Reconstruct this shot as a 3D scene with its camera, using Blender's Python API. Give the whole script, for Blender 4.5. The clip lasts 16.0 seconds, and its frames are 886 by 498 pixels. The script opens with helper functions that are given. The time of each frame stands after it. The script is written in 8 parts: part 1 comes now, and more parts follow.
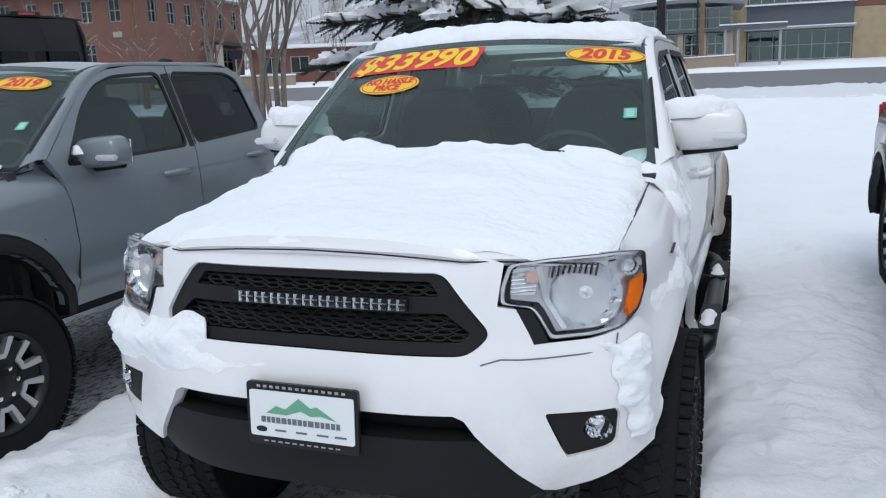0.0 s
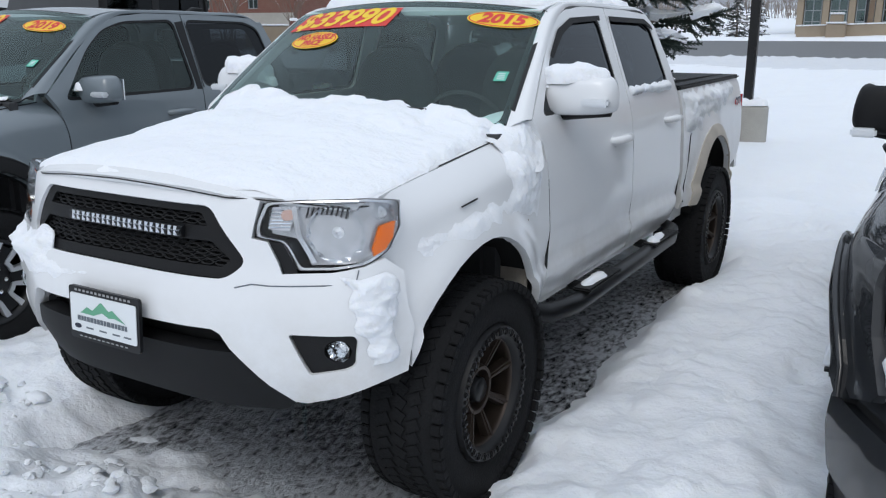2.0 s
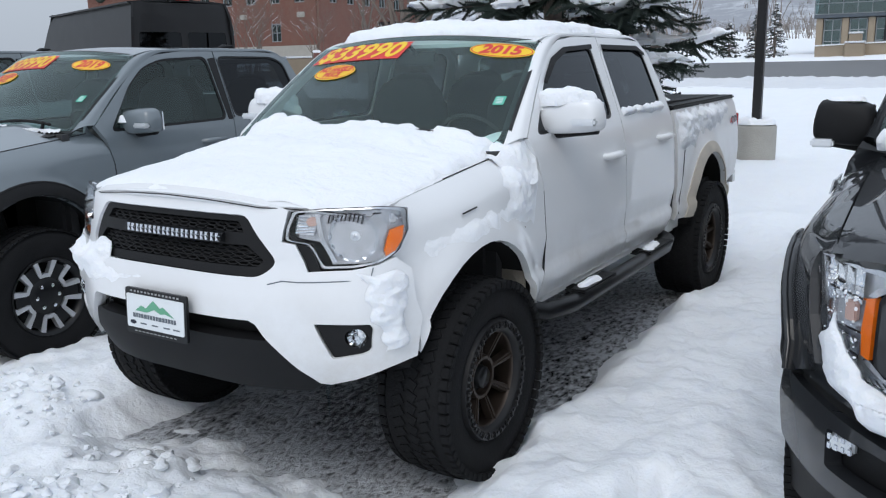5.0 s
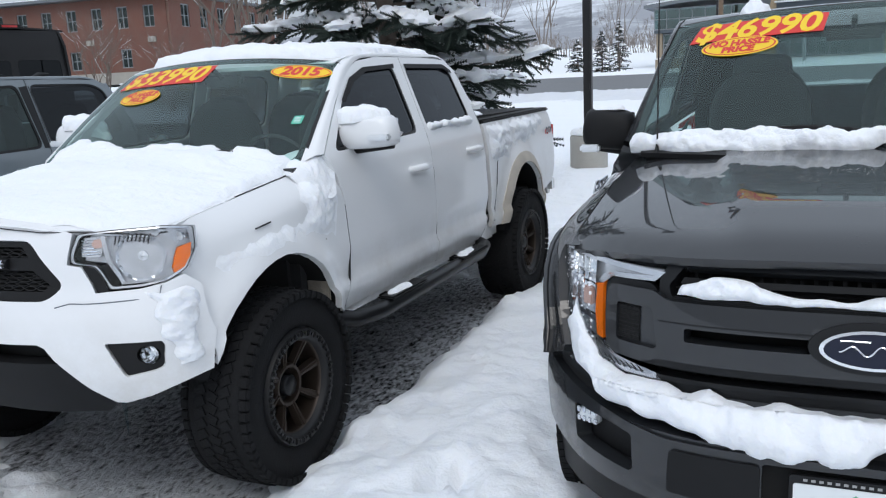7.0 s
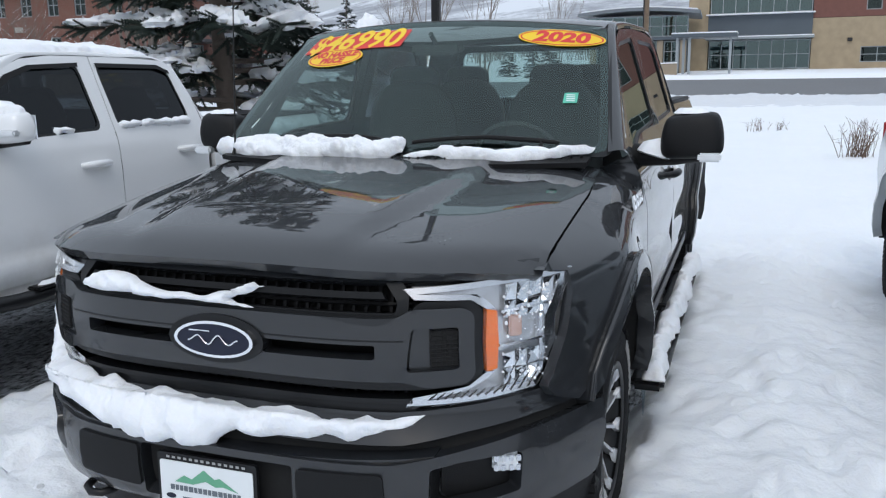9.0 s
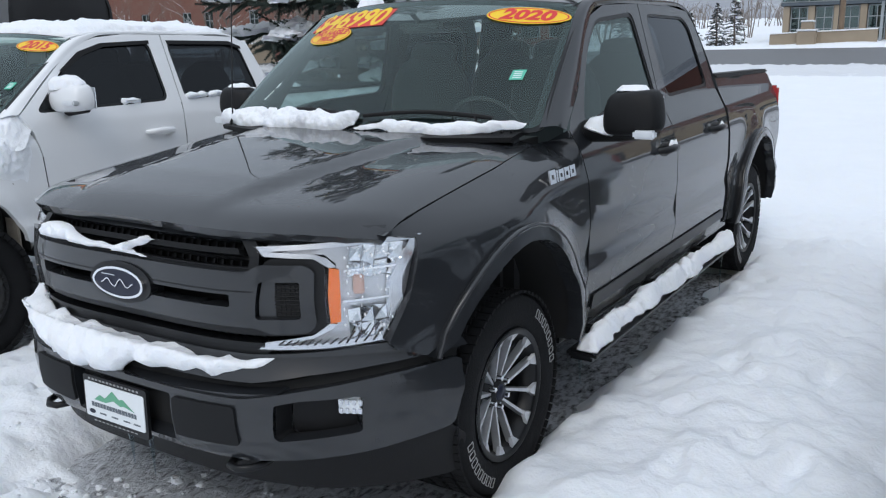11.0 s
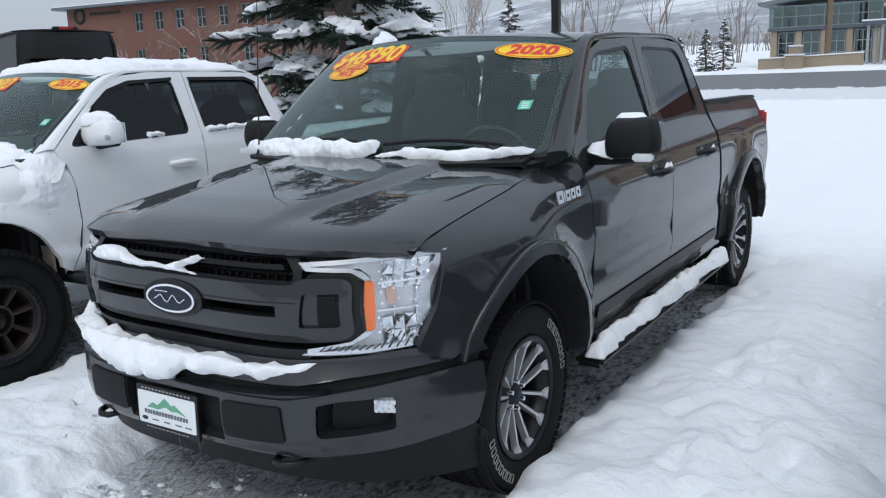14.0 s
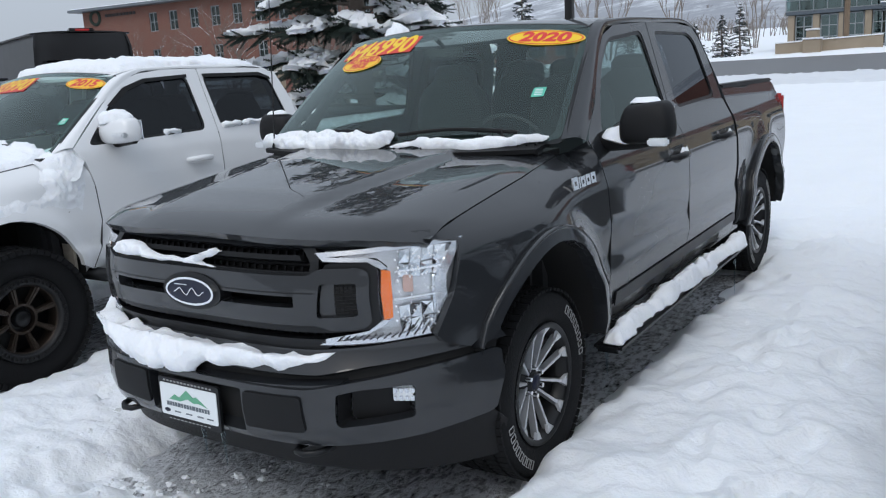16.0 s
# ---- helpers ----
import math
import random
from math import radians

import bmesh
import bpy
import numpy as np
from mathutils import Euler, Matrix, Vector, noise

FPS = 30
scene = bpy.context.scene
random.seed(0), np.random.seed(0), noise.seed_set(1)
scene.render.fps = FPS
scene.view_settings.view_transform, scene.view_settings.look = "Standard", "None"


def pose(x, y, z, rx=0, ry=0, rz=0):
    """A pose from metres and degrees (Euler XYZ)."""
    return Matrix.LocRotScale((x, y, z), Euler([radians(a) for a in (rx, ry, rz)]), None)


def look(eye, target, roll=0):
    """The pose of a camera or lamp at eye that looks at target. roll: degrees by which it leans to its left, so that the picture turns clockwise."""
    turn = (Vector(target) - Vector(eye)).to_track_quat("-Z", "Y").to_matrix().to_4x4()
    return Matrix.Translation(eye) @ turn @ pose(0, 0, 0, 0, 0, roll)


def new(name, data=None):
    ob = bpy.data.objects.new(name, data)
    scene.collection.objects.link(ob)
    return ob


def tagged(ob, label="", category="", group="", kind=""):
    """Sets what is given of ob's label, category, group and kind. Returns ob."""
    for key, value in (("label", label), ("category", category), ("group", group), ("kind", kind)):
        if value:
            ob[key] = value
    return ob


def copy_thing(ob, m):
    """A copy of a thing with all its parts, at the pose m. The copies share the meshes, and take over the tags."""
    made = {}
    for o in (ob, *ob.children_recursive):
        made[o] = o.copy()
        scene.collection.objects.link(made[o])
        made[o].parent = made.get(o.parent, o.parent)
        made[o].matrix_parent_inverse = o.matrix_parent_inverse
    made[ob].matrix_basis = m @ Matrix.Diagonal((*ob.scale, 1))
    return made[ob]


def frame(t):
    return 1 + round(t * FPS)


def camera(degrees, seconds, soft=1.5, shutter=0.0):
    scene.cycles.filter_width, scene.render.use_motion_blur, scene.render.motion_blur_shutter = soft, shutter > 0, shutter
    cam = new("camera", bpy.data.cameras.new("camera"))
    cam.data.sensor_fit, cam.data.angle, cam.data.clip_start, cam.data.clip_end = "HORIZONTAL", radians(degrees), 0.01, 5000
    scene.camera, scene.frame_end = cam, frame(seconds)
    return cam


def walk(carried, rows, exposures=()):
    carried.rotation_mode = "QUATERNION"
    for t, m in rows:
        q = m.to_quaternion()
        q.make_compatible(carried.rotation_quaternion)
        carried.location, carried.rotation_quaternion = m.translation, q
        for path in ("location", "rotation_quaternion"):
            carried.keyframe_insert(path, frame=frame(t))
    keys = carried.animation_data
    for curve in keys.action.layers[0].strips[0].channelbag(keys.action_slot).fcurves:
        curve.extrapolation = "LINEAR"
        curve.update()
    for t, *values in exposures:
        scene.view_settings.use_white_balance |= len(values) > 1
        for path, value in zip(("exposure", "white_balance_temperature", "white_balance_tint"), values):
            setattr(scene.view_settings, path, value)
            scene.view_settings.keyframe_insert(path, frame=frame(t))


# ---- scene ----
cam = camera(55.5, 16.0, 1.2)
PATH = [
    (0, (1.112, -2.724, 1.667), (0.421, -0.888, 1.276), -2.1),
    (0.5, (1.465, -2.551, 1.671), (0.67, -0.772, 1.222), -1.0),
    (1, (1.732, -2.474, 1.661), (0.845, -0.752, 1.163), -0.1),
    (1.5, (1.969, -2.538, 1.668), (1.047, -0.836, 1.166), 0.2),
    (2, (2.227, -2.514, 1.671), (1.233, -0.848, 1.185), 0.2),
    (2.5, (2.402, -2.548, 1.69), (1.347, -0.919, 1.207), 0.4),
    (3, (2.455, -2.681, 1.681), (1.39, -1.055, 1.21), -0.5),
    (3.5, (2.487, -2.779, 1.681), (1.442, -1.137, 1.221), -0.9),
    (4, (2.505, -2.806, 1.676), (1.451, -1.163, 1.241), -1.2),
    (6.3, (2.513, -2.854, 1.681), (1.478, -1.193, 1.265), -1.7),
    (6.5, (2.546, -2.839, 1.679), (1.538, -1.162, 1.265), -2.4),
    (7, (2.885, -2.847, 1.666), (2.092, -1.052, 1.277), -2.7),
    (7.1, (2.956, -2.834, 1.659), (2.213, -1.017, 1.276), -2.8),
    (7.4, (3.171, -2.816, 1.658), (2.524, -0.96, 1.288), -3.0),
    (7.5, (3.252, -2.815, 1.646), (2.639, -0.947, 1.279), -3.1),
    (8, (3.661, -2.707, 1.677), (3.095, -0.823, 1.317), -3.4),
    (8.5, (4.115, -2.64, 1.665), (3.547, -0.758, 1.297), -1.8),
    (9, (4.463, -2.443, 1.646), (3.773, -0.607, 1.256), -0.7),
    (9.5, (4.761, -2.256, 1.671), (3.934, -0.479, 1.271), -0.5),
    (9.7, (4.878, -2.186, 1.658), (3.994, -0.439, 1.255), -0.3),
    (11.8, (5.565, -2.314, 1.692), (4.48, -0.7, 1.225), -1.3),
    (12, (5.557, -2.363, 1.696), (4.484, -0.739, 1.233), -1.6),
    (12.5, (5.519, -2.448, 1.67), (4.484, -0.796, 1.225), -1.9),
    (13, (5.514, -2.488, 1.686), (4.503, -0.822, 1.238), -1.3),
    (13.5, (5.522, -2.518, 1.684), (4.495, -0.85, 1.278), -1.2),
    (14, (5.532, -2.521, 1.692), (4.469, -0.873, 1.302), -1.8),
    (14.5, (5.536, -2.534, 1.678), (4.453, -0.897, 1.296), -2.5),
    (15, (5.538, -2.526, 1.677), (4.444, -0.899, 1.286), -3.0),
    (15.5, (5.548, -2.514, 1.689), (4.447, -0.895, 1.284), -3.1),
    (16, (5.545, -2.527, 1.675), (4.447, -0.905, 1.271), -3.2),
]
# the clip's own exposure drifts a little
walk(cam, [(t, look(eye, target, roll)) for t, eye, target, roll in PATH],
     [(0, -0.05), (0.5, -0.18), (1.5, -0.10), (3.5, 0.02), (6.5, 0.05), (8, 0.10), (9.5, 0.03), (13, 0.03), (16, 0.0)])

# ---- light ----
world = bpy.data.worlds.new("overcast_sky")
scene.world = world
world.use_nodes = True
wn, wl = world.node_tree.nodes, world.node_tree.links
sky = wn.new("ShaderNodeTexSky")
sky.sky_type = "NISHITA"
sky.sun_disc = False
sky.sun_elevation = radians(38)
sky.sun_rotation = radians(160)
sky.dust_density = 4.0
sky.ozone_density = 1.5
cloud = wn.new("ShaderNodeMix")
cloud.data_type = "RGBA"
cloud.inputs[0].default_value = 0.86
cloud.inputs[7].default_value = (8.6, 9.7, 11.3, 1)
wl.new(sky.outputs[0], cloud.inputs[6])
# an overcast sky is brighter overhead than near the horizon
co, sp, up_ = wn.new("ShaderNodeTexCoord"), wn.new("ShaderNodeSeparateXYZ"), wn.new("ShaderNodeMapRange")
up_.inputs[1].default_value, up_.inputs[2].default_value, up_.inputs[3].default_value, up_.inputs[4].default_value = 0.0, 1.0, 0.60, 1.24
grade = wn.new("ShaderNodeVectorMath")
grade.operation = "SCALE"
wl.new(co.outputs["Generated"], sp.inputs[0])
wl.new(sp.outputs[2], up_.inputs[0])
wl.new(cloud.outputs[2], grade.inputs[0])
wl.new(up_.outputs[0], grade.inputs["Scale"])
wl.new(grade.outputs[0], wn["Background"].inputs[0])
wn["Background"].inputs[1].default_value = 0.094
sun = new("sun", bpy.data.lights.new("sun", "SUN"))
sun.data.energy = 0.7
sun.data.angle = radians(25)
sun.data.color = (1.0, 0.98, 0.95)
sun.matrix_world = look((0, 0, 30), (-5, 20, 5))


# ---- materials ----
def material(name, color, rough=0.5, metal=0.0, coat=0.0, spec=0.5, vary=0.0, vscale=3.0, bump=0.0, bscale=40.0, sub=0.0, flakes=0.0):
    m = bpy.data.materials.new(name)
    m.use_nodes = True
    n, l = m.node_tree.nodes, m.node_tree.links
    b = n["Principled BSDF"]
    b.inputs["Base Color"].default_value = (*color, 1)
    b.inputs["Roughness"].default_value = rough
    b.inputs["Metallic"].default_value = metal
    b.inputs["Coat Weight"].default_value = coat
    b.inputs["Coat Roughness"].default_value = 0.015
    b.inputs["Specular IOR Level"].default_value = spec
    if sub:
        b.inputs["Subsurface Weight"].default_value = sub
        b.inputs["Subsurface Radius"].default_value = (0.03, 0.035, 0.045)
        b.inputs["Subsurface Scale"].default_value = 0.5
    tc = n.new("ShaderNodeTexCoord")
    if vary:
        a = n.new("ShaderNodeTexNoise")
        a.inputs["Scale"].default_value = vscale
        a.inputs["Detail"].default_value = 8
        c = n.new("ShaderNodeMix")
        c.data_type = "RGBA"
        c.inputs[6].default_value = (*[v * (1 - vary) for v in color], 1)
        c.inputs[7].default_value = (*[min(1, v * (1 + vary)) for v in color], 1)
        l.new(tc.outputs["Object"], a.inputs["Vector"])
        l.new(a.outputs[0], c.inputs[0])
        l.new(c.outputs[2], b.inputs["Base Color"])
        r = n.new("ShaderNodeMapRange")
        r.inputs[3].default_value = max(0.02, rough - vary * 0.3)
        r.inputs[4].default_value = min(1, rough + vary * 0.3)
        l.new(a.outputs[0], r.inputs[0])
        l.new(r.outputs[0], b.inputs["Roughness"])
    if bump:
        a = n.new("ShaderNodeTexNoise")
        a.inputs["Scale"].default_value = bscale
        a.inputs["Detail"].default_value = 6
        bp = n.new("ShaderNodeBump")
        bp.inputs["Strength"].default_value = bump
        bp.inputs["Distance"].default_value = 0.02
        l.new(tc.outputs["Object"], a.inputs["Vector"])
        l.new(a.outputs[0], bp.inputs["Height"])
        l.new(bp.outputs[0], b.inputs["Normal"])
    return m


def dirty_paint(name, color, coat, rough, metal, dirt, reach):
    """Car paint with road grime that climbs unevenly up from the sills."""
    m = material(name, color, rough, metal, coat)
    n, l = m.node_tree.nodes, m.node_tree.links
    b = n["Principled BSDF"]
    tc, sep = n.new("ShaderNodeTexCoord"), n.new("ShaderNodeSeparateXYZ")
    a = n.new("ShaderNodeTexNoise")
    a.inputs["Scale"].default_value = 5
    a.inputs["Detail"].default_value = 10
    a.inputs["Roughness"].default_value = 0.7
    mp = n.new("ShaderNodeMapRange")
    mp.inputs[1].default_value, mp.inputs[2].default_value = reach, reach - 0.55
    mul = n.new("ShaderNodeMath")
    mul.operation = "MULTIPLY"
    cr = n.new("ShaderNodeMapRange")
    cr.inputs[1].default_value, cr.inputs[2].default_value = 0.35, 0.75
    cr.inputs[4].default_value = 0.75
    c = n.new("ShaderNodeMix")
    c.data_type = "RGBA"
    c.inputs[6].default_value, c.inputs[7].default_value = (*color, 1), (*dirt, 1)
    l.new(tc.outputs["Object"], sep.inputs[0])
    l.new(tc.outputs["Object"], a.inputs["Vector"])
    l.new(sep.outputs[2], mp.inputs[0])
    l.new(a.outputs[0], cr.inputs[0])
    l.new(mp.outputs[0], mul.inputs[0])
    l.new(cr.outputs[0], mul.inputs[1])
    l.new(mul.outputs[0], c.inputs[0])
    l.new(c.outputs[2], b.inputs["Base Color"])
    r = n.new("ShaderNodeMapRange")
    r.inputs[3].default_value, r.inputs[4].default_value = rough, 0.7
    l.new(mul.outputs[0], r.inputs[0])
    l.new(r.outputs[0], b.inputs["Roughness"])
    return m


def glass(name, tint, rough=0.0, ior=1.5, gloss=(0.86, 1, 0.965)):
    """A thin pane: tinted see-through, with a Fresnel gloss."""
    m = bpy.data.materials.new(name)
    m.use_nodes = True
    n, l = m.node_tree.nodes, m.node_tree.links
    n.remove(n["Principled BSDF"])
    t, g, mix = n.new("ShaderNodeBsdfTransparent"), n.new("ShaderNodeBsdfGlossy"), n.new("ShaderNodeMixShader")
    t.inputs[0].default_value = (*tint, 1)
    g.inputs["Roughness"].default_value = rough
    g.inputs[0].default_value = (*gloss, 1)
    # gloss grows towards grazing, alike on both sides of the pane
    f0 = ((ior - 1) / (ior + 1)) ** 2
    lw, pw, f = n.new("ShaderNodeLayerWeight"), n.new("ShaderNodeMath"), n.new("ShaderNodeMath")
    lw.inputs[0].default_value = 0.5
    pw.operation, f.operation = "POWER", "MULTIPLY_ADD"
    pw.inputs[1].default_value = 5.0
    f.inputs[1].default_value, f.inputs[2].default_value = 1 - f0, f0
    l.new(lw.outputs["Facing"], pw.inputs[0])
    l.new(pw.outputs[0], f.inputs[0])
    l.new(f.outputs[0], mix.inputs[0])
    l.new(t.outputs[0], mix.inputs[1])
    l.new(g.outputs[0], mix.inputs[2])
    l.new(mix.outputs[0], n["Material Output"].inputs[0])
    return m


M = dict(
    whiteflare=dirty_paint("grimy_white_flare_paint", (0.78, 0.79, 0.80), 0.4, 0.4, 0.0, (0.42, 0.37, 0.30), 1.16),
    grimeflare=material("road_grime_on_white", (0.50, 0.455, 0.39), 0.65, vary=0.28, vscale=7),
    white=dirty_paint("white_paint", (0.78, 0.79, 0.80), 0.6, 0.32, 0.0, (0.42, 0.37, 0.30), 0.98),
    darkgrey=material("dark_grey_metallic_paint", (0.0125, 0.0140, 0.0165), 0.55, 0.0, 1.0, spec=0.2, vary=0.10, vscale=2),
    cement=material("cement_grey_paint", (0.155, 0.185, 0.205), 0.4, 0.0, 0.9, vary=0.05, vscale=2),
    silver=material("pale_silver_paint", (0.62, 0.66, 0.69), 0.3, 0.3, 0.8, vary=0.05),
    vanblack=material("black_van_paint", (0.010, 0.010, 0.011), 0.45, 0.0, 0.15, spec=0.3, vary=0.1),
    plastic=material("black_plastic", (0.0085, 0.0085, 0.0092), 0.55, spec=0.25, bump=0.15, bscale=300, vary=0.25, vscale=6),
    satin=material("satin_black", (0.0075, 0.008, 0.009), 0.36, spec=0.3, vary=0.2, vscale=5),
    greyplastic=material("dark_grey_plastic", (0.013, 0.0135, 0.0145), 0.6, spec=0.15, vary=0.2, vscale=6),
    void=material("underbody_black", (0.008, 0.008, 0.008), 0.9, vary=0.3),
    rubber=material("tyre_rubber", (0.011, 0.0112, 0.012), 0.8, spec=0.15, vary=0.45, vscale=9, bump=0.3, bscale=120),
    letter=material("raised_white_letter", (0.33, 0.33, 0.33), 0.7),
    chrome=material("chrome", (0.82, 0.83, 0.85), 0.08, 1.0),
    alloy=material("machined_alloy", (0.60, 0.61, 0.63), 0.38, 0.7, vary=0.1),
    ringalloy=material("black_beadlock_ring", (0.011, 0.011, 0.012), 0.5, 0.3, vary=0.35, vscale=20),
    reflector=material("lamp_reflector", (0.74, 0.76, 0.78), 0.30, 0.45, vary=0.12, vscale=30),
    crystal=material("frosted_lamp_crystal", (0.76, 0.775, 0.795), 0.17, 0.45, spec=0.9, vary=0.25, vscale=45, bump=0.6, bscale=60),
    ledglass=material("led_reflector", (0.60, 0.62, 0.65), 0.15, 0.9, vary=0.3, vscale=60),
    amber=material("amber_lens", (0.85, 0.17, 0.008), 0.25, coat=0.4),
    bowl=material("lamp_bowl_chrome", (0.80, 0.82, 0.84), 0.07, 1.0, vary=0.15, vscale=28),
    lampchrome=material("bright_lamp_trim", (0.66, 0.67, 0.69), 0.16, 1.0, vary=0.08, vscale=12),
    darkchrome=material("smoked_lamp_floor", (0.62, 0.63, 0.65), 0.2, 0.6, vary=0.3, vscale=20),
    bronze=material("bronze_wheel_paint", (0.050, 0.037, 0.029), 0.42, 0.5, vary=0.3, vscale=8),
    paleamber=material("pale_amber_lens", (0.55, 0.36, 0.30), 0.2, coat=0.8),
    taillight=material("red_tail_lens", (0.45, 0.03, 0.03), 0.15, coat=0.8),
    lens=glass("clear_lens", (0.98, 0.985, 0.99), 0.02, 1.35, (1, 1, 1)),
    wind=glass("windshield_glass", (0.70, 0.86, 0.82), 0.0, 1.62),
    side=glass("side_glass", (0.42, 0.50, 0.50), 0.0, 1.6),
    tinted=glass("tinted_glass", (0.07, 0.075, 0.085), 0.0, 1.42, (0.9, 0.95, 1.0)),
    seat=material("dark_seat_cloth", (0.06, 0.065, 0.07), 0.9, vary=0.15),
    dash=material("dashboard_black", (0.035, 0.036, 0.038), 0.7, vary=0.2),
    red=material("sticker_red", (0.66, 0.025, 0.02), 0.4, vary=0.06),
    yellow=material("sticker_yellow", (0.86, 0.58, 0.01), 0.4, vary=0.05),
    green=material("sticker_green", (0.10, 0.50, 0.36), 0.5),
    palegreen=material("plate_green", (0.12, 0.36, 0.22), 0.5),
    plate=material("plate_white", (0.72, 0.75, 0.76), 0.4, vary=0.05),
    ink=material("grey_ink", (0.12, 0.14, 0.16), 0.6),
    blue=material("badge_blue", (0.006, 0.009, 0.026), 0.4, coat=0.15, spec=0.3),
    mud=material("dried_mud", (0.30, 0.27, 0.23), 0.9, vary=0.4, vscale=14, bump=0.5, bscale=60),
    ice=glass("icicle_ice", (0.85, 0.9, 0.93), 0.1, 1.3),
)


# beads of melt water on the dark paint
dn, dl = M["darkgrey"].node_tree.nodes, M["darkgrey"].node_tree.links
dt, dv, dm, dw, dp, db = dn.new("ShaderNodeTexCoord"), dn.new("ShaderNodeTexVoronoi"), dn.new("ShaderNodeMapRange"), dn.new("ShaderNodeTexNoise"), dn.new("ShaderNodeMath"), dn.new("ShaderNodeBump")
dv.inputs["Scale"].default_value = 75
dv.inputs["Randomness"].default_value = 1.0
dm.inputs[1].default_value, dm.inputs[2].default_value, dm.inputs[3].default_value, dm.inputs[4].default_value = 0.0, 0.22, 1.0, 0.0
dw.inputs["Scale"].default_value, dw.inputs["Detail"].default_value = 4.0, 6
dp.operation = "MULTIPLY"
db.inputs["Strength"].default_value, db.inputs["Distance"].default_value = 0.35, 0.004
dl.new(dt.outputs["Object"], dv.inputs["Vector"])
dl.new(dt.outputs["Object"], dw.inputs["Vector"])
dl.new(dv.outputs["Distance"], dm.inputs[0])
dl.new(dm.outputs[0], dp.inputs[0])
dk = dn.new("ShaderNodeMapRange")
dk.inputs[1].default_value, dk.inputs[2].default_value = 0.56, 0.70
dl.new(dw.outputs[0], dk.inputs[0])
dl.new(dk.outputs[0], dp.inputs[1])
dl.new(dp.outputs[0], db.inputs["Height"])
dl.new(db.outputs[0], dn["Principled BSDF"].inputs["Coat Normal"])
dl.new(db.outputs[0], dn["Principled BSDF"].inputs["Normal"])


def snow_material(name, color, grain):
    m = material(name, color, 0.62, 0.0, 0.0, 0.35, vary=0.035, vscale=1.5, sub=0.12)
    n, l = m.node_tree.nodes, m.node_tree.links
    tc, h = n.new("ShaderNodeTexCoord"), None
    for sc, st in ((3.5, 0.4), (9, grain * 0.9), (22, grain * 1.4), (110, grain * 1.4)):
        a, bp = n.new("ShaderNodeTexNoise"), n.new("ShaderNodeBump")
        a.inputs["Scale"].default_value = sc
        a.inputs["Detail"].default_value = 5
        bp.inputs["Strength"].default_value = st
        bp.inputs["Distance"].default_value = 0.25 / sc
        l.new(tc.outputs["Object"], a.inputs["Vector"])
        l.new(a.outputs[0], bp.inputs["Height"])
        if h:
            l.new(h, bp.inputs["Normal"])
        h = bp.outputs[0]
    l.new(h, n["Principled BSDF"].inputs["Normal"])
    return m


M["snow"] = snow_material("fresh_snow", (0.86, 0.88, 0.91), 0.6)
M["groundsnow"] = snow_material("trodden_snow", (0.84, 0.865, 0.895), 0.55)


# ---- mesh tools ----
def link(name, verts, faces, mat, parent=None, label="", flat=0, mats=None, index=None):
    """One mesh object. flat: how many of the last faces are shaded flat."""
    me = bpy.data.meshes.new(name)
    me.from_pydata([tuple(v) for v in verts], [], faces)
    me.materials.append(mat)
    for extra in mats or ():
        me.materials.append(extra)
    smooth = np.ones(len(me.polygons), bool)
    if flat:
        smooth[len(smooth) - flat:] = False
    me.polygons.foreach_set("use_smooth", smooth)
    if index is not None:
        me.polygons.foreach_set("material_index", np.array(index, np.int32))
    me.update()
    ob = new(name, me)
    if parent:
        ob.parent = parent
    if label:
        ob["label"] = label
    return ob


def thing(name, m, label, category, group="", kind=""):
    ob = new(name)
    ob.empty_display_size = 0.2
    ob.matrix_world = m
    return tagged(ob, label, category, group, kind)


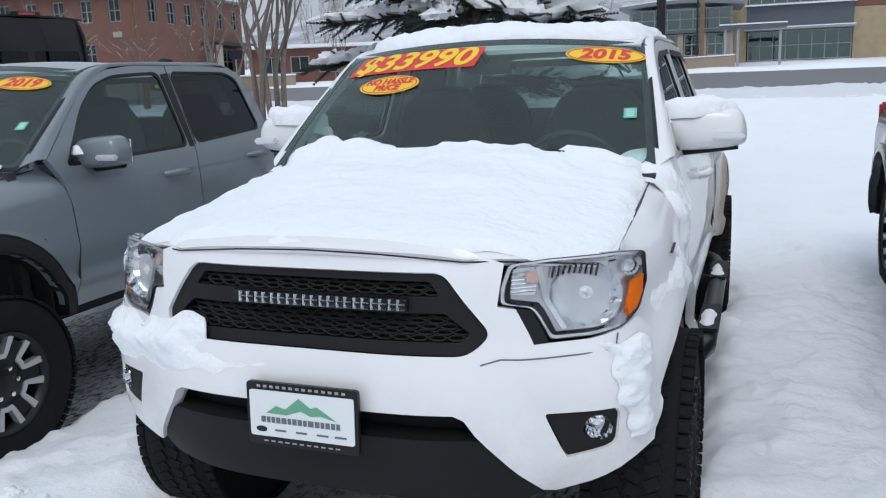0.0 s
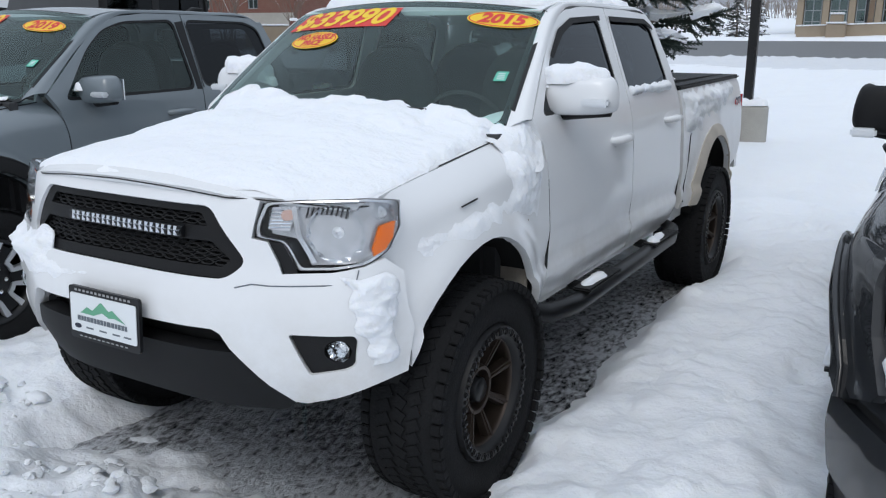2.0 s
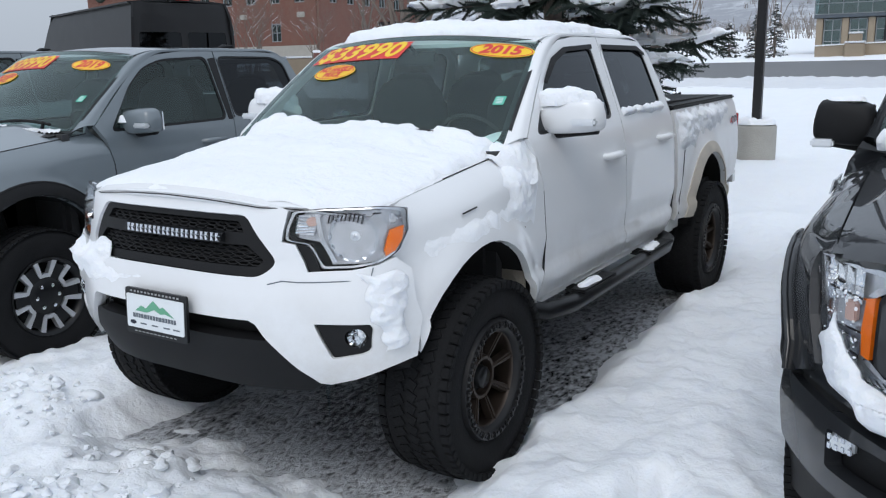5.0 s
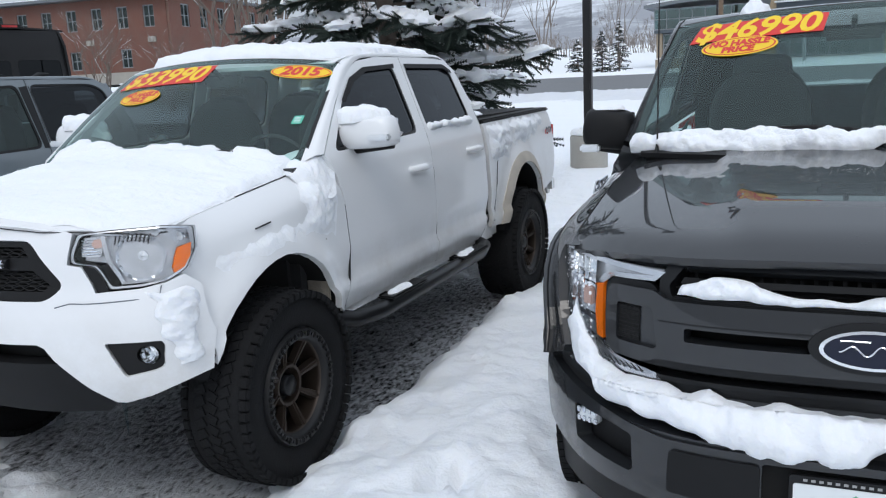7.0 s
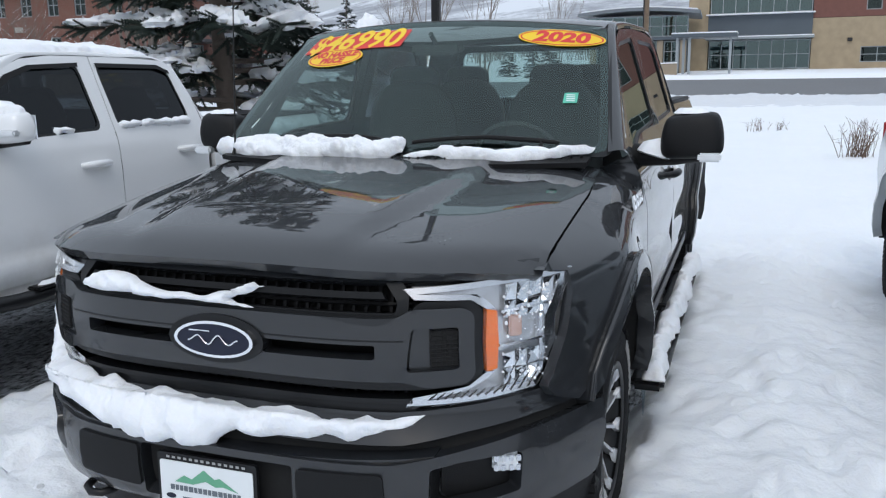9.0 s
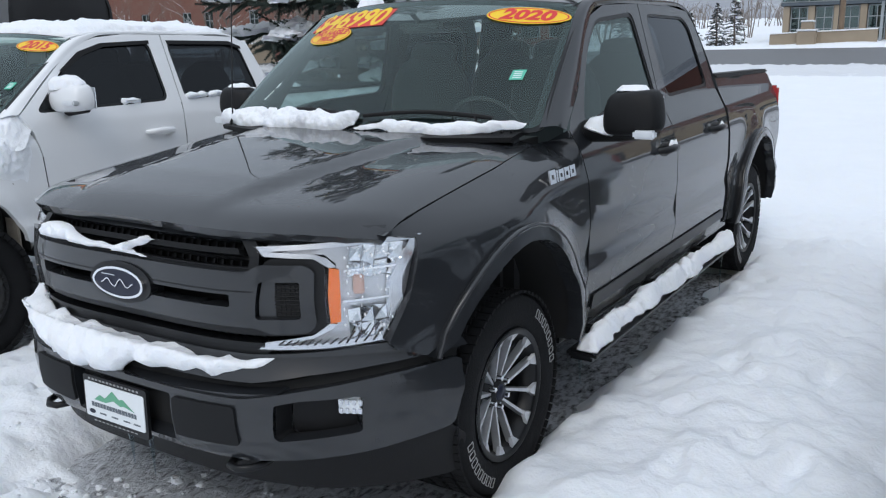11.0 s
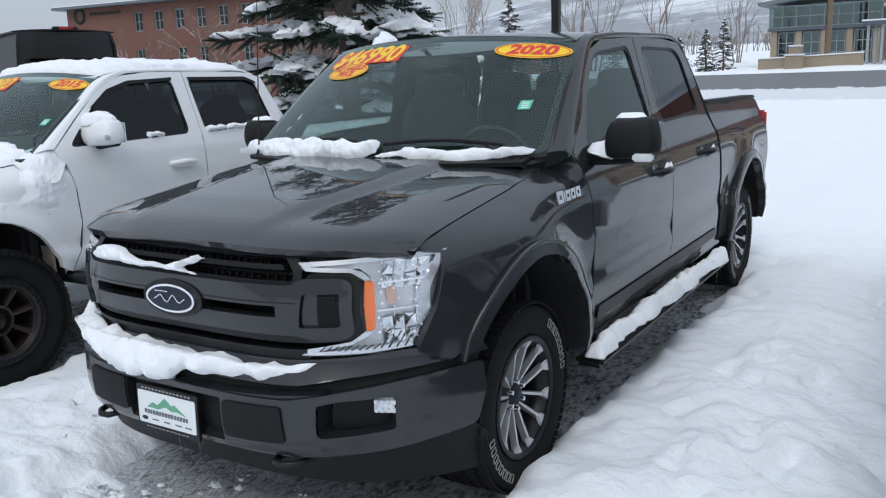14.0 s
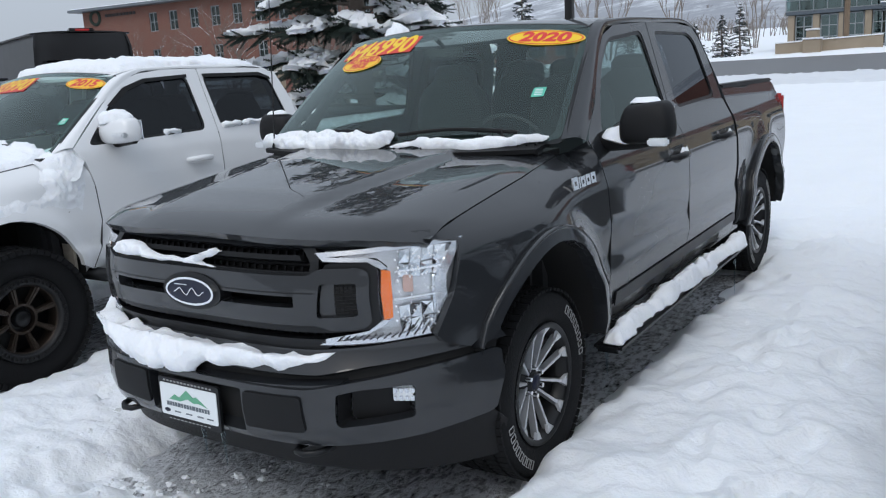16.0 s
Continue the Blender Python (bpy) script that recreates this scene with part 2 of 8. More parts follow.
class Geo:
    """Gathers simple solids into one mesh."""
    def __init__(self):
        self.v, self.f = [], []

    def add(self, verts, faces, m=None):
        k = len(self.v)
        self.v += [(m @ Vector(v)) if m else Vector(v) for v in verts]
        self.f += [tuple(i + k for i in f) for f in faces]
        return self

    def box(self, c, s, m=None, bevel=0.0):
        x, y, z = [v / 2 for v in s]
        b = min(bevel, 0.45 * min(s))
        vs, fs = [], []
        if not b:
            vs = [(c[0] + i * x, c[1] + j * y, c[2] + k * z) for i in (-1, 1) for j in (-1, 1) for k in (-1, 1)]
            fs = [(0, 1, 3, 2), (4, 6, 7, 5), (0, 4, 5, 1), (2, 3, 7, 6), (0, 2, 6, 4), (1, 5, 7, 3)]
            return self.add(vs, fs, m)
        bm = bmesh.new()
        bmesh.ops.create_cube(bm, size=1.0)
        bmesh.ops.scale(bm, vec=s, verts=bm.verts)
        bmesh.ops.bevel(bm, geom=bm.edges[:], offset=b, segments=2, affect="EDGES")
        bmesh.ops.translate(bm, vec=c, verts=bm.verts)
        bm.verts.index_update()
        vs = [v.co.copy() for v in bm.verts]
        fs = [tuple(v.index for v in f.verts) for f in bm.faces]
        bm.free()
        return self.add(vs, fs, m)

    def pillow(self, c, s, taper=0.0, n=20, m=12, e=0.55):
        """A rounded cushion that may grow narrower upwards."""
        pw = lambda v: math.copysign(abs(v) ** e, v)
        vs, fs = [], []
        for j in range(m + 1):
            b = -math.pi / 2 + math.pi * j / m
            for i in range(n):
                a = 2 * math.pi * i / n
                z = pw(math.sin(b))
                k = (1 - taper * max(0, z) ** 2) * pw(max(1e-6, math.cos(b)))
                vs.append((c[0] + s[0] / 2 * k * pw(math.cos(a)), c[1] + s[1] / 2 * pw(max(1e-6, math.cos(b))) * pw(math.sin(a)), c[2] + s[2] / 2 * z))
        for j in range(m):
            for i in range(n):
                fs.append((j * n + i, j * n + (i + 1) % n, (j + 1) * n + (i + 1) % n, (j + 1) * n + i))
        return self.add(vs, fs)

    def tube(self, pts, radius, sides=8, cap=True):
        pts = [Vector(p) for p in pts]
        rad = radius if isinstance(radius, (list, tuple)) else [radius] * len(pts)
        k = len(self.v)
        for i, p in enumerate(pts):
            d = (pts[min(i + 1, len(pts) - 1)] - pts[max(i - 1, 0)]).normalized()
            a = d.orthogonal().normalized() if abs(d.z) > 0.95 else d.cross(Vector((0, 0, 1))).normalized()
            b = d.cross(a)
            for j in range(sides):
                t = 2 * math.pi * j / sides
                self.v.append(p + (a * math.cos(t) + b * math.sin(t)) * rad[i])
        for i in range(len(pts) - 1):
            for j in range(sides):
                a, b = k + i * sides + j, k + i * sides + (j + 1) % sides
                self.f.append((a, b, b + sides, a + sides))
        if cap:
            self.f.append(tuple(k + j for j in range(sides))[::-1])
            self.f.append(tuple(k + (len(pts) - 1) * sides + j for j in range(sides)))
        return self

    def lathe(self, prof, n=48, axis="x", close=False, m=None):
        """prof: rows of (along the axis, radius)."""
        k, vs, fs = len(prof), [], []
        for j in range(n):
            t = 2 * math.pi * j / n
            for a, r in prof:
                vs.append((a, r * math.cos(t), r * math.sin(t)) if axis == "x" else (r * math.cos(t), r * math.sin(t), a))
        for j in range(n):
            for i in range(k if close else k - 1):
                a, b = j * k + i, j * k + (i + 1) % k
                c, d = ((j + 1) % n) * k + (i + 1) % k, ((j + 1) % n) * k + i
                fs.append((a, b, c, d))
        return self.add(vs, fs, m)

    def link(self, name, mat, parent=None, label="", flat=False):
        ob = link(name, self.v, self.f, mat, parent, label, len(self.f) if flat else 0)
        if not flat:
            ob.data.set_sharp_from_angle(angle=radians(61))
        return ob


def inside(p, poly):
    x, y = p[:, 0], p[:, 1]
    q = np.array(poly)
    r = np.zeros(len(p), bool)
    for (ax, ay), (bx, by) in zip(q, np.roll(q, -1, 0)):
        with np.errstate(divide="ignore", invalid="ignore"):
            c = ((ay > y) != (by > y)) & (x < (bx - ax) * (y - ay) / (by - ay) + ax)
        r ^= c
    return r


def edge_distance(p, polys):
    d = np.full(len(p), 1e9)
    for poly in polys:
        q = np.array(poly)
        for a, b in zip(q, np.roll(q, -1, 0)):
            ab = b - a
            t = np.clip(((p - a) @ ab) / max(ab @ ab, 1e-12), 0, 1)
            d = np.minimum(d, np.linalg.norm(p - a - t[:, None] * ab, axis=1))
    return d


def rounded(poly, r, k=4):
    """A polygon with its corners rounded by up to r (a number, or one for each corner)."""
    out, n = [], len(poly)
    for i in range(n):
        p, a, b = Vector(poly[i]), Vector(poly[i - 1]), Vector(poly[(i + 1) % n])
        rr = r[i] if isinstance(r, (list, tuple)) else r
        u, w = a - p, b - p
        d = min(rr, 0.45 * u.length, 0.45 * w.length)
        if d < 1e-4:
            out.append(tuple(p))
            continue
        s, e = p + u.normalized() * d, p + w.normalized() * d
        for j in range(k + 1):
            t = j / k
            out.append(tuple(s * (1 - t) ** 2 + p * 2 * t * (1 - t) + e * t ** 2))
    return out


def resampled(poly, step):
    out = []
    for a, b in zip(poly, poly[1:] + poly[:1]):
        a, b = Vector(a), Vector(b)
        n = max(1, math.ceil((b - a).length / step))
        out += [tuple(a.lerp(b, i / n)) for i in range(n)]
    return out


from mathutils import geometry


def planar(outer, holes, step):
    """Triangles of a region with holes, and its border loops."""
    loops = [resampled(list(map(tuple, q)), step) for q in (outer, *holes)]
    pts, edges = [], []
    for q in loops:
        k = len(pts)
        pts += q
        edges += [(k + i, k + (i + 1) % len(q)) for i in range(len(q))]
    o = np.array(loops[0])
    lo, hi = o.min(0), o.max(0)
    gx, gy = np.meshgrid(np.arange(lo[0] + step / 2, hi[0], step), np.arange(lo[1] + step / 2, hi[1], step))
    gx = gx + step * 0.5 * (np.arange(gx.shape[0]) % 2)[:, None]
    g = np.stack([gx.ravel(), gy.ravel()], 1)
    if len(g):
        keep = inside(g, loops[0])
        for h in loops[1:]:
            keep &= ~inside(g, h)
        g = g[keep]
    if len(g):
        g = g[edge_distance(g, loops) > step * 0.45]
    pts += [tuple(p) for p in g]
    v, _, f, _, _, _ = geometry.delaunay_2d_cdt([Vector(p) for p in pts], edges, [], 0, 1e-6)
    v = np.array([tuple(p) for p in v])
    f = np.array([tuple(q) for q in f if len(q) == 3])
    c = v[f].mean(1)
    keep = inside(c, loops[0])
    for h in loops[1:]:
        keep &= ~inside(c, h)
    return v, f[keep], loops


def sheet(name, outer, holes, surf, out, mat, parent=None, step=0.05, thick=0.012, label="", lift=0.0):
    """A panel: a region of a surface (u, v) -> place, with thickness inwards and crisp edges. out: a way that is roughly outwards."""
    v, f, _ = planar(outer, holes, step)
    p = np.array([tuple(surf(a, b)) for a, b in v])
    nrm = np.cross(p[f[:, 1]] - p[f[:, 0]], p[f[:, 2]] - p[f[:, 0]])
    if (nrm @ np.array(out)).sum() < 0:
        f, nrm = f[:, ::-1], -nrm
    vn = np.zeros_like(p)
    for i in range(3):
        np.add.at(vn, f[:, i], nrm)
    vn /= np.maximum(np.linalg.norm(vn, axis=1), 1e-9)[:, None]
    top, low = p + vn * lift, p + vn * (lift - thick)
    n = len(p)
    if not thick:
        return link(name, [*top], [tuple(q) for q in f], mat, parent, label)
    faces = [tuple(q) for q in f] + [tuple(q[::-1] + n) for q in f]
    verts = [*top, *low]
    count = {}
    for q in f:
        for a, b in ((q[0], q[1]), (q[1], q[2]), (q[2], q[0])):
            count[(a, b)] = 1
    rim = [(a, b) for a, b in count if (b, a) not in count]
    for a, b in rim:
        k = len(verts)
        verts += [top[a], top[b], low[b], low[a]]
        faces.append((k + 1, k, k + 3, k + 2))
    return link(name, verts, faces, mat, parent, label, len(rim))


def lump(x, y, s, seed=0.0):
    return noise.noise(Vector((x * s + seed, y * s - seed, seed * 1.7)))


def blanket(name, outer, surf, out, height, edge, parent=None, step=0.03, label="", seed=1.0, holes=(), rough=0.35, gain=None, category="snow", mat=None, ragged=0.03, fine=0.25, thin=False):
    """Snow that lies on a surface: thick inside, rounded and ragged at its border."""
    o = resampled(list(map(tuple, outer)), 0.025)
    q = []
    c = np.mean(np.array(o), 0)
    turn = sum(p[0] * r[1] - p[1] * r[0] for p, r in zip(o, o[1:] + o[:1]))
    for i, (a, b) in enumerate(o):
        p, r = o[i - 1], o[(i + 1) % len(o)]
        ty, tx = r[1] - p[1], r[0] - p[0]
        n = math.hypot(tx, ty) or 1
        w = ragged * (0.55 * lump(a, b, 7, seed) + 0.5 * lump(a, b, 17, seed + 3)) * (1 if turn > 0 else -1)
        q.append((a + ty / n * w, b - tx / n * w))
    v, f, loops = planar(q, holes, step)
    p = np.array([tuple(surf(a, b)) for a, b in v])
    nrm = np.cross(p[f[:, 1]] - p[f[:, 0]], p[f[:, 2]] - p[f[:, 0]])
    if (nrm @ np.array(out)).sum() < 0:
        f, nrm = f[:, ::-1], -nrm
    vn = np.zeros_like(p)
    for i in range(3):
        np.add.at(vn, f[:, i], nrm)
    vn /= np.maximum(np.linalg.norm(vn, axis=1), 1e-9)[:, None]
    d = edge_distance(v, loops)
    r = np.clip(d / edge, 0, 1)
    r = r * r * (3 - 2 * r) if thin else np.sqrt(np.maximum(0, 1 - (1 - r) ** 2))
    h = np.array([1 + rough * (lump(a, b, 3.1, seed) + 0.7 * lump(a, b, 8, seed + 5) + 0.45 * lump(a, b, 19, seed + 9) + fine * (lump(a, b, 41, seed + 2) + 0.6 * lump(a, b, 77, seed + 6))) for a, b in v])
    h += rough * 0.6 * np.array([abs(lump(a, b, 12, seed + 4)) - 0.2 for a, b in v])
    if gain:
        h *= np.array([gain(a, b) for a, b in v])
    top = p + vn * (height * r * np.maximum(0.12, h))[:, None]
    ob = link(name, [*top, *(p - vn * 0.004)], [tuple(a) for a in f] + [tuple(a[::-1] + len(p)) for a in f], mat or M["snow"])
    if parent:
        ob.matrix_world = parent.matrix_world
    return tagged(ob, label, category)


def lettering(text, size, mat, name, parent, surf, at, bold=0.0, shear=0.0, width=None, spacing=1.0, label="", out=None):
    """Flat letters laid on a surface (u, v) -> place, centred at a point of it."""
    cu = bpy.data.curves.new("letters", "FONT")
    cu.body, cu.size, cu.shear, cu.offset, cu.space_character = text, size, shear, bold, spacing
    cu.align_x, cu.align_y = "CENTER", "CENTER"
    cu.resolution_u = 3
    ob = new("letters", cu)
    me = bpy.data.meshes.new_from_object(ob)
    bpy.data.objects.remove(ob)
    xs = [v.co.x for v in me.vertices]
    k = width / (max(xs) - min(xs)) if width else 1.0
    mid = (max(xs) + min(xs)) / 2
    vs = [surf(at[0] + (v.co.x - mid) * k, at[1] + v.co.y) for v in me.vertices]
    fs = [tuple(p.vertices) for p in me.polygons]
    bpy.data.meshes.remove(me)
    return link(name, vs, fs, mat, parent, label)


# ---- pickups: shared bodywork ----
def table(rows):
    a = np.array(rows)
    return lambda z: float(np.interp(z, a[:, 0], a[:, 1]))


def arch(y0, z0, hw, h, low, n=16):
    """The rim of a wheel arch, from its rear foot over the top to its front foot."""
    a0 = math.asin(max(-1, min(1, (low - z0) / h)))
    return [(y0 + hw * math.cos(a0 + (math.pi - 2 * a0) * i / n), z0 + h * math.sin(a0 + (math.pi - 2 * a0) * i / n)) for i in range(n + 1)]


def side_surface(D):
    base, arches = table(D["wide"]), D["arches"]

    def x_of(y, z):
        x = base(z)
        if z > D["belt"]:
            x = base(D["belt"]) - (z - D["belt"]) * D["lean"]
        else:
            for y0, z0, hw, h, low in arches:
                e = math.hypot((y - y0) / hw, (z - z0) / h) if z > z0 else abs(y - y0) / hw
                if e > 0.9:
                    x += D["flare"] * math.exp(-(((e - 1) * 0.5) / 0.10) ** 2) * min(1, max(0, (D["belt"] - 0.05 - z) / 0.15))
        if y < D["taper"][0]:
            x -= D["taper"][1] * (D["taper"][0] - y) ** 2
        return x
    return x_of


def strip(name, lines, mat, parent, n=24, label=""):
    """A smooth skin through several polylines with as many points each."""
    def spline(q):
        q = [Vector(p) for p in q]
        out = []
        for i in range(len(q) - 1):
            a, b, c, d = q[max(i - 1, 0)], q[i], q[i + 1], q[min(i + 2, len(q) - 1)]
            for j in range(6):
                t = j / 6
                out.append(0.5 * ((2 * b) + (c - a) * t + (2 * a - 5 * b + 4 * c - d) * t * t + (3 * b - a - 3 * c + d) * t ** 3))
        return out + [q[-1]]
    rows = [spline(q) for q in lines]
    cols = [spline([r[i] for r in rows]) for i in range(len(rows[0]))]
    k = len(cols[0])
    vs = [p for c in cols for p in c]
    fs = [(i * k + j, i * k + j + 1, (i + 1) * k + j + 1, (i + 1) * k + j) for i in range(len(cols) - 1) for j in range(k - 1)]
    return link(name, vs, fs, mat, parent, label)


def ellipse(cx, cy, rx, ry, n=28, turn=0.0):
    return [(cx + rx * math.cos(2 * math.pi * i / n) * math.cos(turn) - ry * math.sin(2 * math.pi * i / n) * math.sin(turn),
             cy + rx * math.cos(2 * math.pi * i / n) * math.sin(turn) + ry * math.sin(2 * math.pi * i / n) * math.cos(turn)) for i in range(n)]


def windshield_surface(D):
    (bx, by, bz), (tx, ty, tz), sweep = D["wind_base"], D["wind_top"], D["sweep"]

    def s(u, v):
        k = 1 - u * u
        return Vector((u * (bx + (tx - bx) * v), by - sweep * k + (ty - by + 0.02 * k) * v, bz + 0.012 * k + (tz - bz + 0.03 * k) * v + 0.035 * v * (1 - v) * 4 * 0.5))
    return s


def body(t, D, paint, trim, side_glass, rear_glass):
    """Fenders, doors, cab, glass, bed and cabin of a pickup."""
    X = side_surface(D)
    belt = D["belt"]
    low = D["sill"]
    fa, ra = [arch(*a) for a in D["arches"]]
    ws = windshield_surface(D)
    for sg in (1, -1):
        surf = lambda y, z: Vector((sg * X(y, z), y, z))
        out = (sg, 0, 0)
        g = 0.004
        # fender
        fd = D["front_seam"]
        crown = [(y, D["hood_edge"](y)[1]) for y in np.linspace(D["fender_front"][-1][0], fd[0][0] - 0.03, 14)]
        fender = [(y - g, z) for y, z in fd] + [p for p in fa if p[1] >= (low - 0.001 if p[0] > 0 else D.get("flare_cut", low - 0.001))] + D["fender_front"] + crown[1:]
        def rolled(y, z):
            # the crown of the fender rolls in to the edge of the hood
            he, hz = D["hood_edge"](y)
            k = min(1, max(0, (z - hz + 0.13) / 0.13)) if y < 0.6 else 0
            x = X(y, z)
            return Vector((sg * (x + (he - x) * k ** 2.2), y, z))
        sheet("fender", fender, [], rolled, out, paint, t, 0.03, 0.03)
        # doors
        ms, rs = D["mid_seam"], D["rear_seam"]
        up_f, up_r = D["front_frame"], D["rear_frame"]
        front = [(y + g, z) for y, z in fd[::-1]] + up_f + [(y - g, z) for y, z in ms]
        rear = [(y + g, z) for y, z in ms[::-1]] + up_r + [(y - g, z) for y, z in rs]
        for nm, poly, win, gl in (("front_door", front, D["front_window"], side_glass), ("rear_door", rear, D["rear_window"], rear_glass)):
            win_pts = win
            win = rounded(win, 0.06)
            d = sheet(nm, poly, [win], surf, out, paint, t, 0.03, 0.03)
            if D.get("pillar_mat"):
                # black pillar trim beside the glass
                a, b = (win_pts[-2], win_pts[-1]) if nm == "front_door" else (win_pts[1], win_pts[0])
                k = 1 if nm == "front_door" else -1
                seam_y = ms[0][0] - 0.008 * k
                sheet("pillar_trim", [(a[0] + k * 0.006, a[1] - 0.02), (seam_y, a[1] - 0.01), (seam_y, b[1]), (b[0] + k * 0.006, b[1])], [], surf, out, D["pillar_mat"], d, 0.1, 0.004, lift=0.003)
            c = np.mean(np.array(win), 0)
            seal = [(c[0] + (a - c[0]) * 0.965, c[1] + (b - c[1]) * 0.93) for a, b in win]
            sheet("window_seal", win, [seal], surf, out, M["satin"], d, 0.06, 0.012, lift=-0.004)
            p = sheet("window", seal, [], surf, out, gl, d, 0.12, 0, lift=-0.010)
            p.visible_shadow = False
            hy, hz = D["handle_" + nm[:1]]
            hx = X(hy, hz)
            hd = Geo()
            hd.tube([(sg * (hx - 0.01), hy - 0.10, hz), (sg * (hx + 0.030), hy - 0.085, hz + 0.003), (sg * (hx + 0.040), hy, hz + 0.006), (sg * (hx + 0.030), hy + 0.085, hz + 0.003), (sg * (hx - 0.01), hy + 0.10, hz)], [0.014, 0.019, 0.021, 0.019, 0.014], 8)
            hd.link("handle", D.get("handle_mat", paint), d)
            cup = sheet("handle_cup", ellipse(hy, hz, 0.10, 0.036), [], surf, out, D.get("cup_mat", M["satin"]), d, 0.05, 0.004, lift=0.0015)
        # sunken black tubes put the shade of the door gaps into colour
        for q in (fd[2:], ms, rs):
            Geo().tube([surf(y, z) - Vector((sg * 0.006, 0, 0)) for y, z in q], 0.006, 5, False).link("door_shut_line", M["satin"], t)
        # pillar and roof rail between the doors and the glass
        er = D["rail"]
        inner = D["rail_in"]
        o1 = [(sg * a, b, c) for a, b, c in er]
        o3 = [(sg * X(y, z), y, z) for y, z in inner]
        o2 = [tuple((Vector(a) + Vector(b)) / 2 + Vector((sg * 0.012, 0, 0.012))) for a, b in zip(o1, o3)]
        strip("cab_rail", [o1, o2, o3], paint, t)
        # bed side
        bed = D["bed_top"] + D["bed_rear"] + [p for p in ra if p[1] >= low - 0.001] + D["bed_front"]
        sheet("bed_side", bed, [], surf, out, D.get("bed_mat", paint), t, 0.05, 0.03)
        # dark liners of the wheel wells
        for (y0, z0, hw, h, _), nm in zip(D["arches"], ("front", "rear")):
            a = arch(y0, z0, hw * 1.03, h * 1.04, low - 0.02, 14)
            vs = [(sg * (X(y, min(z, belt - 0.1)) - 0.012), y, z) for y, z in a] + [(sg * 0.45, y, z) for y, z in a]
            n = len(a)
            fs = [(i, i + 1, n + i + 1, n + i) for i in range(n - 1)] + [tuple(range(n, 2 * n))]
            link("wheel_well", vs, fs, M["void"], t)
            if D.get("flare_mat"):
                q = arch(y0, z0, hw, h, low - 0.01, 22)
                big = arch(y0, z0, hw + D["flare_w"], h + D["flare_w"], low - 0.01, 22)
                f2 = lambda y, z: Vector((sg * (X(y, z) + 0.002), y, z))
                cut = D.get("flare_cut", 0) if nm == "front" else 0
                q = [p for p in q if p[0] > y0 or p[1] > cut]
                big = [p for p in big if p[0] > y0 or p[1] > cut]
                Geo().tube([f2(y, z) + Vector((sg * 0.017, 0, 0)) for y, z in big], D.get("lip", 0.010), 8, False).link("flare_lip", D["flare_mat"], t)
                sheet("wheel_flare", big + q[::-1], [], f2, out, D["flare_mat"], t, 0.025, 0.06, lift=0.022)
        # sill
        r0, r1 = fd[-1][0], rs[0][0]
        y0, y1 = fa[0][0] + 0.02, ra[-1][0] - 0.02
        Geo().box((sg * (X(1.2, low) - 0.09), (y0 + y1) / 2, low + 0.02), (0.14, y1 - y0, 0.16), bevel=0.03).link("sill", M["void"] if D.get("dark_sill") else paint, t)
    # cab back, roof, windshield
    yr = D["cab_rear"]
    rz, rw = D["roof_z"], D["roof_half"]
    y0 = D["wind_top"][1] - 0.02
    roof_s = lambda x, y: Vector((x, y, rz + D["crown"] * (1 - (x / rw) ** 2) - 0.05 * max(0, (y0 + 0.28 - y) / 0.3) ** 2 - 0.06 * max(0, (y - yr + 0.42) / 0.3) ** 2))
    D["roof_s"] = roof_s
    sw = D["sweep"]
    front_edge = [(x, y0 - (sw - 0.02) * (1 - (x / rw) ** 2)) for x in np.linspace(-rw, rw, 13)]
    sheet("roof", front_edge + [(rw, yr - 0.12), (-rw, yr - 0.12)], [], roof_s, (0, 0, 1), paint, t, 0.08, 0.02)
    back = lambda x, z: Vector((x, yr - 0.12 + 0.16 * (rz - z) / (rz - belt), z))
    bw = X(yr, belt) - 0.02
    rear_win = rounded([(-0.55, belt + 0.12), (0.55, belt + 0.12), (0.48, rz - 0.09), (-0.48, rz - 0.09)], 0.05)
    sheet("cab_back", [(-bw, belt - 0.35), (bw, belt - 0.35), (bw, belt), (rw, rz - 0.05), (-rw, rz - 0.05), (-bw, belt)], [rear_win], back, (0, 1, 0), paint, t, 0.1, 0.03)
    p = sheet("rear_window", rear_win, [], back, (0, 1, 0), M["side"], t, 0.2, 0)
    p.visible_shadow = False
    full = [(-1, 0), (1, 0), (1, 1), (-1, 1)]
    shield = sheet("windshield", rounded(full, 0.06), [], ws, (0, -1, 0.6), M["wind"], t, 0.1, 0)
    shield.visible_shadow = False
    sheet("windshield_border", rounded([(-1.02, -0.02), (1.02, -0.02), (1.02, 1.02), (-1.02, 1.02)], 0.06), [rounded([(-0.965, 0.02), (0.965, 0.02), (0.965, 0.965), (-0.965, 0.965)], 0.08)], ws, (0, -1, 0.6), M["satin"], shield, 0.08, 0.004, lift=-0.005)
    # cowl
    (bx, by, bz) = D["wind_base"]
    cowl = lambda u, v: Vector((u * bx * 0.93, by - sw * (1 - u * u) - 0.12 * v, bz - 0.005 - 0.02 * v))
    c = sheet("cowl", [(-1, -0.3), (1, -0.3), (1, 1), (-1, 1)], [], cowl, (0, 0, 1), M["plastic"], t, 0.1, 0.02)
    slats = Geo()
    for i in range(44):
        u = -0.95 + 1.9 * i / 43
        a, b = cowl(u, 0.0), cowl(u, 0.45)
        slats.tube([a + Vector((0, 0, 0.004)), b + Vector((0.012, 0, 0.004))], 0.006, 5)
    slats.link("cowl_slats", M["plastic"], c)
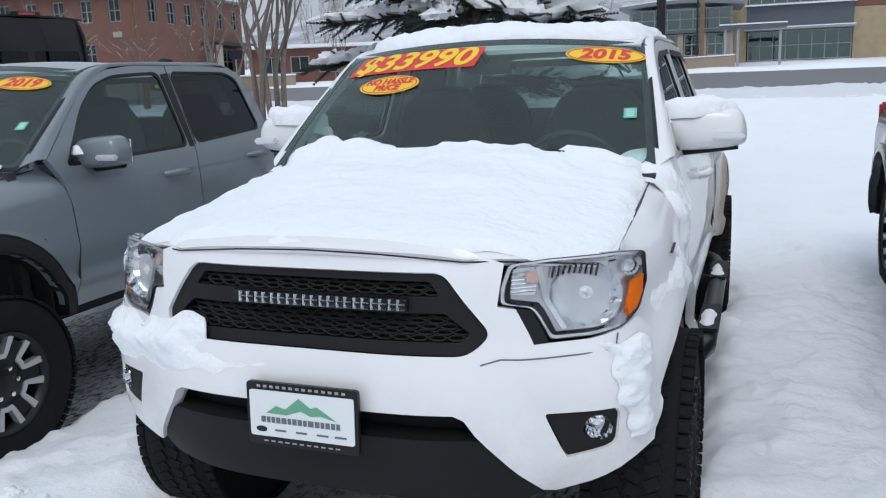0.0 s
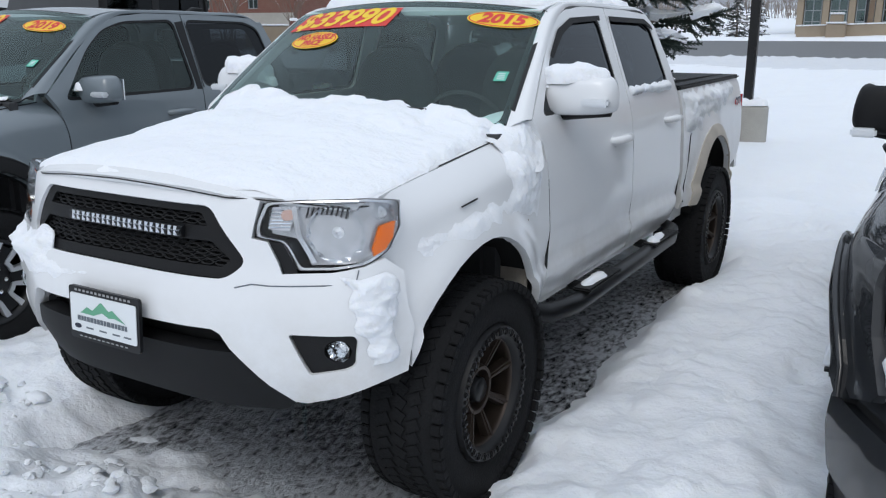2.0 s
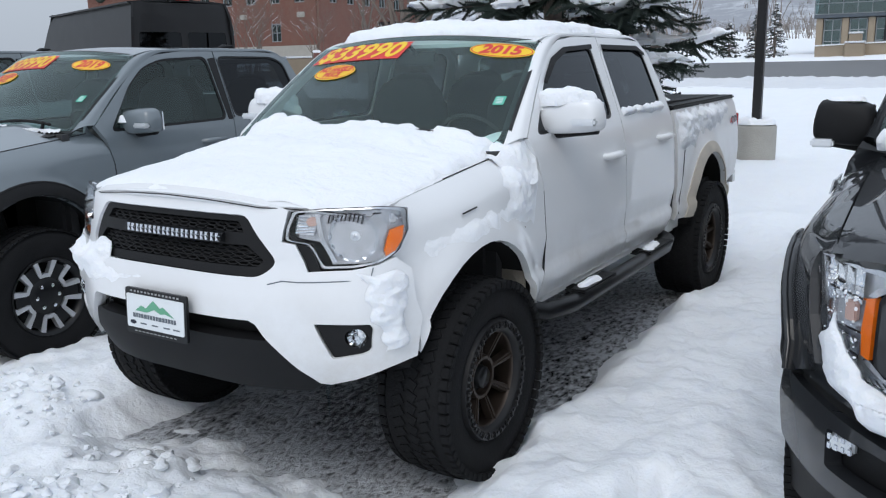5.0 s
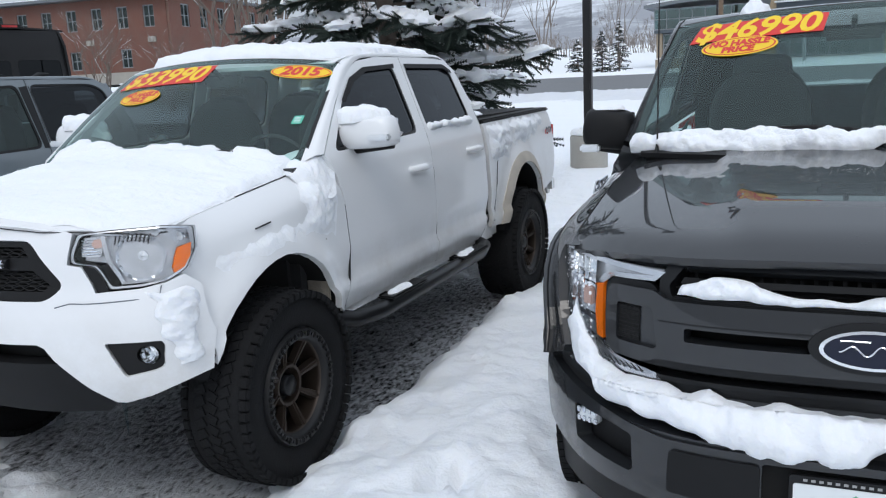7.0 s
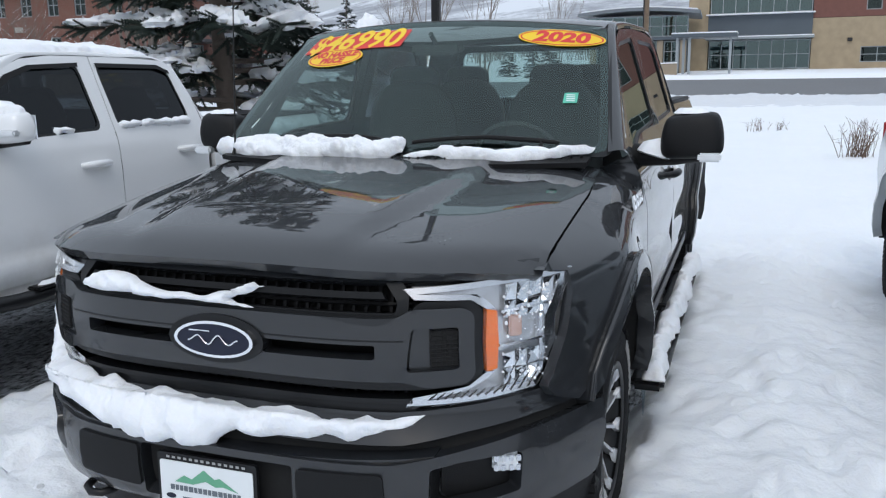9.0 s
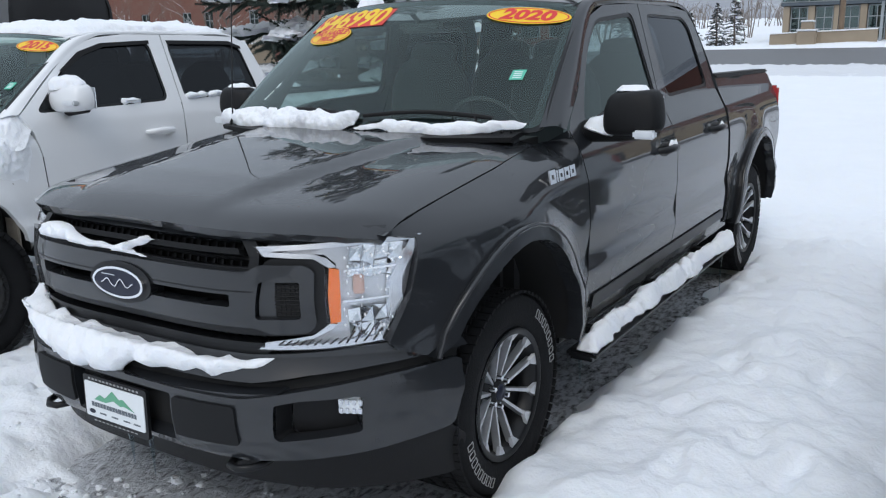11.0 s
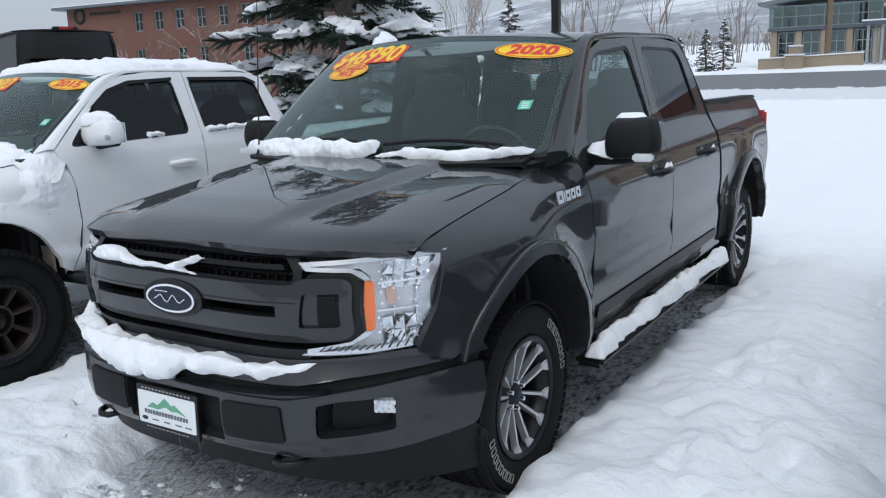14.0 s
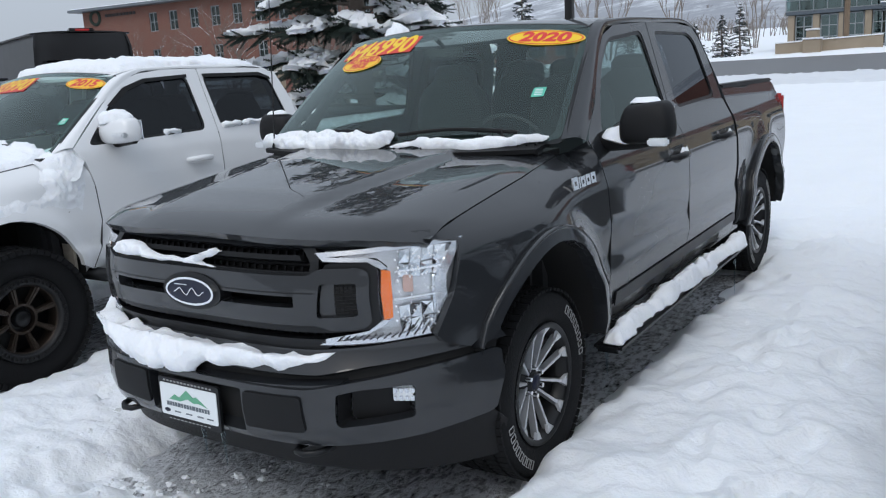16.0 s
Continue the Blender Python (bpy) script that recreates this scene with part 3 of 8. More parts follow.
    for s0, s1 in ((-0.55, 0.05), (0.15, 0.8)):
        w = Geo()
        pts = [ws(s0 + (s1 - s0) * k / 8, 0.035 + 0.035 * math.sin(k / 8 * 3)) + Vector((0, -0.02, 0.016)) for k in range(9)]
        w.tube(pts, 0.009, 6).tube([cowl(s1, 0.4), pts[-2], pts[4]], [0.014, 0.011, 0.008], 6)
        w.link("wiper", M["plastic"], t)
    # bed: floor, front wall, tailgate, rails
    ya, yb = D["bed_front"][0][0], D["bed_rear"][0][0]
    bz0, bz1 = D["bed_top"][0][1], D["bed_top"][-1][1]
    bx = X(ya + 0.3, bz0) - 0.03
    Geo().box((0, (ya + yb) / 2, low + 0.18), (2 * bx, yb - ya - 0.06, 0.05)).link("bed_floor", M["void"], t)
    Geo().box((0, ya + 0.03, (low + 0.2 + bz0) / 2), (2 * bx, 0.04, bz0 - low - 0.2), bevel=0.01).link("bed_bulkhead", paint, t)
    Geo().box((0, yb - 0.03, (low + 0.22 + bz1) / 2), (2 * bx, 0.06, bz1 - low - 0.24), bevel=0.015).link("tailgate", paint, t)
    for sg in (1, -1):
        r = Geo()
        r.box((sg * (bx - 0.02), (ya + yb) / 2, (bz0 + bz1) / 2 + 0.012), (0.11, yb - ya, 0.03), Matrix.Translation((0, (ya + yb) / 2, (bz0 + bz1) / 2)) @ Matrix.Rotation(math.atan2(bz1 - bz0, yb - ya), 4, "X") @ Matrix.Translation((0, -(ya + yb) / 2, -(bz0 + bz1) / 2)), 0.01)
        r.link("bed_rail", M["plastic"], t)
        lamp = Geo().box((sg * (X(yb - 0.05, bz1 - 0.25) - 0.052), yb + 0.012, bz1 - 0.28), (0.10, 0.05, 0.36), bevel=0.018)
        lamp.link("tail_light", M["taillight"], t)
    Geo().box((0, yb + 0.07, low + 0.14), (1.62, 0.15, 0.17), bevel=0.04).link("rear_bumper", D.get("rear_bumper", M["chrome"]), t)
    # underbody, axles
    u = Geo()
    u.box((0, 1.7, low + 0.06), (1.10, 4.2, 0.10)).box((0, -0.25, low + 0.22), (0.9, 0.8, 0.42))
    u.tube([(-0.62, D["arches"][1][0], D["hub"]), (0.62, D["arches"][1][0], D["hub"])], 0.05, 8).tube([(-0.6, 0, D["hub"]), (0.6, 0, D["hub"])], 0.045, 8)
    for sg in (1, -1):
        u.tube([(sg * 0.45, -0.02, D["hub"] + 0.55), (sg * 0.58, 0.02, D["hub"])], 0.05, 8)
        u.tube([(sg * 0.5, D["arches"][1][0] - 0.5, low), (sg * 0.52, D["arches"][1][0], D["hub"] - 0.02), (sg * 0.5, D["arches"][1][0] + 0.5, low)], 0.03, 6)
    u.link("underbody", M["void"], t)
    # cabin
    dz = belt - 0.05
    Geo().box((0, by + 0.10, dz - 0.14), (2 * D["wind_base"][0] - 0.12, 0.42, 0.22), bevel=0.06).box((0, by + 0.05, dz - 0.45), (1.4, 0.3, 0.5)).link("dashboard", M["dash"], t)
    Geo().box((0, (by + yr) / 2, low + 0.12), (1.4, yr - by, 0.05)).box((0, by - 0.05, (low + dz) / 2), (1.5, 0.05, dz - low)).link("cabin_floor", M["dash"], t)
    wheel = Geo().lathe([(-0.012, 0.185), (0, 0.197), (0.012, 0.185), (0, 0.173)], 28, "z", True, pose(0.38, by + 0.42, dz - 0.04, -62))
    wheel.box((0.38, by + 0.42, dz - 0.04), (0.36, 0.05, 0.05)).tube([(0.38, by + 0.42, dz - 0.04), (0.38, by + 0.15, dz - 0.16)], 0.04, 8)
    wheel.link("steering_wheel", M["dash"], t)
    for y in (D["seats"][0], D["seats"][1]):
        for x in (-0.38, 0.38):
            s = Geo()
            s.pillow((x, y, belt - 0.38), (0.50, 0.54, 0.18))
            s.pillow((x, y + 0.26, belt - 0.08), (0.50, 0.17, 0.66), 0.22)
            s.pillow((x, y + 0.30, rz - 0.29), (0.27, 0.11, 0.20))
            s.tube([(x - 0.06, y + 0.29, belt + 0.15), (x - 0.06, y + 0.30, rz - 0.3)], 0.008, 6).tube([(x + 0.06, y + 0.29, belt + 0.15), (x + 0.06, y + 0.30, rz - 0.3)], 0.008, 6)
            s.link("seat", M["seat"], t)
    mir = ws(0, 0.86)
    Geo().box((0, mir.y + 0.10, mir.z - 0.05), (0.24, 0.04, 0.07), bevel=0.018).tube([(0, mir.y + 0.02, mir.z + 0.01), (0, mir.y + 0.1, mir.z - 0.04)], 0.012, 6).link("rear_view_mirror", M["dash"], t)
    return X, ws, shield


def stickers(shield, ws, price, year, price_at, year_at, green_at, hassle_at=None):
    """Price, year and notice stickers on the inside of a windshield."""
    on = lambda k: (lambda a, b: ws(a, b) + Vector((0, -0.0030 - k * 0.0012, 0.0025 + k * 0.001)))
    out = (0, -1, 0.6)
    if price:
        u, v, w, h = price_at
        sheet("price_sticker", [(u - w, v - h), (u + w * 0.93, v - h), (u + w, v + h), (u - w * 0.9, v + h)], [], on(0), out, M["red"], shield, 0.06, 0.001, "red price sticker with yellow digits")
        lettering("$" + price, 0.235, M["yellow"], "price_lettering", shield, on(1), (u, v), 0.006, 0.25, 2 * w * 0.92)
        uu, vv = hassle_at
        e = sheet("notice_sticker", ellipse(uu, vv, 0.205, 0.082), [], on(1.5), out, M["yellow"], shield, 0.05, 0.001, "yellow oval sticker with red words")
        sheet("notice_rim", ellipse(uu, vv, 0.194, 0.073), [ellipse(uu, vv, 0.185, 0.067)], on(2.2), out, M["red"], shield, 0.05, 0.0005)
        lettering("NO HASSLE", 0.066, M["red"], "notice_print", shield, on(2.4), (uu, vv + 0.026), 0.004, 0.15, 0.33)
        lettering("PRICE", 0.066, M["red"], "notice_print", shield, on(2.4), (uu, vv - 0.030), 0.004, 0.15, 0.18)
    u, v = year_at
    sheet("year_sticker", ellipse(u, v, 0.235, 0.078), [], on(1), out, M["yellow"], shield, 0.05, 0.001, "yellow oval sticker with red year")
    sheet("year_rim", ellipse(u, v, 0.225, 0.071), [ellipse(u, v, 0.216, 0.064)], on(1.8), out, M["red"], shield, 0.05, 0.0005)
    lettering(year, 0.125, M["red"], "year_lettering", shield, on(2), (u, v), 0.006, 0.2, 0.31)
    u, v = green_at
    sheet("notice_slip", [(u - 0.035, v - 0.04), (u + 0.03, v - 0.035), (u + 0.035, v + 0.04), (u - 0.03, v + 0.035)], [], on(1), out, M["green"], shield, 0.05, 0.001, "small green paper slip")
    for k in range(4):
        q = v + 0.02 - k * 0.014
        sheet("slip_line", [(u - 0.02, q - 0.003), (u + 0.02, q - 0.003), (u + 0.02, q + 0.003), (u - 0.02, q + 0.003)], [], on(1.6), out, M["plate"], shield, 0.05, 0.0005)


def dealer_plate(t, x, y, z, tilt=-4.0, lean=0.0):
    """A dealer's advertising plate in a black frame; its words are plain bars."""
    m = pose(x, y, z, 90 + tilt, 0, lean)
    flat = lambda a, b: m @ Vector((a, b, 0))
    up = lambda a, b: m @ Vector((a, b, 0.004))
    up2 = lambda a, b: m @ Vector((a, b, 0.0055))
    out = m.to_3x3() @ Vector((0, 0, 1))
    fr = sheet("plate_frame", rounded([(-0.158, -0.088), (0.158, -0.088), (0.158, 0.088), (-0.158, 0.088)], 0.012), [], flat, out, M["satin"], t, 0.1, 0.012)
    pl = sheet("plate", rounded([(-0.148, -0.062), (0.148, -0.062), (0.148, 0.066), (-0.148, 0.066)], 0.008), [], up, out, M["plate"], t, 0.1, 0.003, "white dealer plate with green mountains")
    hills = [(-0.10, 0.004), (-0.07, 0.026), (-0.045, 0.018), (-0.005, 0.052), (0.028, 0.028), (0.045, 0.034), (0.10, 0.0), (0.055, 0.010), (0.03, 0.006), (0.0, 0.018), (-0.04, 0.003)]
    sheet("mountain_mark", hills, [], up2, out, M["palegreen"], pl, 0.1, 0.001)
    x0 = -0.115
    for w in (0.013, 0.010, 0.010, 0.012, 0.014, 0.010, 0.012, 0.012, 0.010, 0.016, 0.013, 0.010, 0.012, 0.011, 0.010):
        sheet("word_bar", [(x0, -0.022), (x0 + w, -0.022), (x0 + w, -0.006), (x0, -0.006)], [], up2, out, M["ink"], pl, 0.1, 0.001)
        x0 += w + 0.0035
    sheet("oval_mark", ellipse(-0.115, -0.042, 0.016, 0.008, 14), [], up2, out, M["blue"], pl, 0.1, 0.001)
    for a in (-0.06, 0.0, 0.06, 0.11):
        sheet("word_bar", [(a - 0.016, -0.045), (a + 0.016, -0.045), (a + 0.016, -0.040), (a - 0.016, -0.040)], [], up2, out, M["ink"], pl, 0.1, 0.001)
    for i in range(14):
        a = -0.125 + i * 0.0185
        sheet("frame_bar", [(a, 0.074), (a + 0.010, 0.074), (a + 0.010, 0.081), (a, 0.081)], [], up, out, M["letter"], fr, 0.1, 0.001)
    for i in range(11):
        a = -0.11 + i * 0.0205
        sheet("frame_bar", [(a, -0.077), (a + 0.012, -0.077), (a + 0.012, -0.073), (a, -0.073)], [], up, out, M["letter"], fr, 0.1, 0.001)


def tyre_mesh(R, rim, half, knobby):
    g = Geo()
    prof = [(-half * 0.8, rim - 0.008), (-half * 1.0, rim + 0.03), (-half * 1.06, (R + rim) / 2), (-half * 1.0, R - 0.035), (-half * 0.86, R - 0.012), (-half * 0.5, R - 0.010), (0, R - 0.009),
            (half * 0.5, R - 0.010), (half * 0.86, R - 0.012), (half * 1.0, R - 0.035), (half * 1.06, (R + rim) / 2), (half * 1.0, rim + 0.03), (half * 0.8, rim - 0.008)]
    g.lathe(prof, 64)
    n = 58 if knobby else 70
    for i in range(n):
        t = 2 * math.pi * i / n
        m = Matrix.Rotation(t, 4, "X")
        m2 = Matrix.Rotation(t + math.pi / n, 4, "X")
        w = 2 * math.pi * R / n
        if knobby:
            g.box((half * 0.86, 0, R - 0.020), (half * 0.27, w * (0.88 if i % 2 else 0.80), 0.030), m @ Matrix.Rotation(0.05, 4, "Y"), 0.003)
            g.box((-half * 0.86, 0, R - 0.020), (half * 0.27, w * 0.84, 0.030), m2 @ Matrix.Rotation(-0.05, 4, "Y"), 0.003)
            g.box((half * 0.995, 0, R - 0.052), (0.006, w * (0.62 if i % 2 else 0.40), 0.036), m, 0.002)
            for x, a in ((half * 0.42, 0.45), (0, -0.45), (-half * 0.42, 0.45)):
                g.box((x, 0, R - 0.008), (half * 0.34, w * 0.80, 0.010), (m if a > 0 else m2) @ Matrix.Translation((x, 0, 0)) @ Matrix.Rotation(a, 4, "Z") @ Matrix.Translation((-x, 0, 0)))
        else:
            for x, a, k in ((half * 0.86, 0.1, 0.30), (half * 0.44, 0.30, 0.34), (0, -0.30, 0.36), (-half * 0.44, 0.30, 0.34), (-half * 0.86, -0.1, 0.30)):
                g.box((x, 0, R - 0.0085), (half * k, w * 0.84, 0.010), (m if a > 0 else m2) @ Matrix.Translation((x, 0, 0)) @ Matrix.Rotation(a, 4, "Z") @ Matrix.Translation((-x, 0, 0)))
    return g


def spoke(g, r0, r1, w0, w1, x0, x1, depth, m):
    """A tapered spoke from radius r0 to r1, its face leaning from x0 to x1."""
    vs = [(x0, -w0, r0), (x0, w0, r0), (x1, w1, r1), (x1, -w1, r1), (x0 - depth, -w0 * 1.3, r0), (x0 - depth, w0 * 1.3, r0), (x1 - depth, w1 * 1.3, r1), (x1 - depth, -w1 * 1.3, r1)]
    g.add(vs, [(0, 1, 2, 3), (4, 7, 6, 5), (0, 4, 5, 1), (1, 5, 6, 2), (2, 6, 7, 3), (3, 7, 4, 0)], m)


def leaning_spoke(g, r0, r1, a0, a1, w0, w1, x0, x1, depth, m):
    """A spoke whose foot and tip stand at different turns round the hub."""
    def at(r, a, side, x):
        return (x, r * math.sin(a) + side * math.cos(a), r * math.cos(a) - side * math.sin(a))
    vs = [at(r0, a0, -w0, x0), at(r0, a0, w0, x0), at(r1, a1, w1, x1), at(r1, a1, -w1, x1),
          at(r0, a0, -w0 * 1.4, x0 - depth), at(r0, a0, w0 * 1.4, x0 - depth), at(r1, a1, w1 * 1.2, x1 - depth), at(r1, a1, -w1 * 1.2, x1 - depth)]
    g.add(vs, [(0, 1, 2, 3), (4, 7, 6, 5), (0, 4, 5, 1), (1, 5, 6, 2), (2, 6, 7, 3), (3, 7, 4, 0)], m)


def wheel(t, kind, R, rim, half, at, sg, lettered=False):
    """A wheel whose outer face looks along +x of its own axes."""
    m = Matrix.Translation(at) @ (Matrix.Identity(4) if sg > 0 else Matrix.Rotation(math.pi, 4, "Z"))
    hub = Geo().lathe([(-half, rim - 0.015), (-half * 0.5, rim - 0.035), (half * 0.5, rim - 0.028), (half * 0.85, rim - 0.012), (half * 0.95, rim + 0.006), (half * 0.86, rim + 0.010)], 48)
    hub.lathe([(-half * 0.3, 0.0005), (-half * 0.3, rim - 0.03)], 32)
    w = hub.link("wheel", {"beadlock": M["satin"], "split": M["satin"], "six": M["satin"]}[kind], t)
    w.matrix_local = m
    tyre_mesh(R, rim, half, kind == "beadlock").link("tyre", M["rubber"], w)
    f = half * 0.78
    if kind == "beadlock":
        g = Geo().lathe([(half * 0.70, rim - 0.045), (half * 1.00, rim - 0.038), (half * 1.07, rim - 0.020), (half * 1.07, rim + 0.006), (half * 0.90, rim + 0.014)], 56)
        g.link("beadlock_ring", M["ringalloy"], w)
        b = Geo()
        for i in range(28):
            a = 2 * math.pi * i / 28
            b.lathe([(half * 1.06, 0.008), (half * 1.12, 0.008), (half * 1.12, 0.0005)], 6, "x", False, Matrix.Translation((0, (rim - 0.012) * math.cos(a), (rim - 0.012) * math.sin(a))))
        for i in range(28):
            b.box((half * 1.065, 0, rim - 0.012), (0.02, 0.018, 0.026), Matrix.Rotation(2 * math.pi * (i + 0.5) / 28, 4, "X"), 0.004)
        tagged(b.link("bolt_ring", M["ringalloy"], w), kind="stuff")
        for i in range(8):
            s = Geo()
            turn = Matrix.Rotation(2 * math.pi * (i + 0.3) / 8, 4, "X")
            spoke(s, 0.080, rim - 0.040, 0.010, 0.016, f * 0.72, f * 1.02, 0.030, turn)
            spoke(s, 0.078, rim - 0.044, 0.003, 0.004, f * 0.77, f * 1.07, 0.01, turn)
            s.link("spoke", M["bronze"], w)
        Geo().lathe([(f * 0.1, rim - 0.040), (f * 0.85, rim - 0.044), (f * 1.02, rim - 0.048), (f * 1.08, rim - 0.042), (f * 1.02, rim - 0.036)], 56).link("inner_lip", M["bronze"], w)
        Geo().lathe([(f * 0.35, 0.098), (f * 0.66, 0.095), (f * 0.78, 0.088), (f * 0.76, 0.076), (f * 0.40, 0.072)], 32).link("hub_ring", M["bronze"], w)
        Geo().lathe([(f * 0.40, 0.074), (f * 0.42, 0.052), (f * 0.78, 0.046), (f * 0.84, 0.040), (f * 0.84, 0.0005)], 24).link("hub_cap", M["satin"], w)
    elif kind == "split":
        for i in range(6):
            a = Matrix.Rotation(2 * math.pi * i / 6, 4, "X")
            for k in (-1, 1):
                s = Geo()
                leaning_spoke(s, 0.052, rim - 0.014, k * 0.36, k * 0.225, 0.0048, 0.0075, f * 0.74, f * 1.12, 0.028, a)
                s.link("spoke", M["alloy"], w)
            for k in (-1, 1):
                s = Geo()
                leaning_spoke(s, rim - 0.042, rim - 0.008, k * 0.225, k * 0.25, 0.007, 0.026, f * 1.09, f * 1.20, 0.014, a)
                s.link("spoke_tip", M["alloy"], w)
            s = Geo()
            spoke(s, 0.065, rim - 0.02, 0.020, 0.045, f * 0.40, f * 0.62, 0.02, a)
            s.link("spoke_pocket", M["satin"], w)
        Geo().lathe([(f * 0.50, 0.076), (f * 0.68, 0.068), (f * 0.74, 0.046), (f * 0.84, 0.040), (f * 0.84, 0.034)], 28).link("hub_plate", M["satin"], w)
        Geo().lathe([(f * 0.84, 0.034), (f * 0.90, 0.030), (f * 0.92, 0.0005)], 20).link("hub_cap", M["blue"], w)
        for i in range(6):
            a = 2 * math.pi * (i + 0.5) / 6
            Geo().lathe([(f * 0.7, 0.011), (f * 0.92, 0.010), (f * 0.93, 0.0005)], 6, "x", False, Matrix.Translation((0, 0.058 * math.cos(a), 0.058 * math.sin(a)))).link("lug_nut", M["chrome"], w)
        Geo().lathe([(half * 0.93, rim - 0.016), (half * 1.0, rim - 0.004), (half * 0.97, rim + 0.008)], 56).link("rim_lip", M["satin"], w)
    else:
        for i in range(6):
            a = Matrix.Rotation(2 * math.pi * (i + 0.5) / 6, 4, "X")
            for k in (-1, 1):
                s = Geo()
                leaning_spoke(s, 0.125, rim - 0.004, k * 0.30, k * 0.235, 0.011, 0.016, f * 0.95, f * 1.10, 0.03, a)
                leaning_spoke(s, 0.112, 0.134, k * 0.42, k * 0.40, 0.019, 0.023, f * 0.94, f * 0.96, 0.03, a)
                s.link("spoke", M["alloy"], w)
            s = Geo()
            spoke(s, 0.08, rim - 0.03, 0.028, 0.036, f * 0.85, f * 0.98, 0.03, a)
            s.link("spoke_pocket", M["satin"], w)
        Geo().lathe([(f * 0.75, 0.115), (f * 0.90, 0.105), (f * 0.95, 0.03), (f * 0.95, 0.0005)], 28).link("hub_plate", M["satin"], w)
        for i in range(6):
            a = 2 * math.pi * i / 6
            Geo().lathe([(f * 0.85, 0.013), (f * 1.05, 0.012), (f * 1.06, 0.0005)], 6, "x", False, Matrix.Translation((0, 0.07 * math.cos(a), 0.07 * math.sin(a)))).link("lug_nut", M["chrome"], w)
    if lettered:
        # raised outline marks on the sidewall, as plain bars
        for base in (-1.45, math.pi - 1.35):
            for i in range(8):
                a = Matrix.Rotation(base + i * 0.115, 4, "X")
                g = Geo()
                r = (R + rim) / 2 + 0.006
                ww, hh = 0.016, 0.017
                for c, s in (((half * 1.062, 0, r + hh), (0.003, ww * 2 * 0.72, 0.0022)), ((half * 1.062, 0, r - hh), (0.003, ww * 2 * 0.72, 0.0022)), ((half * 1.062, ww * 0.72, r), (0.003, 0.0022, hh * 2)), ((half * 1.062, -ww * 0.72, r), (0.003, 0.0022, hh * 2))):
                    g.box(c, s, a)
                g.link("sidewall_mark", M["letter"], w)
    return w


def mirror(t, at, sg, size, cap, arm, stalk, lamp):
    """A door mirror: rounded housing, arm, glass and a small side lamp."""
    x, y, z = at
    w, d, h = size
    bm = bmesh.new()
    bmesh.ops.create_cube(bm, size=1.0)
    bmesh.ops.subdivide_edges(bm, edges=bm.edges[:], cuts=3, use_grid_fill=True)
    for v in bm.verts:
        p = v.co * 2
        k = Vector((p.x * math.sqrt(1 - p.y ** 2 / 4.4 - p.z ** 2 / 5.5), p.y * math.sqrt(1 - p.x ** 2 / 3.4 - p.z ** 2 / 4.0), p.z * math.sqrt(1 - p.y ** 2 / 4.6 - p.x ** 2 / 6.5)))
        if k.y > 0:
            k.y *= 0.55
        v.co = Vector((sg * k.x * w / 2 * (1.0 - 0.10 * k.z) + x, k.y * d / 2 + y - 0.05 * k.x * sg * 0.0, k.z * h / 2 + z + 0.01 * k.x))
    me = bpy.data.meshes.new("mirror")
    bmesh.ops.recalc_face_normals(bm, faces=bm.faces[:])
    bm.to_mesh(me)
    bm.free()
    me.materials.append(cap)
    for p in me.polygons:
        p.use_smooth = True
    ob = new("mirror", me)
    ob.parent = t
    ob.modifiers.new("round", "SUBSURF").levels = 1
    ob.modifiers["round"].render_levels = 2
    Geo().tube([(sg * stalk, y + 0.04, z - h * 0.46), (x - sg * w * 0.25, y + 0.01, z - h * 0.44), (x + sg * w * 0.40, y - 0.005, z - h * 0.40)], [h * 0.26, h * 0.21, h * 0.10], 12).link("mirror_arm", arm, ob)
    Geo().box((x, y + d * 0.27, z), (w * 0.82, 0.008, h * 0.74), bevel=0.003).link("mirror_glass", M["chrome"], ob)
    Geo().box((x + sg * w * 0.30, y - d * 0.46, z + lamp * h), (w * 0.36, 0.045, h * 0.18), pose(0, 0, 0), 0.008).link("mirror_lamp", M["reflector"], ob)
    return ob


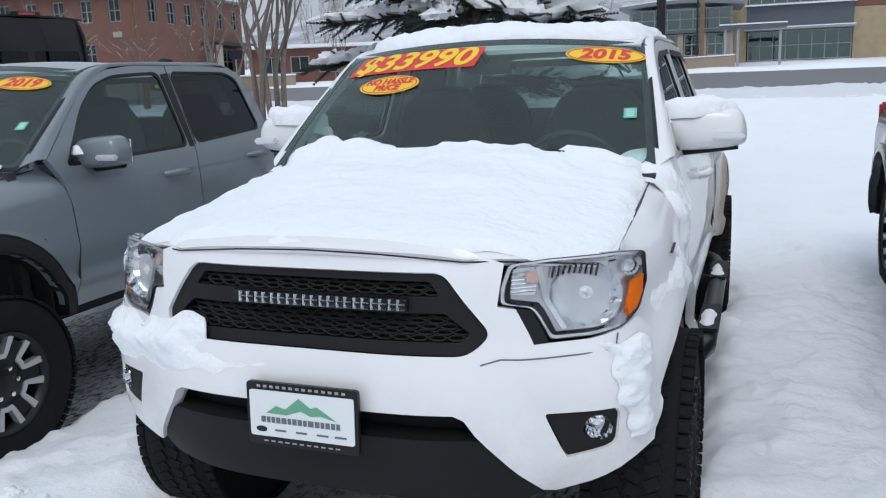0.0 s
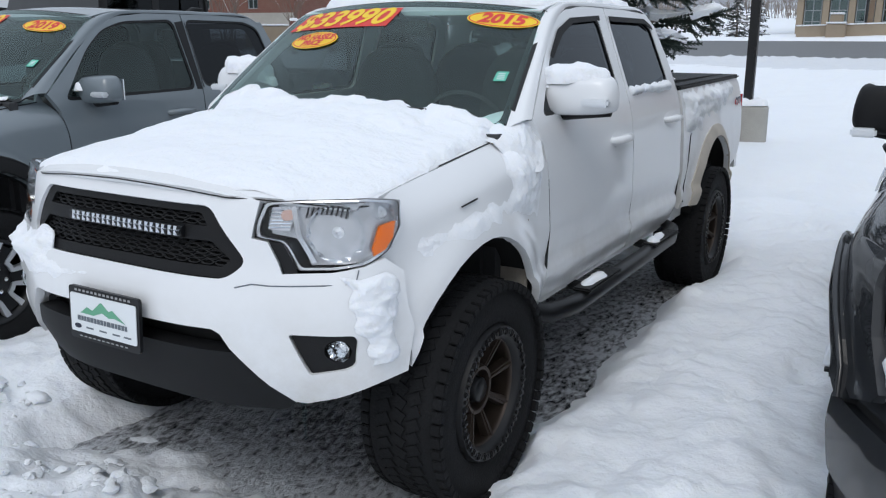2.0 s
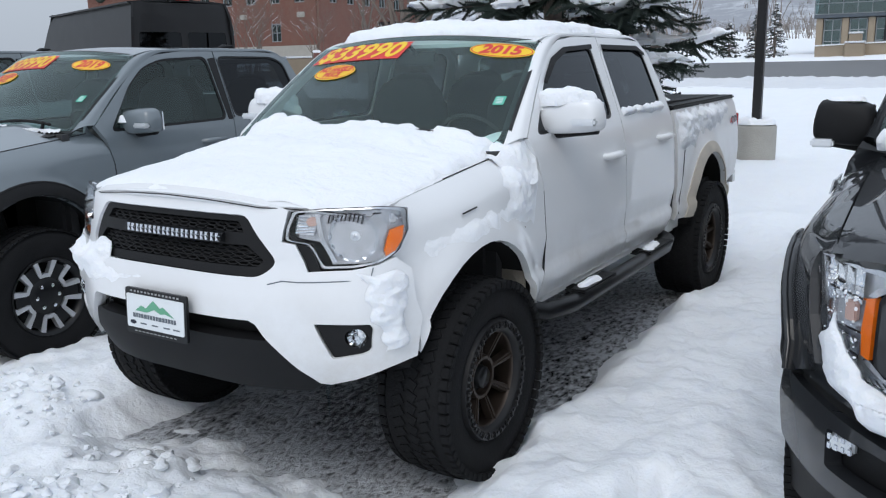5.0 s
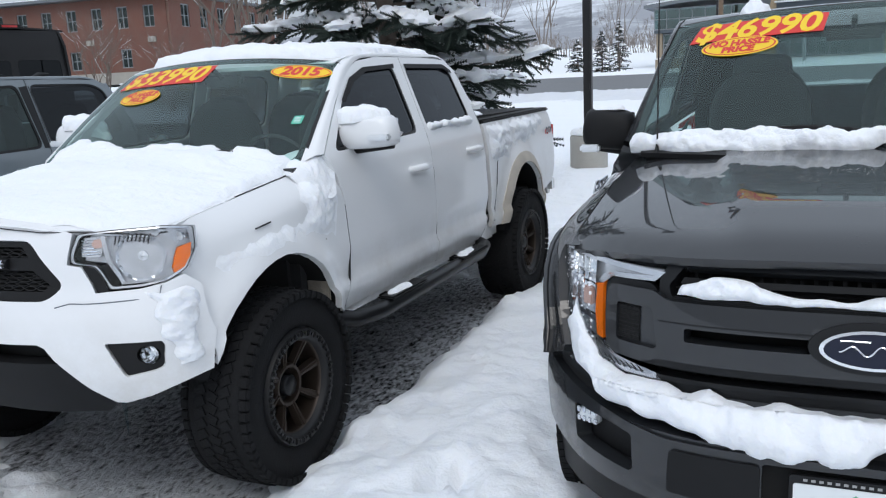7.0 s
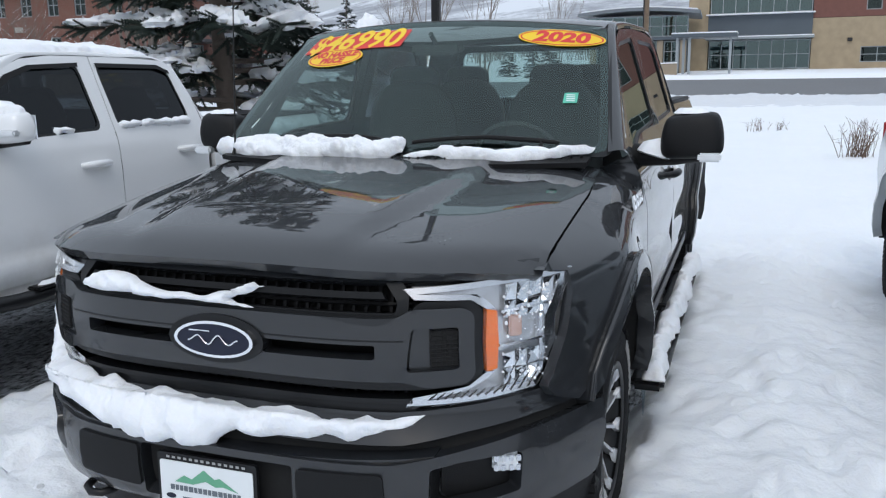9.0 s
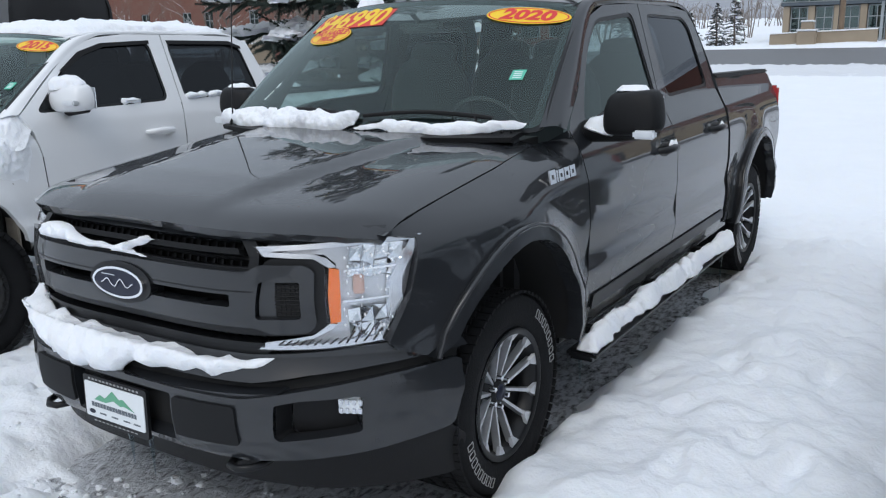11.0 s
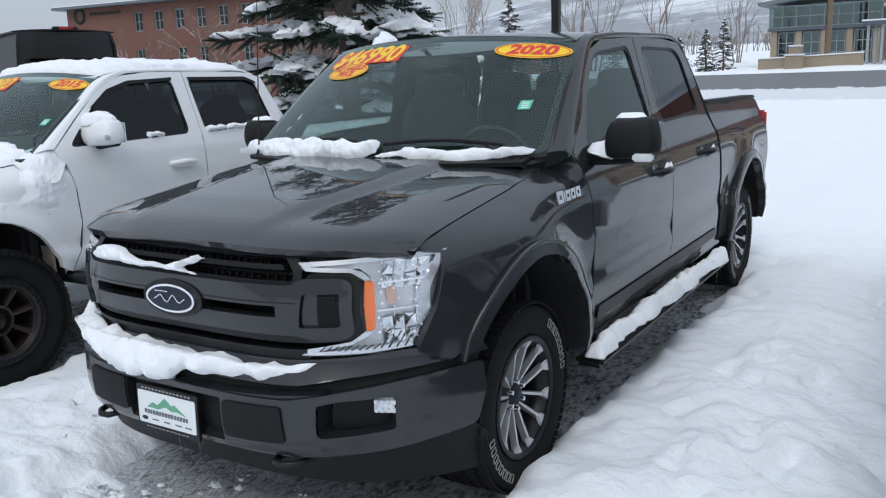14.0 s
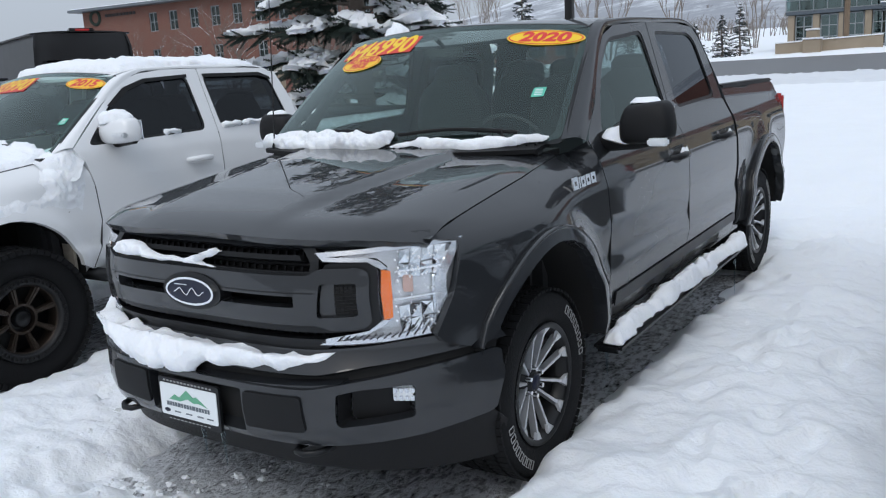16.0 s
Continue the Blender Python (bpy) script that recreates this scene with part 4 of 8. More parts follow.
# ---- the lifted white pickup, and the grey ones of its kind ----
def mid_dims():
    return dict(
        belt=1.37, sill=0.62, lean=0.33, flare=0.045, hub=0.44, taper=(-0.05, 0.38),
        wide=[(0.5, 0.795), (0.62, 0.822), (0.70, 0.846), (0.745, 0.852), (0.775, 0.834), (0.9, 0.845), (1.16, 0.835), (1.30, 0.815), (1.37, 0.795)],
        arches=[(0.0, 0.55, 0.43, 0.45, 0.66), (3.235, 0.57, 0.44, 0.48, 0.66)],
        front_seam=[(0.50, 1.36), (0.56, 1.26), (0.59, 1.12), (0.60, 0.91), (0.57, 0.75), (0.50, 0.62)],
        fender_front=[(-0.43, 0.73), (-0.435, 0.965), (-0.56, 0.965), (-0.55, 1.01), (-0.485, 1.07), (-0.46, 1.19)],
        mid_seam=[(1.655, 1.37), (1.64, 1.16), (1.63, 0.85), (1.63, 0.62)],
        rear_seam=[(2.52, 1.36), (2.505, 1.13), (2.50, 0.88), (2.44, 0.70), (2.38, 0.62)],
        front_frame=[(0.80, 1.61), (0.96, 1.735), (1.13, 1.795), (1.35, 1.818), (1.64, 1.818)],
        rear_frame=[(1.65, 1.818), (1.95, 1.818), (2.29, 1.805), (2.41, 1.74), (2.49, 1.56)],
        front_window=[(0.60, 1.365), (0.84, 1.60), (0.99, 1.705), (1.16, 1.757), (1.535, 1.775), (1.56, 1.39)],
        rear_window=[(1.70, 1.385), (1.675, 1.775), (2.23, 1.772), (2.33, 1.735), (2.40, 1.42)],
        handle_f=(1.425, 1.20), handle_r=(2.29, 1.23),
        rail=[(0.745, 0.38, 1.335), (0.69, 0.68, 1.565), (0.632, 0.985, 1.785), (0.61, 1.35, 1.83), (0.60, 1.85, 1.835), (0.60, 2.28, 1.812), (0.645, 2.45, 1.66), (0.745, 2.56, 1.36)],
        rail_in=[(0.50, 1.365), (0.80, 1.615), (1.10, 1.787), (1.35, 1.82), (1.85, 1.82), (2.28, 1.807), (2.46, 1.63), (2.53, 1.36)],
        wind_base=(0.745, 0.38, 1.335), wind_top=(0.635, 0.985, 1.79), sweep=0.10,
        roof_z=1.832, roof_half=0.62, crown=0.03, cab_rear=2.55,
        bed_top=[(2.57, 1.375), (4.10, 1.39)], bed_rear=[(4.135, 1.36), (4.15, 1.0), (4.07, 0.80), (3.70, 0.74)],
        bed_front=[(2.57, 0.66)], seats=(1.15, 2.0),
    )


SWEEP_X = np.arange(0, 1.0, 0.005)
SWEEP_Y = np.interp(SWEEP_X, [0, 0.2, 0.3, 0.4, 0.48, 0.54, 0.6, 0.68, 0.75, 0.78, 0.80, 0.82, 0.835, 0.85, 1.0], [0, 0.001, 0.008, 0.028, 0.06, 0.09, 0.125, 0.165, 0.207, 0.248, 0.292, 0.345, 0.385, 0.42, 0.80])
SWEEP_Y = np.convolve(np.pad(SWEEP_Y, 6, "edge"), np.ones(13) / 13, "valid")


def mid_sweep(x):
    """How far the front of the smaller pickup runs back from its middle."""
    return float(np.interp(abs(x), SWEEP_X, SWEEP_Y))


def mid_hood(x, y):
    f = -0.765 + mid_sweep(x)
    s = min(1, max(0, (y - f) / (0.50 - f)))
    return 1.262 + 0.13 * s ** 0.8 - 0.075 * (x / 0.72) ** 2 - 0.02 * max(0, 1 - s * 6) ** 2 + 0.018 * math.exp(-((abs(x) - 0.36) / 0.10) ** 2) * s


def mid_front(x, z):
    Y = float(np.interp(z, [0.45, 0.55, 0.65, 0.75, 0.88, 0.96, 1.02, 1.12, 1.20, 1.26], [0.70, 0.78, 0.83, 0.845, 0.845, 0.82, 0.80, 0.79, 0.77, 0.735]))
    return Vector((x, -Y + mid_sweep(x), z))


def mid_pickup(name, m, label, paint, lifted):
    D = mid_dims()
    t = thing(name, m, label, "pickup truck", "pickups parked in a row")
    D["hood_edge"] = lambda y: (0.742 - 0.03 * max(0, y), mid_hood(0.735, y) - 0.003)
    D["cup_mat"] = paint
    D["rear_bumper"] = M["white"] if lifted else M["plastic"]
    if lifted:
        D["bed_mat"] = M["whiteflare"]
    else:
        D.update(flare_mat=M["plastic"], flare_w=0.075, dark_sill=True, pillar_mat=M["satin"],
                 front_window=[(0.60, 1.315), (0.84, 1.60), (0.99, 1.715), (1.16, 1.767), (1.57, 1.785), (1.60, 1.335)],
                 rear_window=[(1.675, 1.345), (1.665, 1.785), (2.23, 1.780), (2.35, 1.735), (2.42, 1.39)])
    X, ws, shield = body(t, D, paint, M["plastic"], M["tinted"] if lifted else M["side"], M["tinted"])
    out = (0, -1, 0)
    # hood
    hood = [(-0.73, 0.50), (-0.738, -0.10), (-0.738, -0.50), (-0.70, -0.552), (-0.49, -0.688), (-0.41, -0.735), (-0.2, -0.765), (0, -0.77),
            (0.2, -0.765), (0.41, -0.735), (0.49, -0.688), (0.70, -0.552), (0.738, -0.50), (0.738, -0.10), (0.73, 0.50), (0.4, 0.40), (0, 0.34), (-0.4, 0.40)]
    sheet("hood", hood, [], lambda x, y: Vector((x, y, mid_hood(x, y))), (0, 0, 1), paint, t, 0.06, 0.02)
    line = [(x, y, mid_hood(x, y) + 0.001) for x, y in hood[0:15]]
    Geo().tube([line[0], line[1]], 0.003, 5, False).tube([Vector(p) + Vector((0, -0.004, -0.007)) for p in line[1:14]], 0.0024, 5, False).tube([line[13], line[14]], 0.003, 5, False).link("hood_shut_line", M["satin"], t)
    # front cover with its openings
    grille = [(-0.36, 1.185), (0.36, 1.185), (0.478, 1.022), (0.425, 0.972), (-0.425, 0.972), (-0.478, 1.022)]
    gr = rounded(grille, 0.03)
    low_open = [(-0.405, 0.822), (0.405, 0.822), (0.445, 0.765), (0.575, 0.590), (-0.575, 0.590), (-0.445, 0.765)]
    fog = lambda s: rounded([(s * 0.600, 0.814), (s * 0.760, 0.812), (s * 0.768, 0.795), (s * 0.762, 0.718), (s * 0.745, 0.705), (s * 0.648, 0.684)], 0.010)
    cover = [(-0.835, 0.66), (-0.70, 0.60), (-0.615, 0.575), (-0.585, 0.580), (-0.445, 0.765), (-0.42, 0.808), (-0.395, 0.822), (0.395, 0.822), (0.42, 0.808), (0.445, 0.765), (0.585, 0.580), (0.615, 0.575), (0.70, 0.60), (0.835, 0.66), (0.848, 0.80), (0.825, 0.985), (0.797, 1.032), (0.768, 1.013), (0.70, 0.999), (0.603, 0.994), (0.572, 0.992), (0.530, 1.086), (0.488, 1.095), (0.500, 1.203),
             (0.40, 1.24), (0.2, 1.262), (0, 1.266), (-0.2, 1.262), (-0.40, 1.24), (-0.500, 1.203), (-0.488, 1.095), (-0.530, 1.086), (-0.572, 0.992), (-0.603, 0.994), (-0.70, 0.999), (-0.768, 1.013), (-0.797, 1.032), (-0.825, 0.985), (-0.848, 0.80)]
    sheet("front_bumper", cover, [gr, fog(1), fog(-1)], mid_front, out, paint, t, 0.04, 0.03)
    back = lambda d: (lambda x, z: mid_front(x, z) + Vector((0, d, 0)))
    # mesh grille with a light bar
    base = sheet("grille", rounded([(a * 1.03, (b - 1.08) * 1.04 + 1.08) for a, b in grille], 0.03), [], back(0.055), out, M["void"], t, 0.08, 0.01)
    bands = [rounded([(-0.325, 1.160), (0.325, 1.160), (0.352, 1.122), (-0.352, 1.122)], 0.008), rounded([(-0.365, 1.078), (0.365, 1.078), (0.425, 1.026), (0.405, 1.004), (-0.405, 1.004), (-0.425, 1.026)], 0.008)]
    sheet("grille_frame", gr, bands, back(0.012), out, M["plastic"], base, 0.04, 0.022)
    for (z0, z1, h0, h1) in ((1.122, 1.160, 0.352, 0.325), (1.004, 1.078, 0.415, 0.365)):
        cells = Geo()
        rows = 3 if z1 - z0 < 0.05 else 5
        for j in range(rows):
            z = z0 + (z1 - z0) * j / rows
            half = h0 + (h1 - h0) * j / rows
            n = int(2 * half / 0.044)
            for i in range(n):
                x = -half + (i + (0.5 if j % 2 else 0.0)) * 2 * half / n
                cells.tube([mid_front(x + a, z + b) + Vector((0, 0.026, 0)) for a, b in ((0, 0.006), (0.011, 0.013), (0.033, 0.013), (0.044, 0.006))], 0.0036, 4, False)
                cells.tube([mid_front(x + a, z + b) + Vector((0, 0.026, 0)) for a, b in ((0, 0.006), (0.011, 0.0), (0.033, 0.0), (0.044, 0.006))], 0.0036, 4, False)
        tagged(cells.link("grille_mesh", M["plastic"], base), kind="stuff")
    if lifted:
        bar = Geo().tube([mid_front(x, 1.1) + Vector((0, 0.012, 0)) for x in np.linspace(-0.22, 0.275, 9)], 0.020, 8).link("light_bar", M["satin"], base)
        for i in range(10):
            x = -0.172 + 0.425 * i / 9
            cell, tri = [], []
            for a0, b0 in ((-0.022, -0.015), (0.0, -0.015), (-0.022, 0.0), (0.0, 0.0)):
                k = len(cell)
                cell += [tuple(mid_front(x + a0 + a, 1.104 + b0 + b) + Vector((0, d, 0))) for a, b, d in ((0, 0, -0.012), (0.021, 0, -0.012), (0.021, 0.0145, -0.012), (0, 0.0145, -0.012), (0.0105, 0.007, 0.006))]
                tri += [(k, k + 1, k + 4), (k + 1, k + 2, k + 4), (k + 2, k + 3, k + 4), (k + 3, k, k + 4)]
            link("led_cell", cell, tri, M["ledglass"], bar, flat=len(tri))
    # lower opening and skid strip
    sheet("lower_opening", rounded([(a * 1.03, b + (0.012 if b > 0.7 else -0.01)) for a, b in low_open], 0.03), [], back(0.10), out, M["void"], t, 0.1, 0.01)
    sheet("lower_strip", rounded([(-0.455, 0.745), (0.455, 0.745), (0.585, 0.580), (0.54, 0.535), (-0.54, 0.535), (-0.585, 0.580)], 0.02), [], back(0.018), out, M["greyplastic"], t, 0.06, 0.06)
    for s in (1, -1):
        sheet("opening_wall", [(s * 0.405, 0.822), (s * 0.44, 0.822), (s * 0.61, 0.59), (s * 0.565, 0.59)], [], back(0.03), out, paint, t, 0.06, 0.02)
        # fog lamp
        f = sheet("fog_bezel", [(a, b) for a, b in fog(s)], [ellipse(s * 0.718, 0.761, 0.033, 0.034, 20)], back(0.012), out, M["plastic"], t, 0.05, 0.03)
        p = mid_front(s * 0.718, 0.761)
        mm = Matrix.Translation(p + Vector((0, 0.02, 0))) @ Matrix.Rotation(s * 0.25, 4, "Z") @ Matrix.Rotation(math.pi / 2, 4, "X")
        Geo().lathe([(-0.05, 0.0005), (-0.045, 0.016), (-0.02, 0.029), (0.004, 0.035)], 20, "z", False, mm).link("fog_lamp", M["bowl"], f, flat=True)
        Geo().lathe([(0.004, 0.033), (0.012, 0.025), (0.016, 0.0005)], 20, "z", False, mm).link("fog_lens", M["lens"], f)
        # headlight: bowl, lamps, chrome trim, amber corner, clear cover
        hl = [(s * a, b) for a, b in ((0.508, 1.198), (0.60, 1.206), (0.755, 1.212), (0.805, 1.200), (0.811, 1.12), (0.797, 1.050), (0.768, 1.018), (0.70, 1.004), (0.605, 1.000), (0.575, 1.062), (0.560, 1.084), (0.492, 1.098), (0.492, 1.14))]
        cz = lambda k, q: [(s * 0.65 + (a - s * 0.65) * k, 1.105 + (b - 1.105) * q) for a, b in hl]
        hd = sheet("headlight", cz(0.93, 0.95), [], back(0.066), out, M["darkchrome"], t, 0.05, 0.01)
        sheet("headlight_gasket", rounded(cz(1.006, 1.010), 0.012), [rounded(cz(0.999, 0.997), 0.012)], back(0.012), out, M["satin"], hd, 0.04, 0.012)
        sheet("headlight_rim", rounded(cz(1.000, 0.998), 0.012), [rounded(cz(0.95, 0.93), 0.015)], back(0.016), out, M["lampchrome"], hd, 0.04, 0.03)
        for cx, cy, rr in ((0.678, 1.105, 0.088), (0.770, 1.165, 0.022)):
            p = mid_front(s * cx, cy) + Vector((0, 0.050, 0))
            mm = Matrix.Translation(p) @ Matrix.Rotation(s * 0.35, 4, "Z") @ Matrix.Rotation(math.pi / 2, 4, "X")
            fl = Geo()
            rings = ((-0.058, 0.14), (-0.052, 0.42), (-0.036, 0.70), (-0.014, 0.90), (0.012, 1.0))
            nn = 28
            vs = [mm @ Vector((rr * q * (1 + (0.05 if i % 2 else -0.05) * (j in (1, 2, 3))) * math.cos(2 * math.pi * i / nn), rr * q * (1 + (0.05 if i % 2 else -0.05) * (j in (1, 2, 3))) * math.sin(2 * math.pi * i / nn), z)) for j, (z, q) in enumerate(rings) for i in range(nn)]
            fs = [(j * nn + i, j * nn + (i + 1) % nn, (j + 1) * nn + (i + 1) % nn, (j + 1) * nn + i) for j in range(4) for i in range(nn)]
            fl.add(vs, fs).link("lamp_bowl", M["bowl"], hd, flat=True)
            Geo().lathe([(-0.060, rr * 0.16), (-0.030, rr * 0.20), (-0.028, rr * 0.27), (-0.034, rr * 0.30)], 20, "z", False, mm).link("bulb_collar", M["satin"], hd)
            Geo().lathe([(-0.05, 0.016), (-0.012, 0.018), (-0.010, 0.008), (0.0, 0.0005)], 14, "z", False, mm).link("bulb", M["crystal"], hd)
        sheet("side_marker", [(s * 0.783, 1.128), (s * 0.804, 1.140), (s * 0.803, 1.092), (s * 0.793, 1.056), (s * 0.777, 1.040), (s * 0.774, 1.06)], [], back(0.014), out, M["amber"], hd, 0.05, 0.01)
        tl = sheet("turn_lamp", [(s * 0.513, 1.180), (s * 0.578, 1.184), (s * 0.562, 1.112), (s * 0.508, 1.116)], [], back(0.040), out, M["crystal"], hd, 0.05, 0.01)
        sheet("turn_bulb", ellipse(s * 0.560, 1.160, 0.018, 0.016), [], back(0.030), out, M["paleamber"], tl, 0.05, 0.01)
        lv = Geo()
        for i in range(6):
            lv.tube([mid_front(s * 0.510, 1.122 + i * 0.010) + Vector((0, 0.034, 0)), mid_front(s * 0.566, 1.124 + i * 0.010) + Vector((0, 0.034, 0))], 0.0022, 4)
        lv.link("turn_louvres", M["chrome"], tl)
        # flutes coloured black to paint in the dark reflections of the upper bowl
        for i in range(9):
            x = s * (0.598 + i * 0.0125)
            Geo().tube([mid_front(x, 1.150 + 0.010 * math.sin(i * 0.4)) + Vector((0, 0.046, 0)), mid_front(x + s * 0.006, 1.182) + Vector((0, 0.040, 0))], 0.0032, 5).link("dark_reflection_flute", M["satin"], hd)
        sheet("lamp_divider", [(s * 0.565, 1.185), (s * 0.577, 1.186), (s * 0.598, 1.10), (s * 0.640, 1.02), (s * 0.628, 1.018), (s * 0.586, 1.095)], [], back(0.030), out, M["lampchrome"], hd, 0.05, 0.03)
        c = sheet("headlight_cover", rounded(cz(0.99, 0.985), 0.01), [], back(0.004), out, M["lens"], hd, 0.06, 0.003)
        c.visible_shadow = False
        sheet("headlight_filler", [(s * 0.522, 1.086), (s * 0.562, 1.076), (s * 0.602, 0.992), (s * 0.570, 0.990)], [], back(0.016), out, M["satin"], t, 0.05, 0.01)
        seam = [mid_front(s * a, b) + Vector((0, -0.0005, 0)) for a, b in ((0.455, 0.950), (0.50, 0.962), (0.546, 0.958), (0.60, 0.958), (0.68, 0.962), (0.755, 0.966), (0.757, 1.005))]
        Geo().tube(seam, 0.0022, 5).link("panel_seam", M["ink"], t)
        # wheels, steps, mirror, mudflap
        k = 1 if lifted else 0
        wheel(t, "beadlock" if lifted else "six", 0.42 if lifted else 0.40, 0.240 if lifted else 0.226, 0.128 if lifted else 0.125, (s * (0.772 if lifted else 0.80), 0, 0.43 if lifted else 0.41), s)
        wheel(t, "beadlock" if lifted else "six", 0.42 if lifted else 0.40, 0.240 if lifted else 0.226, 0.128 if lifted else 0.125, (s * (0.772 if lifted else 0.80), 3.235, 0.43 if lifted else 0.41), s)
        if lifted:
            b = Geo().tube([(s * 0.72, 0.46, 0.60), (s * 0.86, 0.56, 0.565), (s * 0.90, 0.75, 0.56), (s * 0.90, 2.15, 0.57), (s * 0.86, 2.34, 0.58), (s * 0.72, 2.44, 0.61)], 0.042, 12).link("step_bar", M["satin"], t)
            for y in (1.02, 1.98):
                Geo().box((s * 0.905, y, 0.607), (0.085, 0.42, 0.018), bevel=0.008).link("step_pad", M["plastic"], b)
                Geo().tube([(s * 0.86, y, 0.55), (s * 0.6, y, 0.60)], 0.025, 6).link("step_bracket", M["void"], b)
        mirror(t, (s * 0.875, 0.80, 1.445 if lifted else 1.375), s, (0.305, 0.20, 0.165), paint, M["plastic"], 0.76, -0.14)
        Geo().box((s * 0.79, 0.385, 0.80), (0.11, 0.018, 0.40), bevel=0.005).link("mudflap", M["mud"] if lifted else M["void"], t)
        if lifted:
            Geo().tube([(s * (X(y, z) + 0.001), y, z) for y, z in ((2.755, 1.15), (2.72, 1.095), (2.68, 0.95), (2.64, 0.80), (2.60, 0.70))], 0.0035, 5).link("flare_seam", M["satin"], t)
            y0, z0, hw, h, _ = D["arches"][1]
            rim_out, rim_in = arch(y0, z0, hw + 0.085, h + 0.075, 0.66, 24), arch(y0, z0, hw, h, 0.66, 24)
            sheet("wheel_flare", rim_out + rim_in[::-1], [], lambda y, z: Vector((s * X(y, z), y, z)), (s, 0, 0), M["grimeflare"], t, 0.025, 0.02, lift=0.008)
        # vents and marks on the fender
        if lifted:
            Geo().box((s * (X(-0.02, 1.13) + 0.002), -0.08, 1.135), (0.008, 0.11, 0.005), Matrix.Translation((0, -0.08, 1.135)) @ Matrix.Rotation(0.10, 4, "X") @ Matrix.Translation((0, 0.08, -1.135)), 0.003).link("fender_mark", M["satin"], t)
        vis = [(0.83, 1.60), (0.985, 1.708), (1.16, 1.760), (1.535, 1.778), (1.53, 1.755), (1.18, 1.737), (1.02, 1.687), (0.85, 1.587)]
        if lifted:
            for q in (vis, [(1.675, 1.778), (2.23, 1.775), (2.33, 1.738), (2.335, 1.718), (2.22, 1.75), (1.68, 1.753)]):
                sheet("rain_visor", q, [], lambda y, z: Vector((s * X(y, z), y, z)), (s, 0, 0), M["plastic"], t, 0.05, 0.003, lift=0.008)
    # bed cover
    if lifted:
        Geo().box((0, 3.34, 1.402), (1.42, 1.50, 0.035), bevel=0.012).link("bed_cover", M["plastic"], t)
        for i in range(9):
            x = X(3.98, 1.2) + 0.003
            Geo().box((x, 3.94 + i * 0.018, 1.225 + (0.010 if i % 3 else 0)), (0.006, 0.013, 0.05 if i % 2 else 0.035)).link("decal_bar", M["ink"] if i % 3 else M["taillight"], t)
    else:
        Geo().tube([(0.30, 2.05, 1.83), (0.30, 2.10, 1.86), (0.30, 2.20, 1.87)], [0.03, 0.025, 0.008], 8).link("roof_antenna", M["plastic"], t)
    return t, D, X, ws, shield


T0 = pose(-0.015, 0, 0) @ Matrix.Diagonal((1.06, 1, 1, 1))
tac, tacD, tacX, tacW, tacS = mid_pickup("pickup_truck", T0, "lifted white crew-cab pickup under fresh snow", M["white"], True)
stickers(tacS, tacW, "33990", "2015", (-0.44, 0.84, 0.46, 0.095), (0.765, 0.85), (0.895, 0.36), (-0.53, 0.62))
dealer_plate(tac, 0.015, -0.885, 0.803, -3)
G0 = pose(-2.95, -0.06, 0.0) @ Matrix.Diagonal((1.05, 1, 1, 1))
gry, gryD, gryX, gryW, gryS = mid_pickup("pickup_truck", G0, "clean cement-grey crew-cab pickup with black wheel flares", M["cement"], False)
stickers(gryS, gryW, "39990", "2019", (-0.40, 0.83, 0.46, 0.095), (0.62, 0.80), (0.86, 0.36), (-0.50, 0.61))


